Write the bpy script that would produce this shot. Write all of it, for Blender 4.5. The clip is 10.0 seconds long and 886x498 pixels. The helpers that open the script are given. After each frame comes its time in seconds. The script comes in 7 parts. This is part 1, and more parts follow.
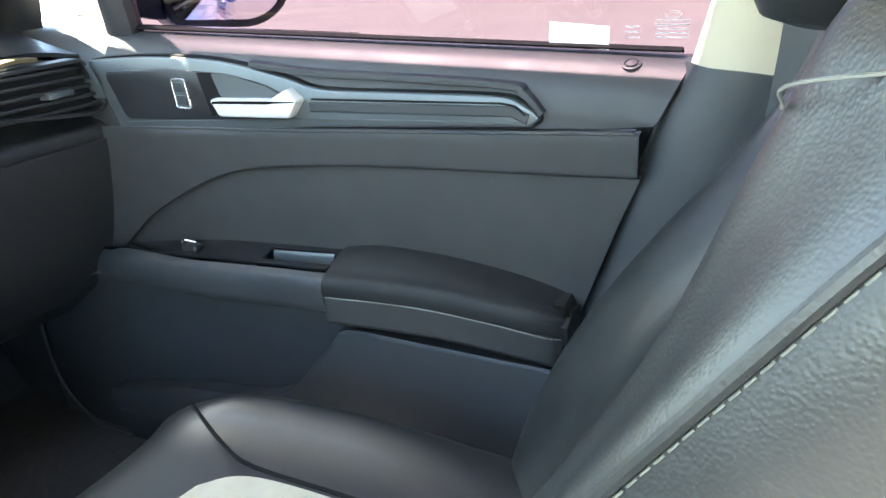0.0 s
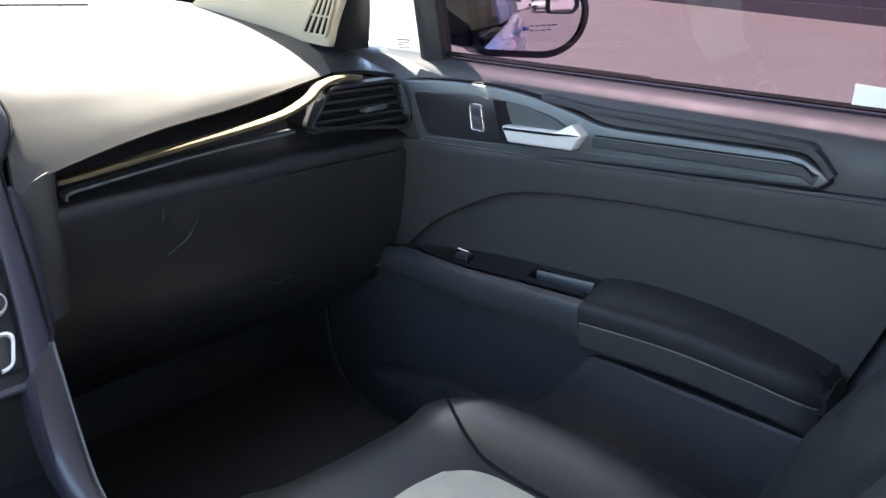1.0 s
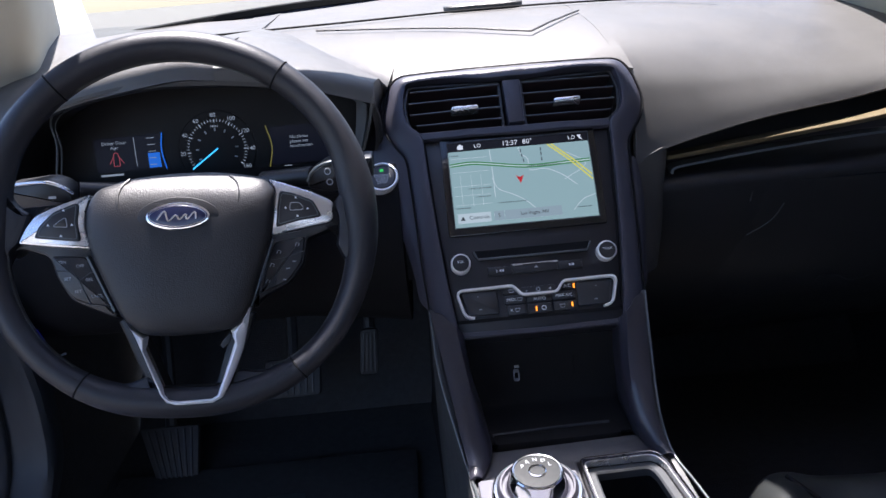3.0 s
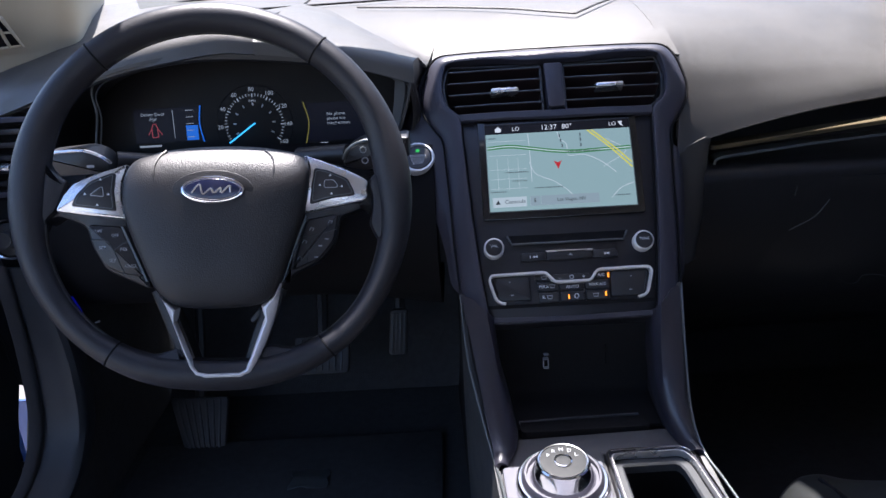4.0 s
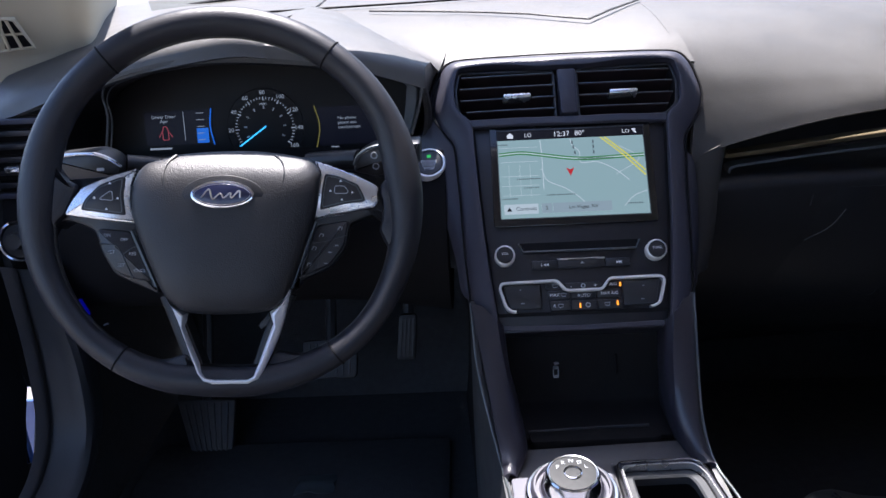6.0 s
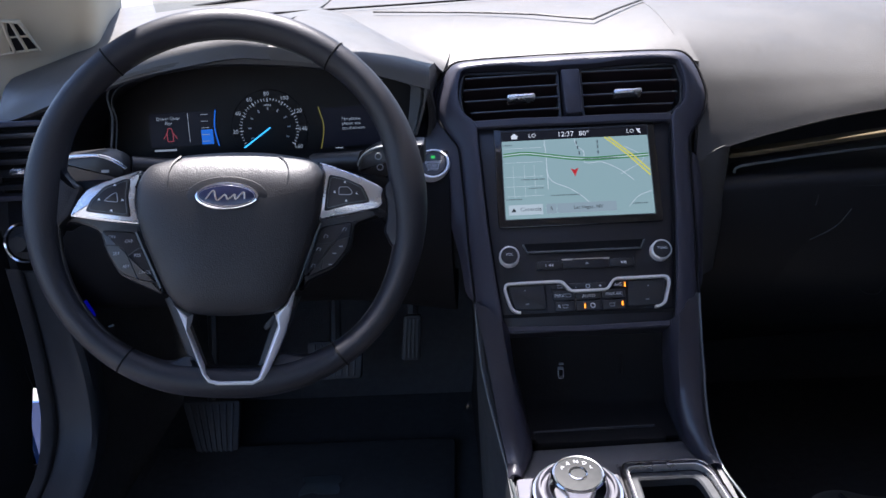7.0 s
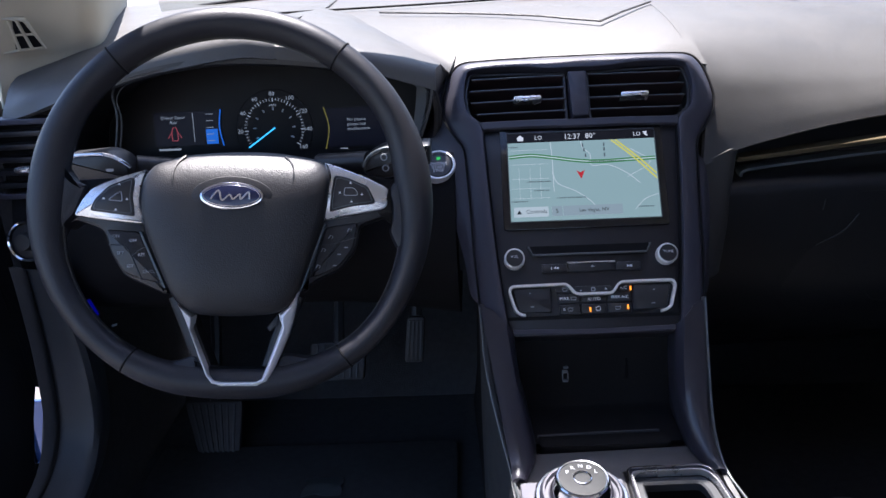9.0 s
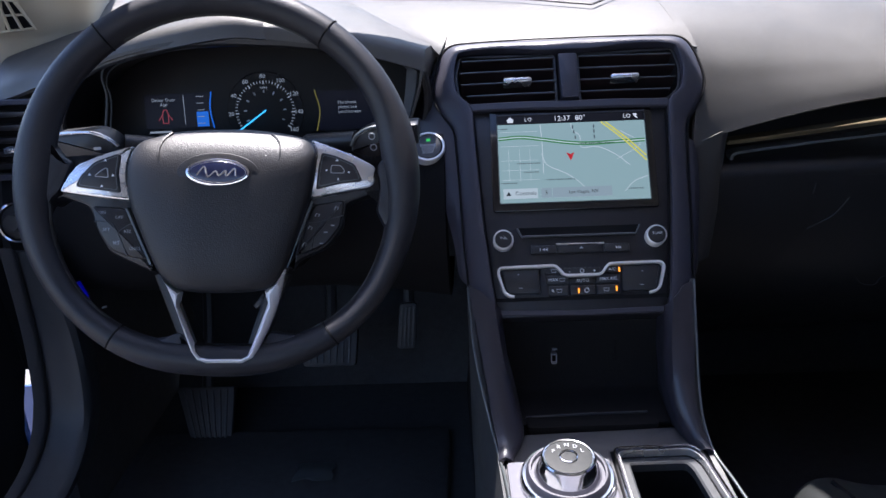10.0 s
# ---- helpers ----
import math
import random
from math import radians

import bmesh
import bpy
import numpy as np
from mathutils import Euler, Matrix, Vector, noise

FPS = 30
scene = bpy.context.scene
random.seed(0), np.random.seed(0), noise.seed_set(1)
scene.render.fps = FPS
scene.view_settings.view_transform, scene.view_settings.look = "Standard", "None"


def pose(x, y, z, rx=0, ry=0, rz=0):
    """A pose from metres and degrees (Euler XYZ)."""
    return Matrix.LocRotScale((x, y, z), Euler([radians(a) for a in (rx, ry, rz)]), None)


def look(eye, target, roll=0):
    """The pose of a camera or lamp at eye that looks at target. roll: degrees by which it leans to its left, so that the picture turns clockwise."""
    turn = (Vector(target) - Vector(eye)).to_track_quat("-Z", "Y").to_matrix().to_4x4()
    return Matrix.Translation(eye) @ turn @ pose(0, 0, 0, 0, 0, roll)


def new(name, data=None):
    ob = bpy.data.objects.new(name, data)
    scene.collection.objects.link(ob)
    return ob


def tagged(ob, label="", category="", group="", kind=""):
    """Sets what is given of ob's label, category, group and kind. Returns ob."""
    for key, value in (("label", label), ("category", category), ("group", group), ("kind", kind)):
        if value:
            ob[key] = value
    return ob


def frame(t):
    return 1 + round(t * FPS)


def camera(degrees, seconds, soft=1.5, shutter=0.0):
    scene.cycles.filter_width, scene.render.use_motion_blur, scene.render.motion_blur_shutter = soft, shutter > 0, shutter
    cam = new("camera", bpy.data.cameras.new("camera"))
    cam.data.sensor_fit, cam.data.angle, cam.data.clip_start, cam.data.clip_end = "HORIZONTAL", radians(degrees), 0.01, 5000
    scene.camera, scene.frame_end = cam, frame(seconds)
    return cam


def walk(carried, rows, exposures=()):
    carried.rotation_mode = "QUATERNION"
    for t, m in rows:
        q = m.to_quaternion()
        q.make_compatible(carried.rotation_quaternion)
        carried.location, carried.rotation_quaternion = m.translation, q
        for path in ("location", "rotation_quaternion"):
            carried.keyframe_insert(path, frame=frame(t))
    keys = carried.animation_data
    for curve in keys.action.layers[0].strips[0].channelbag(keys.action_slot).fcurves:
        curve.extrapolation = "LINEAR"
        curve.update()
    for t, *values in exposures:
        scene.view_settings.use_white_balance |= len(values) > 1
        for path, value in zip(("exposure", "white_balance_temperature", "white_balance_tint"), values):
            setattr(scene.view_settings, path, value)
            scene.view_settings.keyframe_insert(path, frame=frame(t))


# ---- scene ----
cam = camera(59.0, 10.0)

PATH = [
    (0, (-0.009, -0.118, 1.004), (1.617, 0.777, 0.259), -3.6),
    (0.5, (-0.034, -0.119, 1.02), (1.421, 1.057, 0.312), -3.0),
    (1, (-0.057, -0.129, 1.034), (1.207, 1.265, 0.358), -1.7),
    (1.5, (-0.089, -0.149, 1.054), (0.9, 1.46, 0.396), -2.5),
    (2, (-0.1, -0.172, 1.067), (0.511, 1.621, 0.425), -3.0),
    (2.5, (-0.135, -0.19, 1.072), (0.183, 1.683, 0.447), -3.1),
    (3, (-0.129, -0.189, 1.068), (-0.077, 1.696, 0.403), -4.8),
    (4.5, (-0.13, -0.175, 1.065), (-0.171, 1.697, 0.362), -3.3),
    (5, (-0.131, -0.172, 1.068), (-0.175, 1.699, 0.364), -2.9),
    (5.5, (-0.131, -0.171, 1.068), (-0.181, 1.703, 0.37), -2.9),
    (7, (-0.131, -0.17, 1.068), (-0.199, 1.705, 0.374), -3.3),
    (7.5, (-0.132, -0.17, 1.069), (-0.202, 1.705, 0.378), -3.3),
    (8, (-0.132, -0.168, 1.068), (-0.205, 1.707, 0.376), -3.2),
    (8.5, (-0.132, -0.168, 1.069), (-0.209, 1.706, 0.374), -3.1),
    (9, (-0.134, -0.166, 1.067), (-0.208, 1.71, 0.377), -2.9),
    (9.5, (-0.134, -0.164, 1.066), (-0.209, 1.712, 0.376), -2.7),
    (10, (-0.122, -0.171, 1.05), (-0.196, 1.701, 0.351), -2.7),
]
walk(cam, [(t, look(eye, target, roll)) for t, eye, target, roll in PATH],
     exposures=[(0.0, 5.0, 6900, 0), (0.6, 4.65, 6800, 2), (1.0, 4.0, 6500, 8), (1.6, 3.05, 6200, 11), (2.2, 2.5, 6000, 15), (3.2, 2.25, 5900, 18), (10.0, 2.2, 5850, 18)])

# ---- light: midday sun from straight ahead, clear sky ----
SUN_ELEV, SUN_AZ = 69.0, -4.0
world = bpy.data.worlds.new("sky")
scene.world = world
world.use_nodes = True
wn = world.node_tree
sky = wn.nodes.new("ShaderNodeTexSky")
sky.sky_type = "NISHITA"
sky.sun_disc = False
sky.sun_elevation = radians(SUN_ELEV)
sky.sun_rotation = radians(SUN_AZ)
wn.nodes["Background"].inputs["Strength"].default_value = 0.095
wn.links.new(sky.outputs[0], wn.nodes["Background"].inputs["Color"])
sun_data = bpy.data.lights.new("sun", "SUN")
sun_data.energy, sun_data.angle, sun_data.color = 4.3, radians(0.53), (1.0, 0.92, 0.80)
sun = new("sun", sun_data)
_e, _a = radians(SUN_ELEV), radians(SUN_AZ)
sun_dir = Vector((math.sin(_a) * math.cos(_e), math.cos(_a) * math.cos(_e), math.sin(_e)))
sun.matrix_world = look(sun_dir * 30, (0, 0, 0))


# ---- materials ----
def material(name, color, rough=0.5, metal=0.0, vary=0.25, vscale=12.0, bump=0.0, bscale=400.0,
             pattern="noise", coat=0.0, emit=0.0, dust=0.0, spec=0.5, rvar=0.12, sheen=0.0, relief=0.0015):
    """A surface with a slow tone drift, fine grain relief and a little uneven gloss."""
    m = bpy.data.materials.new(name)
    m.use_nodes = True
    nt = m.node_tree
    b = nt.nodes["Principled BSDF"]
    b.inputs["Roughness"].default_value = rough
    b.inputs["Metallic"].default_value = metal
    b.inputs["Specular IOR Level"].default_value = spec
    b.inputs["Coat Weight"].default_value = coat
    b.inputs["Coat Roughness"].default_value = 0.05
    b.inputs["Sheen Weight"].default_value = sheen
    co = nt.nodes.new("ShaderNodeTexCoord")
    n1 = nt.nodes.new("ShaderNodeTexNoise")
    n1.inputs["Scale"].default_value = vscale
    n1.inputs["Detail"].default_value = 6.0
    nt.links.new(co.outputs["Object"], n1.inputs["Vector"])
    ramp = nt.nodes.new("ShaderNodeMix")
    ramp.data_type = "RGBA"
    lo = [c * (1 - vary) for c in color]
    hi = [min(1, c * (1 + vary) + dust) for c in color]
    ramp.inputs["A"].default_value = (*lo, 1)
    ramp.inputs["B"].default_value = (*hi, 1)
    nt.links.new(n1.outputs["Fac"], ramp.inputs["Factor"])
    nt.links.new(ramp.outputs["Result"], b.inputs["Base Color"])
    rm = nt.nodes.new("ShaderNodeMapRange")
    rm.inputs["To Min"].default_value = max(0.02, rough - rvar)
    rm.inputs["To Max"].default_value = min(1.0, rough + rvar)
    n3 = nt.nodes.new("ShaderNodeTexNoise")
    n3.inputs["Scale"].default_value = vscale * 2.7
    n3.inputs["Detail"].default_value = 4.0
    nt.links.new(co.outputs["Object"], n3.inputs["Vector"])
    nt.links.new(n3.outputs["Fac"], rm.inputs["Value"])
    nt.links.new(rm.outputs["Result"], b.inputs["Roughness"])
    if bump:
        bp = nt.nodes.new("ShaderNodeBump")
        bp.inputs["Strength"].default_value = bump
        bp.inputs["Distance"].default_value = relief
        if pattern == "cells":
            tex = nt.nodes.new("ShaderNodeTexVoronoi")
            tex.feature = "DISTANCE_TO_EDGE"
            out = tex.outputs["Distance"]
        elif pattern == "pebble":
            tex = nt.nodes.new("ShaderNodeTexVoronoi")
            tex.feature = "SMOOTH_F1"
            bp.invert = True
            out = tex.outputs["Distance"]
        elif pattern == "weave":
            tex = nt.nodes.new("ShaderNodeTexWave")
            tex.inputs["Distortion"].default_value = 0.6
            out = tex.outputs["Fac"]
        else:
            tex = nt.nodes.new("ShaderNodeTexNoise")
            tex.inputs["Detail"].default_value = 5.0
            out = tex.outputs["Fac"]
        tex.inputs["Scale"].default_value = bscale
        nt.links.new(co.outputs["Object"], tex.inputs["Vector"])
        nt.links.new(out, bp.inputs["Height"])
        nt.links.new(bp.outputs["Normal"], b.inputs["Normal"])
    if emit:
        b.inputs["Emission Color"].default_value = (*color, 1)
        b.inputs["Emission Strength"].default_value = emit
    return m


def pane_material(name, tint, gloss=0.07):
    m = bpy.data.materials.new(name)
    m.use_nodes = True
    nt = m.node_tree
    nt.nodes.remove(nt.nodes["Principled BSDF"])
    tr = nt.nodes.new("ShaderNodeBsdfTransparent")
    tr.inputs["Color"].default_value = (*tint, 1)
    gl = nt.nodes.new("ShaderNodeBsdfGlossy")
    gl.inputs["Roughness"].default_value = 0.02
    mx = nt.nodes.new("ShaderNodeMixShader")
    mx.inputs[0].default_value = gloss
    nt.links.new(tr.outputs[0], mx.inputs[1])
    nt.links.new(gl.outputs[0], mx.inputs[2])
    nt.links.new(mx.outputs[0], nt.nodes["Material Output"].inputs["Surface"])
    return m


M_PAD = material("dash_pad", (0.054, 0.052, 0.049), 0.50, bump=0.26, bscale=620, pattern="cells", dust=0.02, vscale=7)
M_SOFT = material("soft_plastic", (0.034, 0.036, 0.040), 0.50, bump=0.18, bscale=900, vary=0.18)
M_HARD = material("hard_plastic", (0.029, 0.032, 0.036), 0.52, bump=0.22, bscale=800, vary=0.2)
M_VINYL = material("door_vinyl", (0.024, 0.0245, 0.025), 0.60, bump=0.2, bscale=700, pattern="cells", vary=0.15)
M_BLACK = material("black_plastic", (0.017, 0.017, 0.019), 0.38, bump=0.12, bscale=900, vary=0.3)
# near-black for black parts, and for recesses with their shade put into the colour
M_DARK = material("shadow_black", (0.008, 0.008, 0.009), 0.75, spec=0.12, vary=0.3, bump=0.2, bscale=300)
M_PIANO = material("gloss_black", (0.008, 0.008, 0.010), 0.14, vary=0.3, rvar=0.05, coat=0.3)
M_STACK = material("stack_bezel", (0.040, 0.040, 0.055), 0.42, metal=0.1, spec=0.45, vary=0.12, bump=0.08, bscale=1200)
M_PLATE = material("satin_grey_plate", (0.13, 0.13, 0.15), 0.45, spec=0.2, vary=0.1, bump=0.05, bscale=1200)
M_DIAL = material("dial_face", (0.016, 0.018, 0.019), 0.34, spec=0.25, vary=0.25, vscale=90, bump=0.05, bscale=900)
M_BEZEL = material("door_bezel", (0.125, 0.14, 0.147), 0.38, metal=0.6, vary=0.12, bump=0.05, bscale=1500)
M_SILVER = material("satin_silver", (0.74, 0.74, 0.75), 0.27, metal=0.92, vary=0.06, rvar=0.06)
M_SATIN = material("satin_wheel_trim", (0.78, 0.78, 0.80), 0.36, metal=0.25, vary=0.06, bump=0.04, bscale=1500)
M_SIDE = material("console_side_trim", (0.017, 0.017, 0.026), 0.33, spec=0.6, vary=0.05, bump=0.05, bscale=1200)
M_PANEL = material("control_panel", (0.012, 0.012, 0.016), 0.40, vary=0.2, bump=0.1, bscale=1000)
M_WHITE = material("bright_satin", (0.74, 0.74, 0.73), 0.34, metal=0.35, vary=0.05)
M_WARM = material("warm_satin", (0.18, 0.145, 0.085), 0.42, metal=0.75, vary=0.1)
M_CHROME = material("chrome", (0.78, 0.78, 0.80), 0.10, metal=1.0, vary=0.04, rvar=0.04)
M_LEATHER = material("wheel_leather", (0.0135, 0.0138, 0.018), 0.46, spec=0.45, bump=0.2, bscale=620, pattern="cells", vary=0.25)
M_HUB = material("airbag_cover", (0.017, 0.017, 0.019), 0.45, spec=0.45, bump=0.32, bscale=900, relief=0.0008, pattern="pebble", vary=0.2)
M_SEAT = material("seat_leather", (0.021, 0.023, 0.023), 0.36, spec=0.65, bump=0.2, bscale=900, relief=0.0006, pattern="pebble", vary=0.25)
M_ARM = material("armrest_vinyl", (0.014, 0.015, 0.016), 0.62, spec=0.3, bump=0.14, bscale=900, vary=0.2)
M_FABRIC = material("seat_fabric", (0.62, 0.58, 0.45), 0.9, bump=0.9, bscale=260, pattern="weave", vary=0.2, vscale=60, sheen=0.3)
M_CREAM = material("pillar_cream", (0.45, 0.405, 0.30), 0.75, bump=0.25, bscale=700, vary=0.06)
# unseen roof lining, toned paler than the pillars to bounce light into the cabin
M_LINER = material("headliner_cloth", (0.74, 0.71, 0.65), 0.9, bump=0.3, bscale=900, vary=0.06)
M_TRIM = material("grey_trim", (0.075, 0.075, 0.080), 0.55, bump=0.2, bscale=800, vary=0.15)
M_CARPET = material("carpet", (0.036, 0.036, 0.038), 0.95, bump=1.0, bscale=500, vary=0.5, vscale=80)
M_RUBBER = material("rubber", (0.022, 0.022, 0.024), 0.6, bump=0.2, bscale=500)
M_PAINT = material("blue_paint", (0.035, 0.085, 0.26), 0.25, metal=0.3, coat=0.9, vary=0.05, rvar=0.04)
M_THREAD = material("thread", (0.15, 0.155, 0.14), 0.7, vary=0.1, vscale=200)
M_STICKER = material("sticker", (0.82, 0.83, 0.80), 0.5, vary=0.03)
M_INK = material("white_ink", (0.75, 0.77, 0.80), 0.5, vary=0.03)
M_INKDIM = material("grey_ink", (0.40, 0.42, 0.45), 0.5, vary=0.05)
M_GLASS = pane_material("clear_glass", (0.64, 0.65, 0.60), 0.04)
M_QUARTER = pane_material("grey_tinted_glass", (0.33, 0.33, 0.33), 0.04)
M_TINT = pane_material("pink_tinted_glass", (0.108, 0.080, 0.104), 0.035)
M_FACE = material("dial_face", (0.004, 0.004, 0.005), 0.45, vary=0.2, spec=0.2)
M_REAR = material("rear_side_glass", (0.05, 0.085, 0.20), 0.22, vary=0.15, vscale=3)
M_MIRROR = material("mirror", (0.86, 0.84, 0.90), 0.02, metal=1.0, vary=0.0, rvar=0.0)
M_CONCRETE = material("lot_asphalt", (0.150, 0.143, 0.135), 0.9, bump=0.4, bscale=30, vary=0.18, vscale=0.9)


def glow(name, color, power):
    m = material(name, [c * 0.04 for c in color], 0.35, spec=0.15, vary=0.0, rvar=0.0, emit=power * 0.25)
    m.node_tree.nodes["Principled BSDF"].inputs["Emission Color"].default_value = (*color, 1)
    return m


# ---- building helpers ----
def thing(name, base, label, category, group="", kind=""):
    ob = new(name)
    ob.empty_display_size = 0.05
    ob.location = base
    return tagged(ob, label, category, group, kind)


def part(name, bm, mat, parent=None, label="", sharp=38.0):
    """Links a bmesh as one mesh object under a thing or a part."""
    bmesh.ops.remove_doubles(bm, verts=bm.verts, dist=1e-6)
    bmesh.ops.recalc_face_normals(bm, faces=bm.faces)
    me = bpy.data.meshes.new(name)
    bm.to_mesh(me)
    bm.free()
    me.materials.append(mat)
    me.polygons.foreach_set("use_smooth", [True] * len(me.polygons))
    me.set_sharp_from_angle(angle=radians(sharp))
    ob = new(name, me)
    if parent is not None:
        ob.parent = parent
        if parent.type == "EMPTY":
            ob.matrix_parent_inverse = Matrix.Translation(-parent.location)
    if label:
        ob["label"] = label
    return ob


def tilted(o, degrees):
    """Axes of a leaning face: across, up the face, out of it towards the cabin."""
    c, s = math.cos(radians(degrees)), math.sin(radians(degrees))
    return Matrix(((1, 0, 0, o[0]), (0, s, -c, o[1]), (0, c, s, o[2]), (0, 0, 0, 1)))


def side(x):
    """Axes of an upright face at x that looks towards the middle of the car: along, up, inwards."""
    s = -1 if x > 0 else 1
    return Matrix(((0, 0, s, x), (1, 0, 0, 0), (0, 1, 0, 0), (0, 0, 0, 1)))


def flat(z):
    return Matrix.Translation((0, 0, z))


FACE = tilted((0, 0.70, 0.78), 34.3)
WHEEL = Matrix.Translation((-0.3592, 0.549, 0.858)) @ Matrix.Rotation(radians(8.3), 4, "Z") @ tilted((0, 0, 0), 21.7) @ Matrix.Rotation(radians(-5.0), 4, "Z")
MM = 0.001


def spline(pts, n, closed=False):
    """Catmull-Rom through the points, n steps a span."""
    pts = [np.array(p, float) for p in pts]
    k = len(pts)
    out = []
    for i in range(k if closed else k - 1):
        if closed:
            a, b, c, d = pts[(i - 1) % k], pts[i], pts[(i + 1) % k], pts[(i + 2) % k]
        else:
            b, c = pts[i], pts[i + 1]
            a = pts[i - 1] if i else 2 * b - c
            d = pts[i + 2] if i + 2 < k else 2 * c - b
        for j in range(n):
            t = j / n
            out.append(0.5 * (2 * b + (c - a) * t + (2 * a - 5 * b + 4 * c - d) * t * t + (3 * b - a - 3 * c + d) * t ** 3))
    if not closed:
        out.append(pts[-1])
    return out


def rounded(pts, r, n=4):
    """A polygon with its corners rounded by r."""
    out = []
    k = len(pts)
    for i in range(k):
        a, b, c = (np.array(pts[j % k], float) for j in (i - 1, i, i + 1))
        la, lc = np.linalg.norm(a - b), np.linalg.norm(c - b)
        p, q = b + (a - b) * min(r / la, 0.48), b + (c - b) * min(r / lc, 0.48)
        for j in range(n + 1):
            t = j / n
            out.append((1 - t) ** 2 * p + 2 * t * (1 - t) * b + t * t * q)
    return out


def inset(pts, d):
    """A closed outline moved inwards by d."""
    k = len(pts)
    area = sum(pts[i][0] * pts[(i + 1) % k][1] - pts[(i + 1) % k][0] * pts[i][1] for i in range(k))
    sg = 1 if area > 0 else -1
    out = []
    for i in range(k):
        a, b, c = (np.array(pts[j % k], float) for j in (i - 1, i, i + 1))
        e, f = b - a, c - b
        e, f = e / (np.linalg.norm(e) + 1e-12), f / (np.linalg.norm(f) + 1e-12)
        nrm = np.array((-(e[1] + f[1]), e[0] + f[0])) * sg
        ln = np.linalg.norm(nrm)
        nrm = nrm / ln if ln > 1e-9 else nrm
        dot = max(0.5, nrm[0] * -e[1] * sg + nrm[1] * e[0] * sg)
        out.append(b + nrm * d / dot)
    return out


def put(bm, M, p, d):
    return bm.verts.new(M @ Vector((p[0], p[1], d)))


def prism(bm, M, pts, d0, d1, bevel=0.0, dome=()):
    """A closed outline on a face, raised from d0 to d1, with a chamfered rim; dome: further (inset, depth) rings."""
    rings = [[put(bm, M, p, d0) for p in pts]]
    if bevel:
        s = 1 if d1 > d0 else -1
        rings.append([put(bm, M, p, d1 - s * bevel) for p in pts])
        rings.append([put(bm, M, p, d1 - s * bevel * 0.3) for p in inset(pts, bevel * 0.3)])
        rings.append([put(bm, M, p, d1) for p in inset(pts, bevel)])
    else:
        rings.append([put(bm, M, p, d1) for p in pts])
    for i, d in dome:
        rings.append([put(bm, M, p, d) for p in inset(pts, i)])
    skin(bm, rings, True)
    bm.faces.new(rings[0])
    bm.faces.new(rings[-1])
    return bm


def skin(bm, rings, closed):
    for a, b in zip(rings, rings[1:]):
        k = len(a)
        for i in range(k if closed else k - 1):
            j = (i + 1) % k
            try:
                bm.faces.new((a[i], a[j], b[j], b[i]))
            except ValueError:
                pass


def sheet(bm, rows, nu=4, nv=4, thick=0.0):
    """A smooth surface through rows of points."""
    rows = [spline(r, nv) for r in rows]
    cols = [spline([r[i] for r in rows], nu) for i in range(len(rows[0]))]
    grid = [[bm.verts.new(Vector(cols[i][j])) for i in range(len(cols))] for j in range(len(cols[0]))]
    skin(bm, grid, False)
    if thick:
        bmesh.ops.recalc_face_normals(bm, faces=bm.faces)
        bmesh.ops.solidify(bm, geom=bm.faces[:], thickness=thick)
    return bm


def band(bm, M, outer, inner, d0, d1, lip=0.0, closed=False, din=None):
    """A frame between two outlines of as many points."""
    din = d1 if din is None else din
    rings = [[put(bm, M, p, d0) for p in outer], [put(bm, M, p, d1 - lip) for p in outer],
             [put(bm, M, np.array(p) * 0.85 + np.array(q) * 0.15, d1) for p, q in zip(outer, inner)],
             [put(bm, M, np.array(p) * 0.15 + np.array(q) * 0.85, din) for p, q in zip(outer, inner)],
             [put(bm, M, p, din - lip) for p in inner], [put(bm, M, p, d0) for p in inner]]
    skin(bm, rings + rings[:1], closed)
    return bm


def ribbon(bm, M, path, w, d0, d1, closed=False, chamfer=0.3):
    """A bar of width w along a path on a face."""
    k = len(path)
    lft, rgt = [], []
    for i in range(k):
        a = np.array(path[i - 1] if (i or closed) else path[i], float)
        b = np.array(path[(i + 1) % k] if (i < k - 1 or closed) else path[i], float)
        t = b - a
        t = t / (np.linalg.norm(t) + 1e-12)
        nrm = np.array((-t[1], t[0])) * w / 2
        lft.append(np.array(path[i], float) + nrm)
        rgt.append(np.array(path[i], float) - nrm)
    c = chamfer
    rings = [[put(bm, M, p, d0) for p in lft], [put(bm, M, p, d1 - c * w * 0.4) for p in lft],
             [put(bm, M, p * (1 - c / 2) + q * c / 2, d1) for p, q in zip(lft, rgt)],
             [put(bm, M, q * (1 - c / 2) + p * c / 2, d1) for p, q in zip(lft, rgt)],
             [put(bm, M, p, d1 - c * w * 0.4) for p in rgt], [put(bm, M, p, d0) for p in rgt]]
    skin(bm, rings + rings[:1], closed)
    if not closed:
        for i in (0, -1):
            bm.faces.new([r[i] for r in rings])
    return bm


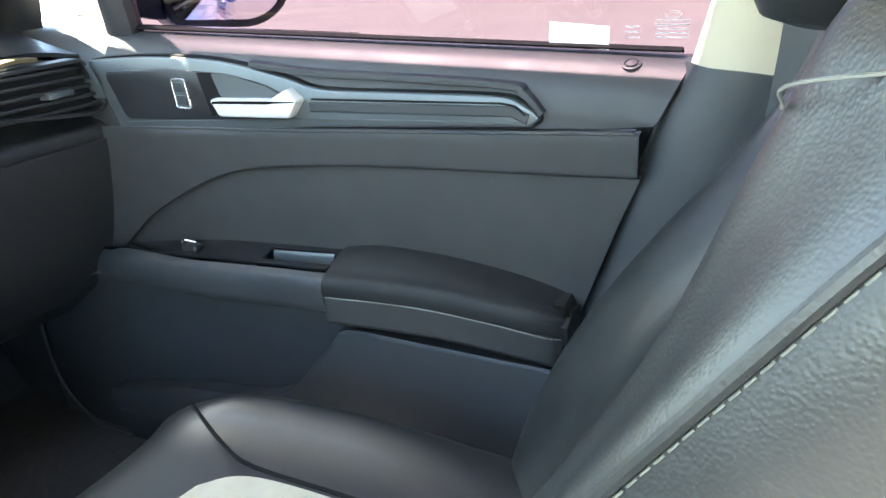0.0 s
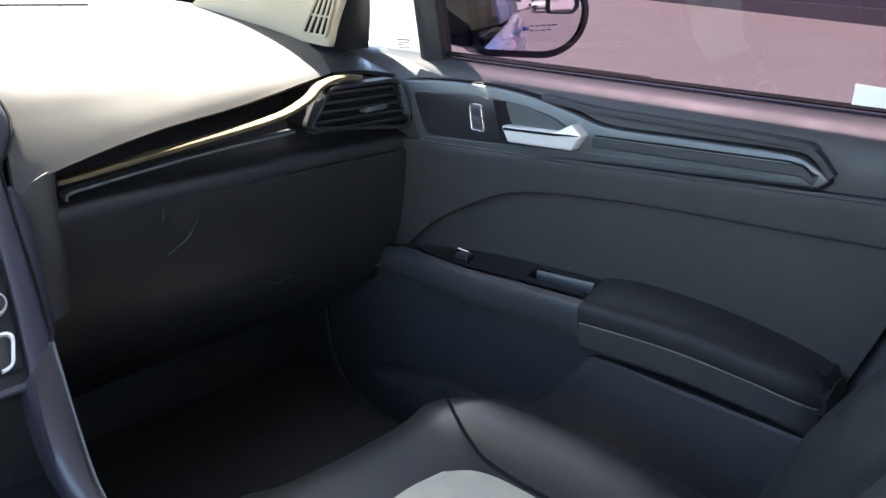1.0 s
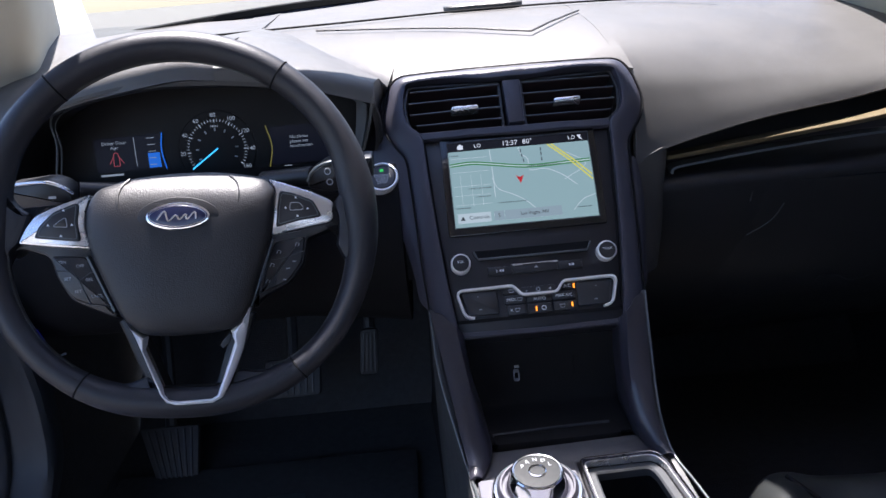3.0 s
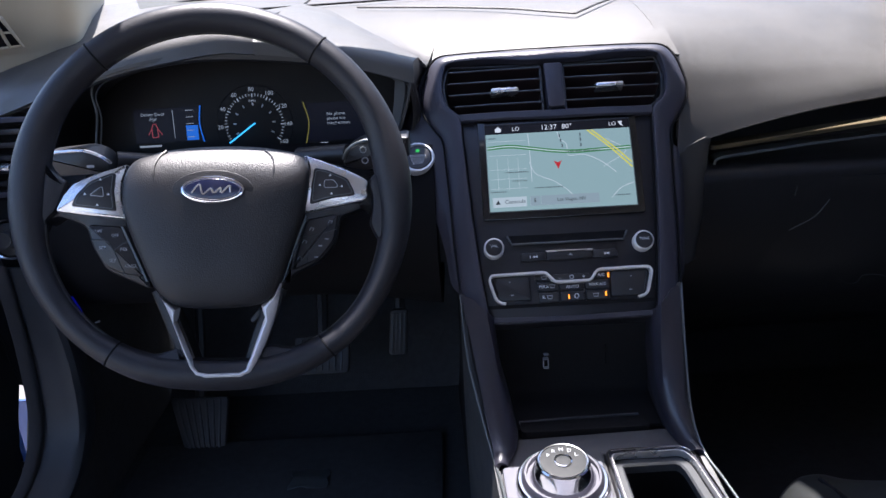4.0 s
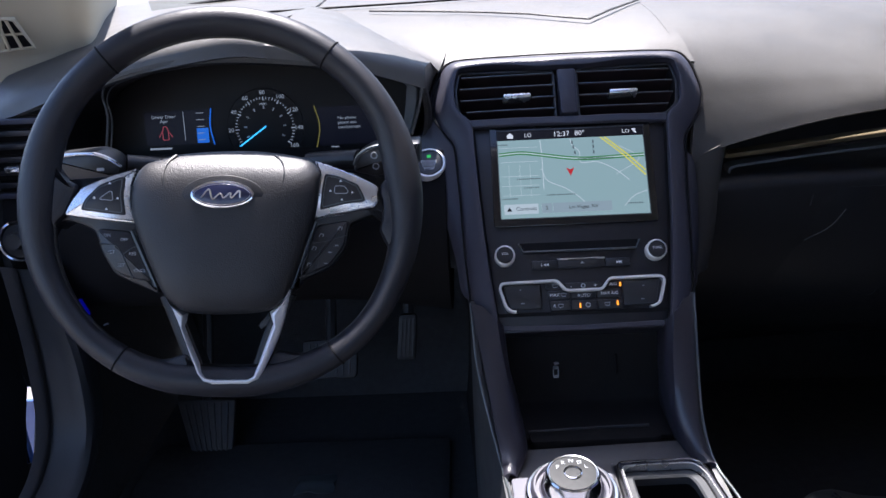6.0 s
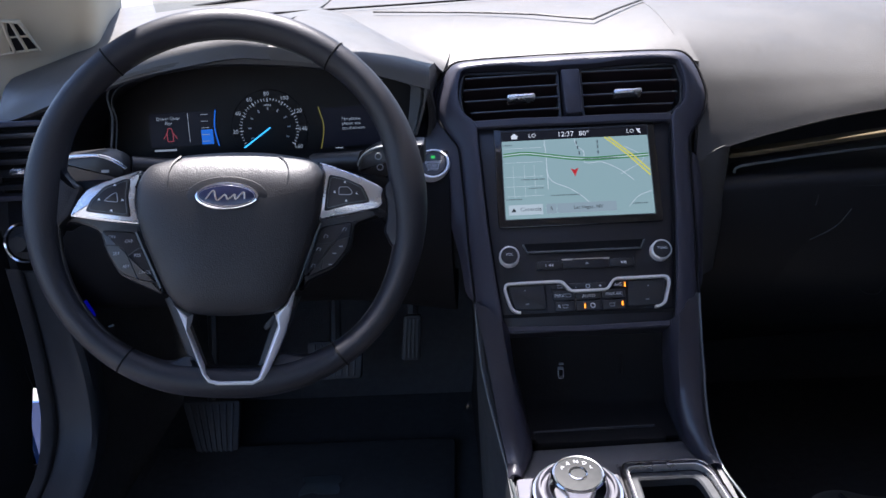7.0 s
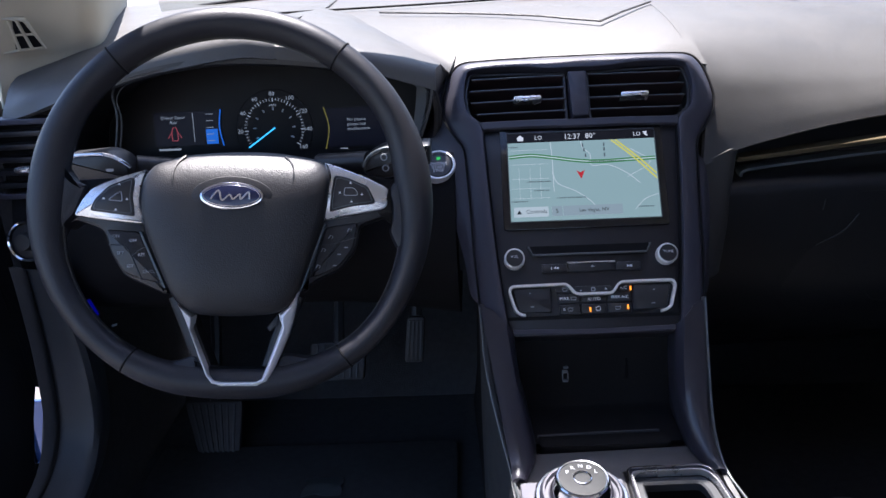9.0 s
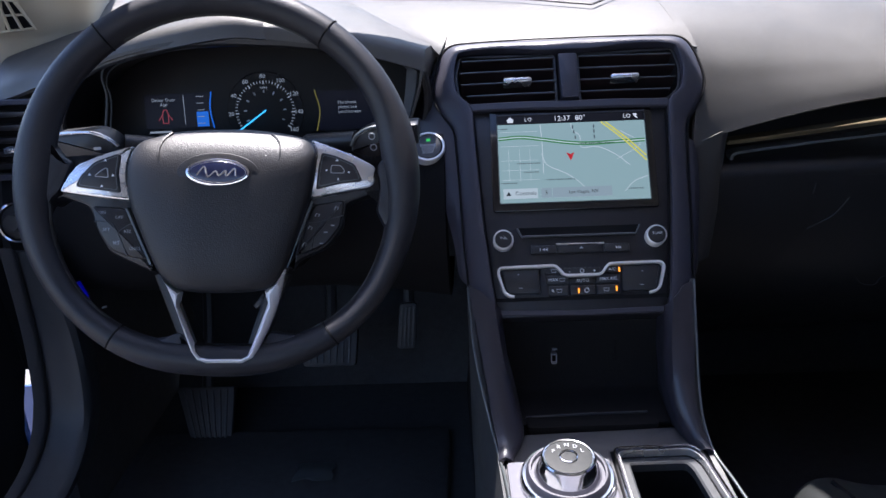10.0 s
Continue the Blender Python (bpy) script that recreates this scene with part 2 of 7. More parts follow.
def tube(bm, pts, r, seg=8, closed=False, radii=None):
    pts = [Vector(p) for p in pts]
    k = len(pts)
    rings = []
    ref = None
    for i, p in enumerate(pts):
        a = pts[i - 1] if (i or closed) else p
        b = pts[(i + 1) % k] if (i < k - 1 or closed) else p
        t = (b - a).normalized()
        if ref is None:
            ref = t.orthogonal()
        ref = (ref - t * ref.dot(t)).normalized()
        up = t.cross(ref)
        rr = radii[i] if radii else r
        rings.append([bm.verts.new(p + ref * math.cos(2 * math.pi * j / seg) * rr + up * math.sin(2 * math.pi * j / seg) * rr) for j in range(seg)])
    skin(bm, rings + (rings[:1] if closed else []), True)
    if not closed:
        bm.faces.new(rings[0])
        bm.faces.new(rings[-1])
    return bm


def lathe(bm, M, profile, seg=40, c=(0, 0)):
    """Turned about the normal of a face at c: profile of (radius, depth)."""
    rings = [[put(bm, M, (c[0] + r * math.cos(2 * math.pi * j / seg), c[1] + r * math.sin(2 * math.pi * j / seg)), d) for j in range(seg)] for r, d in profile]
    skin(bm, rings, True)
    bm.faces.new(rings[0])
    bm.faces.new(rings[-1])
    return bm


def box(bm, lo, hi, bevel=0.0):
    pts = rounded([(lo[0], lo[1]), (hi[0], lo[1]), (hi[0], hi[1]), (lo[0], hi[1])], bevel * 2, 3) if bevel else [(lo[0], lo[1]), (hi[0], lo[1]), (hi[0], hi[1]), (lo[0], hi[1])]
    return prism(bm, Matrix.Identity(4), pts, lo[2], hi[2], bevel)


def mm(pts):
    return [(x * MM, y * MM) for x, y in pts]


def rect(x0, y0, x1, y1):
    return [(x0, y0), (x1, y0), (x1, y1), (x0, y1)]


def circle(cx, cy, r, n=32):
    return [(cx + r * math.cos(2 * math.pi * i / n), cy + r * math.sin(2 * math.pi * i / n)) for i in range(n)]


def lettering(name, text, M, x, y, size, d, mat, parent, align="CENTER"):
    """Raised characters on a face."""
    cu = bpy.data.curves.new(name, "FONT")
    cu.body, cu.size, cu.align_x, cu.align_y, cu.extrude, cu.resolution_u = text, size, align, "CENTER", 0.00008, 2
    tmp = new(name, cu)
    me = bpy.data.meshes.new_from_object(tmp.evaluated_get(bpy.context.evaluated_depsgraph_get()))
    bpy.data.objects.remove(tmp)
    me.transform(M @ Matrix.Translation((x, y, d)))
    me.materials.clear()
    me.materials.append(mat)
    ob = new(name, me)
    ob.parent = parent
    if parent.type == "EMPTY":
        ob.matrix_parent_inverse = Matrix.Translation(-parent.location)
    return ob


B = bmesh.new


# ---- outside ----
bm = B()
s = 80
vs = [bm.verts.new((x, y, 0)) for x, y in ((-s, -s), (s, -s), (s, s), (-s, s))]
bm.faces.new(vs)
tagged(part("ground", bm, M_CONCRETE), "sunlit grey asphalt of a parking lot", "ground", kind="structure")

M_WALL = material("pale_wall", (0.62, 0.60, 0.56), 0.85, bump=0.3, bscale=40, vary=0.08, vscale=1.5)
M_SHOP = material("dark_frontage", (0.045, 0.04, 0.05), 0.5, vary=0.3, vscale=0.8)


def frontage(name, a, b, height, label, wall, panes):
    """A long low building front from a to b, with a plinth, windows and a roof edge."""
    a, b = Vector((*a, 0)), Vector((*b, 0))
    u = (b - a).normalized()
    n = Vector((u.y, -u.x, 0))
    if n.dot(-a) < 0:
        n = -n
    M = Matrix(((u.x, 0, n.x, a.x), (u.y, 0, n.y, a.y), (0, 1, 0, 0), (0, 0, 0, 1)))
    ln = (b - a).length
    t = thing(name, a, label, "building")
    part("wall", prism(B(), M, rect(0, 0, ln, height), -4.0, 0.0), wall, t)
    part("plinth", prism(B(), M, rect(-0.05, 0, ln + 0.05, 0.25), -0.1, 0.08), M_SHOP, t)
    part("roof_edge", prism(B(), M, rect(-0.2, height - 0.3, ln + 0.2, height + 0.1), -4.2, 0.25), M_WALL, t)
    for k in range(panes):
        x0 = ln * (k + 0.15) / panes
        w = part("window", prism(B(), M, rect(x0, 0.8, x0 + ln / panes * 0.7, min(height - 0.6, 2.6)), -0.05, 0.03), M_PIANO, t)
        part("frame", ribbon(B(), M, rect(x0, 0.8, x0 + ln / panes * 0.7, min(height - 0.6, 2.6)), 0.08, 0.0, 0.06, True), M_SILVER, w)
    return t


def parked_car(at, turn, paint, label):
    """A saloon: lofted body, glazed cabin, four wheels."""
    t = thing("parked_car", (0, 0, 0), label, "car", "parked cars")
    rows = []
    for y, w, z0, z1 in ((-2.3, 0.70, 0.35, 0.70), (-2.1, 0.84, 0.25, 0.90), (-1.2, 0.90, 0.22, 0.98), (0.0, 0.91, 0.22, 0.96), (1.1, 0.90, 0.22, 0.92), (1.9, 0.85, 0.24, 0.80), (2.3, 0.68, 0.35, 0.62)):
        rows.append([(-w * 0.9, y, z0), (-w, y, z0 + 0.2), (-w, y, z1 - 0.15), (-w * 0.85, y, z1), (0, y, z1 + 0.02), (w * 0.85, y, z1), (w, y, z1 - 0.15), (w, y, z0 + 0.2), (w * 0.9, y, z0)])
    part("body", sheet(B(), rows, 3, 3), paint, t)
    rows = [[(-0.72, y0, 0.93), (-0.62, y1, 1.25), (-0.5, y2, 1.42), (0.5, y2, 1.42), (0.62, y1, 1.25), (0.72, y0, 0.93)] for y0, y1, y2 in ((-1.75, -1.35, -0.9), (-0.6, -0.6, -0.5), (0.4, 0.3, 0.1), (1.3, 0.8, 0.35))]
    part("cabin", sheet(B(), rows, 2, 3), M_PIANO, t)
    part("roof", sheet(B(), [[(-0.52, y, 1.42), (0, y, 1.46), (0.52, y, 1.42)] for y in (-0.95, -0.3, 0.4)], 2, 3, thick=0.02), paint, t)
    for sx in (-1, 1):
        for y in (-1.4, 1.4):
            W = Matrix.Translation((sx * 0.86, y, 0.33)) @ Matrix.Rotation(radians(90 * sx), 4, "Y")
            wl = part("tyre", lathe(B(), W, [(0.20, -0.10), (0.32, -0.10), (0.33, -0.05), (0.33, 0.05), (0.32, 0.07), (0.20, 0.07)], 20), M_RUBBER, t)
            part("rim", lathe(B(), W, [(0.20, 0.0), (0.20, 0.06), (0.05, 0.07), (0.01, 0.07)], 16), M_SILVER, wl)
        part("tail_light", prism(B(), Matrix(((1, 0, 0, 0), (0, 0, -1, -2.28), (0, 1, 0, 0), (0, 0, 0, 1))), rect(sx * 0.45, 0.62, sx * 0.70, 0.74), -0.1, 0.03), M_REDLENS, t)
    t.matrix_basis = Matrix.Translation((*at, 0)) @ Matrix.Rotation(radians(turn), 4, "Z")
    return t


M_REDLENS = material("red_lens", (0.4, 0.02, 0.02), 0.2, vary=0.05)
frontage("shop_front", (24.0, 18.0), (10.6, 0.9), 4.0, "low dark building front across the parking lot", M_SHOP, 6)
frontage("pale_building", (-14.0, -34.0), (26.0, -34.0), 6.0, "pale building beyond the parked cars", M_WALL, 8)
parked_car((2.6, -26.0), 8, material("white_paint", (0.75, 0.75, 0.74), 0.3, coat=0.7, vary=0.03), "white saloon parked across the lot")
parked_car((4.9, -25.5), 4, material("red_paint", (0.35, 0.03, 0.03), 0.3, coat=0.7, vary=0.03), "dark red saloon parked across the lot")
lamp = thing("street_lamp", (7.2, -30, 0), "tall pale street lamp post in the lot", "street lamp")
part("pole", tube(B(), [(7.2, -30, 0), (7.2, -30, 4), (7.2, -30, 8)], 0.09, 10), M_WALL, lamp)
part("head", prism(B(), Matrix.Translation((7.2, -29.6, 8)), rounded(rect(-0.2, -0.5, 0.2, 0.5), 0.1), -0.06, 0.06, 0.03), M_WALL, lamp)

# ---- car shell: floor, roof, pillars, rear ----
bm = B()
box(bm, (-0.72, -1.6, 0.20), (0.74, 1.45, 0.26))
tagged(part("floor", bm, M_CARPET), "black carpeted car floor", "floor", kind="structure")
bm = B()
sheet(bm, [[(x, 1.20, 0.24), (x, 1.33, 0.42), (x, 1.42, 0.70), (x, 1.46, 0.98)] for x in (-0.72, 0, 0.74)], thick=0.02)
tagged(part("firewall", bm, M_CARPET), "black padded firewall in the footwell", "wall", kind="structure")
def overhead(x):
    """Height of the headliner across the car."""
    return 1.425 - 0.18 * x * x if abs(x) < 0.61 else 1.358 - (abs(x) - 0.61) * 1.9


bm = B()
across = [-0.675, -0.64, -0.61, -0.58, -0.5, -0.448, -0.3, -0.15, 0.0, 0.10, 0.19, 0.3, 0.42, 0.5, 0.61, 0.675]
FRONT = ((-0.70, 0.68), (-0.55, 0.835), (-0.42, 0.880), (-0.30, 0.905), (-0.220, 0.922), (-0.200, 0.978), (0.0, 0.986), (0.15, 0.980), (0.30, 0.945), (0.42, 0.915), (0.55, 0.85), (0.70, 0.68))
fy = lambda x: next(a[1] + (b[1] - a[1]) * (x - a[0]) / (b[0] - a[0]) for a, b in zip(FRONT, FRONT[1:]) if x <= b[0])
# the unseen roof gap is added to let sun onto the wheel hub and dial
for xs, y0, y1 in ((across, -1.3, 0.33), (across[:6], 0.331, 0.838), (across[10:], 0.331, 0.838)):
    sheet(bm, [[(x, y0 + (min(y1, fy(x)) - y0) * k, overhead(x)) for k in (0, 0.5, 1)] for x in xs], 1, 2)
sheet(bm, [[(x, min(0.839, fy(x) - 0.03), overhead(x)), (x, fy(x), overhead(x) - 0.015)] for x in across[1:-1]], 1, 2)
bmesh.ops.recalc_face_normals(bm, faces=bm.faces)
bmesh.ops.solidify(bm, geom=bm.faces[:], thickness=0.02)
tagged(part("ceiling", bm, M_LINER), "pale cloth headliner with an added, unseen gap for the sun", "ceiling", kind="structure")
bm = B()
box(bm, (-0.76, 0.94, 0.880), (-0.165, 1.72, 0.895))
box(bm, (-0.164, 0.882, 0.868), (0.76, 1.72, 0.882))
tagged(part("bulkhead", bm, M_DARK), "dark bulkhead below the cowl", "wall", kind="structure")
bm = B()
box(bm, (-0.72, -1.66, 0.20), (0.74, -1.60, 1.0))
tagged(part("wall_rear", bm, M_CARPET), "dark rear bulkhead behind the seats", "wall", kind="structure")

for x, nm in ((-0.74, "wall_left"), (0.745, "wall_right")):
    bm = B()
    prism(bm, Matrix(((0, 0, 1, x), (1, 0, 0, 0), (0, 1, 0, 0), (0, 0, 0, 1))), [(1.5, 0.2), (0.80, 0.2), (0.80, 0.86), (1.02, 0.90), (1.5, 0.97)], -0.01, 0.01)
    tagged(part(nm, bm, M_CARPET), "black lined side of the footwell", "wall", kind="structure")
# windscreen pane and cowl
bm = B()
sheet(bm, [[(-0.64, 1.20, 1.0), (-0.60, 1.01, 1.18), (-0.55, 0.83, 1.34)], [(-0.35, 1.38, 1.022), (-0.33, 1.14, 1.21), (-0.30, 0.89, 1.385)],
           [(0, 1.45, 1.03), (0, 1.18, 1.22), (0, 0.92, 1.40)], [(0.35, 1.38, 1.022), (0.33, 1.14, 1.21), (0.30, 0.89, 1.385)], [(0.64, 1.20, 1.0), (0.60, 1.01, 1.18), (0.55, 0.83, 1.34)]])
ws = part("window_front", bm, M_GLASS)
ws.visible_shadow = False
tagged(ws, "clear curved windscreen over the dashboard", "windscreen", kind="structure")


def pillar(sgn, quad, limit):
    """Cream pillar trim beside the windscreen with a small grille at its foot."""
    t = thing("pillar_trim", (sgn * 0.68, 0.97, 0.93), "cream plastic windscreen pillar trim with a slotted grille", "pillar trim", "windscreen pillars")
    S = lambda p: (sgn * p[0], p[1], p[2])
    W_ = lambda p: (sgn * (p[0] if p[0] < limit else limit + (p[0] - limit) * 0.2), p[1] + max(0.0, p[0] - limit) * 0.8, p[2])
    rows = [[(0.57, 1.17, 0.985), (0.605, 1.08, 0.955), (0.655, 0.98, 0.932), (0.705, 0.90, 0.925), (0.735, 0.87, 0.930)],
            [(0.575, 1.10, 1.03), (0.615, 1.02, 0.998), (0.665, 0.94, 0.978), (0.705, 0.87, 0.975), (0.730, 0.84, 0.985)],
            [(0.588, 1.03, 1.09), (0.628, 0.955, 1.065), (0.668, 0.885, 1.05), (0.700, 0.82, 1.05), (0.72, 0.79, 1.06)],
            [(0.600, 0.93, 1.22), (0.622, 0.88, 1.20), (0.645, 0.82, 1.185), (0.668, 0.77, 1.185), (0.685, 0.75, 1.19)],
            [(0.580, 0.82, 1.335), (0.595, 0.79, 1.32), (0.61, 0.75, 1.305), (0.625, 0.71, 1.295), (0.64, 0.68, 1.29)]]
    if sgn < 0:
        low = [(0.735, 1.27, 1.025), (0.717, 1.20, 1.016), (0.701, 1.13, 1.006), (0.682, 1.06, 0.994), (0.664, 0.98, 0.978), (0.678, 0.94, 0.972), (0.691, 0.90, 0.970), (0.714, 0.86, 0.972), (0.732, 0.84, 0.973)]
        high = [(0.590, 0.87, 1.345), (0.590, 0.85, 1.34), (0.592, 0.83, 1.335), (0.596, 0.81, 1.33), (0.602, 0.78, 1.32), (0.614, 0.76, 1.31), (0.626, 0.73, 1.30), (0.640, 0.70, 1.295), (0.655, 0.68, 1.29)]
        rows = [[tuple(a + (b - a) * f for a, b in zip(p, q)) for p, q in zip(low, high)] for f in (0.0, 0.06, 0.2, 0.5, 1.0)]
        rows.insert(0, [(x + 0.012, y + 0.01, z - 0.06) for x, y, z in low])
        rows[2:5] = [[(x - w * (0.004 + 0.012 * math.sin(math.pi * k / 8)), y, z) for k, (x, y, z) in enumerate(r)] for r, w in zip(rows[2:5], (0.3, 1.0, 1.2))]
    part("cover", sheet(B(), [[W_(p) for p in r] for r in rows], thick=0.008), M_CREAM, t)
    # grille: recess and slats that follow the pillar
    out = Vector((-sgn * 0.75, -0.6, 0.1)).normalized()
    if sgn < 0:
        quad = [(x - 0.004, y - 0.010, z) for x, y, z in quad]
    bm = B()
    q = [Vector(S(p)) + out * 0.007 for p in quad]
    vs = [bm.verts.new(p + out * 0.006) for p in q] + [bm.verts.new(p + out * 0.0) for p in q]
    bm.faces.new(vs[:4])
    for i in range(4):
        bm.faces.new((vs[i], vs[(i + 1) % 4], vs[4 + (i + 1) % 4], vs[4 + i]))
    g = part("grille", bm, M_DARK, t, "dark slotted grille")
    tube_pts = [p + out * 0.007 for p in q]
    part("grille_rim", tube(B(), tube_pts, 0.003, 6, True), M_CREAM, g)
    part("cross_bar", tube(B(), [q[0].lerp(q[3], 0.5) + out * 0.006, q[1].lerp(q[2], 0.5) + out * 0.006], 0.0018, 6), M_CREAM, g)
    for i in range(1, 4):
        a = q[0].lerp(q[1], i / 4) + out * 0.007
        b = q[3].lerp(q[2], i / 4) + out * 0.007
        part("slat", tube(B(), [a, b], 0.0022, 6), M_CREAM, g)
    return t


pillar(1, ((0.657, 0.970, 0.944), (0.671, 0.928, 0.937), (0.671, 0.895, 0.995), (0.663, 0.930, 0.997)), 0.662)
pillar(-1, ((0.740, 0.850, 0.983), (0.690, 0.880, 0.985), (0.693, 0.850, 1.022), (0.724, 0.830, 1.027)), 0.76)


# ---- dashboard ----
dash = thing("dashboard", (0, 0.95, 0.80), "dark grained sunlit dashboard with a satin silver trim strip", "dashboard")
rows = [
    [(0.140, 1.43, 1.027), (0.140, 1.15, 1.003), (0.140, 0.97, 0.985), (0.142, 0.87, 0.962), (0.150, 0.820, 0.932), (0.156, 0.793, 0.898), (0.150, 0.768, 0.855), (0.146, 0.755, 0.82)],
    [(0.200, 1.42, 1.025), (0.200, 1.14, 1.002), (0.200, 0.97, 0.982), (0.200, 0.88, 0.957), (0.196, 0.825, 0.922), (0.194, 0.801, 0.891), (0.193, 0.785, 0.862), (0.193, 0.774, 0.836)],
    [(0.320, 1.38, 1.020), (0.320, 1.13, 0.999), (0.320, 0.98, 0.975), (0.320, 0.895, 0.945), (0.320, 0.845, 0.914), (0.320, 0.821, 0.892), (0.320, 0.806, 0.874), (0.320, 0.797, 0.858)],
    [(0.450, 1.30, 1.010), (0.450, 1.10, 0.988), (0.450, 0.98, 0.962), (0.450, 0.905, 0.934), (0.450, 0.858, 0.910), (0.450, 0.836, 0.896), (0.450, 0.823, 0.884), (0.450, 0.815, 0.871)],
    [(0.560, 1.20, 0.993), (0.565, 1.06, 0.969), (0.570, 0.97, 0.944), (0.570, 0.915, 0.925), (0.570, 0.880, 0.910), (0.570, 0.862, 0.902), (0.570, 0.848, 0.895), (0.570, 0.838, 0.887)],
    [(0.600, 1.13, 0.974), (0.620, 1.02, 0.950), (0.640, 0.95, 0.930), (0.640, 0.915, 0.917), (0.637, 0.893, 0.905), (0.634, 0.880, 0.898), (0.632, 0.872, 0.893), (0.630, 0.868, 0.890)],
]
part("upper_pad", sheet(B(), rows, 5, 4, thick=0.006), M_PAD, dash)
foot = [(-0.40, 1.33, 1.016), (-0.370, 1.186, 1.006), (-0.329, 1.127, 1.001), (-0.299, 1.064, 0.995), (-0.270, 0.987, 0.988), (-0.244, 0.93, 0.980), (-0.223, 0.89, 0.973), (-0.202, 0.856, 0.966), (-0.184, 0.83, 0.958), (-0.164, 0.805, 0.950)]
brow = [(-0.40, 1.31, 1.017), (-0.352, 1.10, 1.0075), (-0.314, 1.022, 1.000), (-0.286, 0.961, 0.994), (-0.261, 0.913, 0.986), (-0.239, 0.873, 0.979), (-0.219, 0.842, 0.971), (-0.200, 0.818, 0.963), (-0.182, 0.792, 0.955), (-0.169, 0.770, 0.949)]
mids = [(-0.140, 1.43, 1.027), (-0.140, 1.25, 1.012), (-0.140, 1.15, 1.003), (-0.140, 1.05, 0.993), (-0.140, 0.97, 0.985), (-0.141, 0.92, 0.975), (-0.142, 0.88, 0.965), (-0.145, 0.85, 0.955), (-0.149, 0.83, 0.947), (-0.154, 0.808, 0.938)]
half_way = [((a[0] + b[0]) / 2, (a[1] + b[1]) / 2, (a[2] + b[2]) / 2 - 0.0005) for a, b in zip(mids, foot)]
part("upper_pad", sheet(B(), [mids, half_way, foot], 3, 3, thick=0.004), M_PAD, dash)
part("hood_step", sheet(B(), [foot[1:], brow[1:]], 2, 3, thick=0.003), M_PAD, dash, "step along the edge of the instrument hood")
FRONT_Z = ((-0.169, 0.947), (-0.20, 0.957), (-0.235, 0.968), (-0.267, 0.977), (-0.30, 0.984), (-0.36, 0.992))
front_z = lambda x: next(a[1] + (b[1] - a[1]) * (x - a[0]) / (b[0] - a[0]) for a, b in zip(FRONT_Z, FRONT_Z[1:]) if x >= b[0])
rows = []
for x, y, z in brow[1:]:
    f = max(0.0, (y - 0.765))
    rows.append([(x, y, z), (x, 0.765 + f * 0.6, z * 0.6 + front_z(x) * 0.4 + 0.02 * f), (x, 0.768 + f * 0.12, front_z(x) + 0.003), (x, 0.757, front_z(x) - 0.003), (x, 0.752, front_z(x) - 0.021)])
part("hood_pad", sheet(B(), rows, 2, 4, thick=0.004), M_PAD, dash)
rows = [
    [(-0.352, 1.36, 1.019), (-0.352, 1.10, 1.005), (-0.352, 0.95, 1.006), (-0.352, 0.84, 1.004), (-0.352, 0.765, 0.992), (-0.352, 0.752, 0.970)],
    [(-0.410, 1.32, 1.015), (-0.410, 1.10, 1.001), (-0.410, 0.95, 1.006), (-0.410, 0.84, 1.007), (-0.410, 0.765, 0.996), (-0.410, 0.752, 0.972)],
    [(-0.540, 1.30, 1.018), (-0.540, 1.06, 0.988), (-0.540, 0.95, 0.978), (-0.545, 0.86, 0.980), (-0.555, 0.780, 0.970), (-0.560, 0.766, 0.948)],
    [(-0.600, 1.28, 1.021), (-0.605, 1.03, 0.986), (-0.615, 0.94, 0.980), (-0.620, 0.86, 0.972), (-0.622, 0.80, 0.955), (-0.624, 0.775, 0.930)],
    [(-0.66, 1.27, 1.022), (-0.652, 1.02, 0.984), (-0.662, 0.93, 0.972), (-0.672, 0.86, 0.960), (-0.676, 0.80, 0.937), (-0.680, 0.785, 0.912)],
    [(-0.725, 1.24, 1.018), (-0.690, 1.06, 0.992), (-0.695, 0.94, 0.970), (-0.715, 0.85, 0.952), (-0.715, 0.81, 0.924), (-0.715, 0.795, 0.905)],
]
part("upper_pad", sheet(B(), rows, 5, 4, thick=0.006), M_PAD, dash)
rows = [[(x, 1.43, 1.026 + w), (x, 1.15, 1.003 + w), (x, 0.97, 0.985 + w), (x * (1.03 if w else 1), 0.87, 0.962 + e + w), (x * (1.08 if w else 1), 0.821 + e * 2, 0.934 + e * 8 + w)] for x, e, w in ((-0.150, 0.0, -0.0012), (-0.132, 0.0006, 0), (-0.10, 0.0015, 0), (-0.05, 0.0018, 0), (0, 0.0018, 0), (0.05, 0.0018, 0), (0.10, 0.0015, 0), (0.132, 0.0006, 0), (0.150, 0.0, -0.0012))]
part("upper_pad", sheet(B(), rows, 3, 4, thick=0.006), M_PAD, dash)
part("hood_side", sheet(B(), [[(-0.164, 0.805, 0.950), (-0.169, 0.770, 0.948), (-0.170, 0.757, 0.941), (-0.172, 0.752, 0.927), (-0.178, 0.756, 0.90), (-0.188, 0.765, 0.87)],
                              [(-0.157, 0.822, 0.936), (-0.160, 0.820, 0.928), (-0.165, 0.817, 0.916), (-0.172, 0.814, 0.902), (-0.186, 0.804, 0.88), (-0.196, 0.80, 0.86)]], 2, 4, thick=0.003), M_PAD, dash)
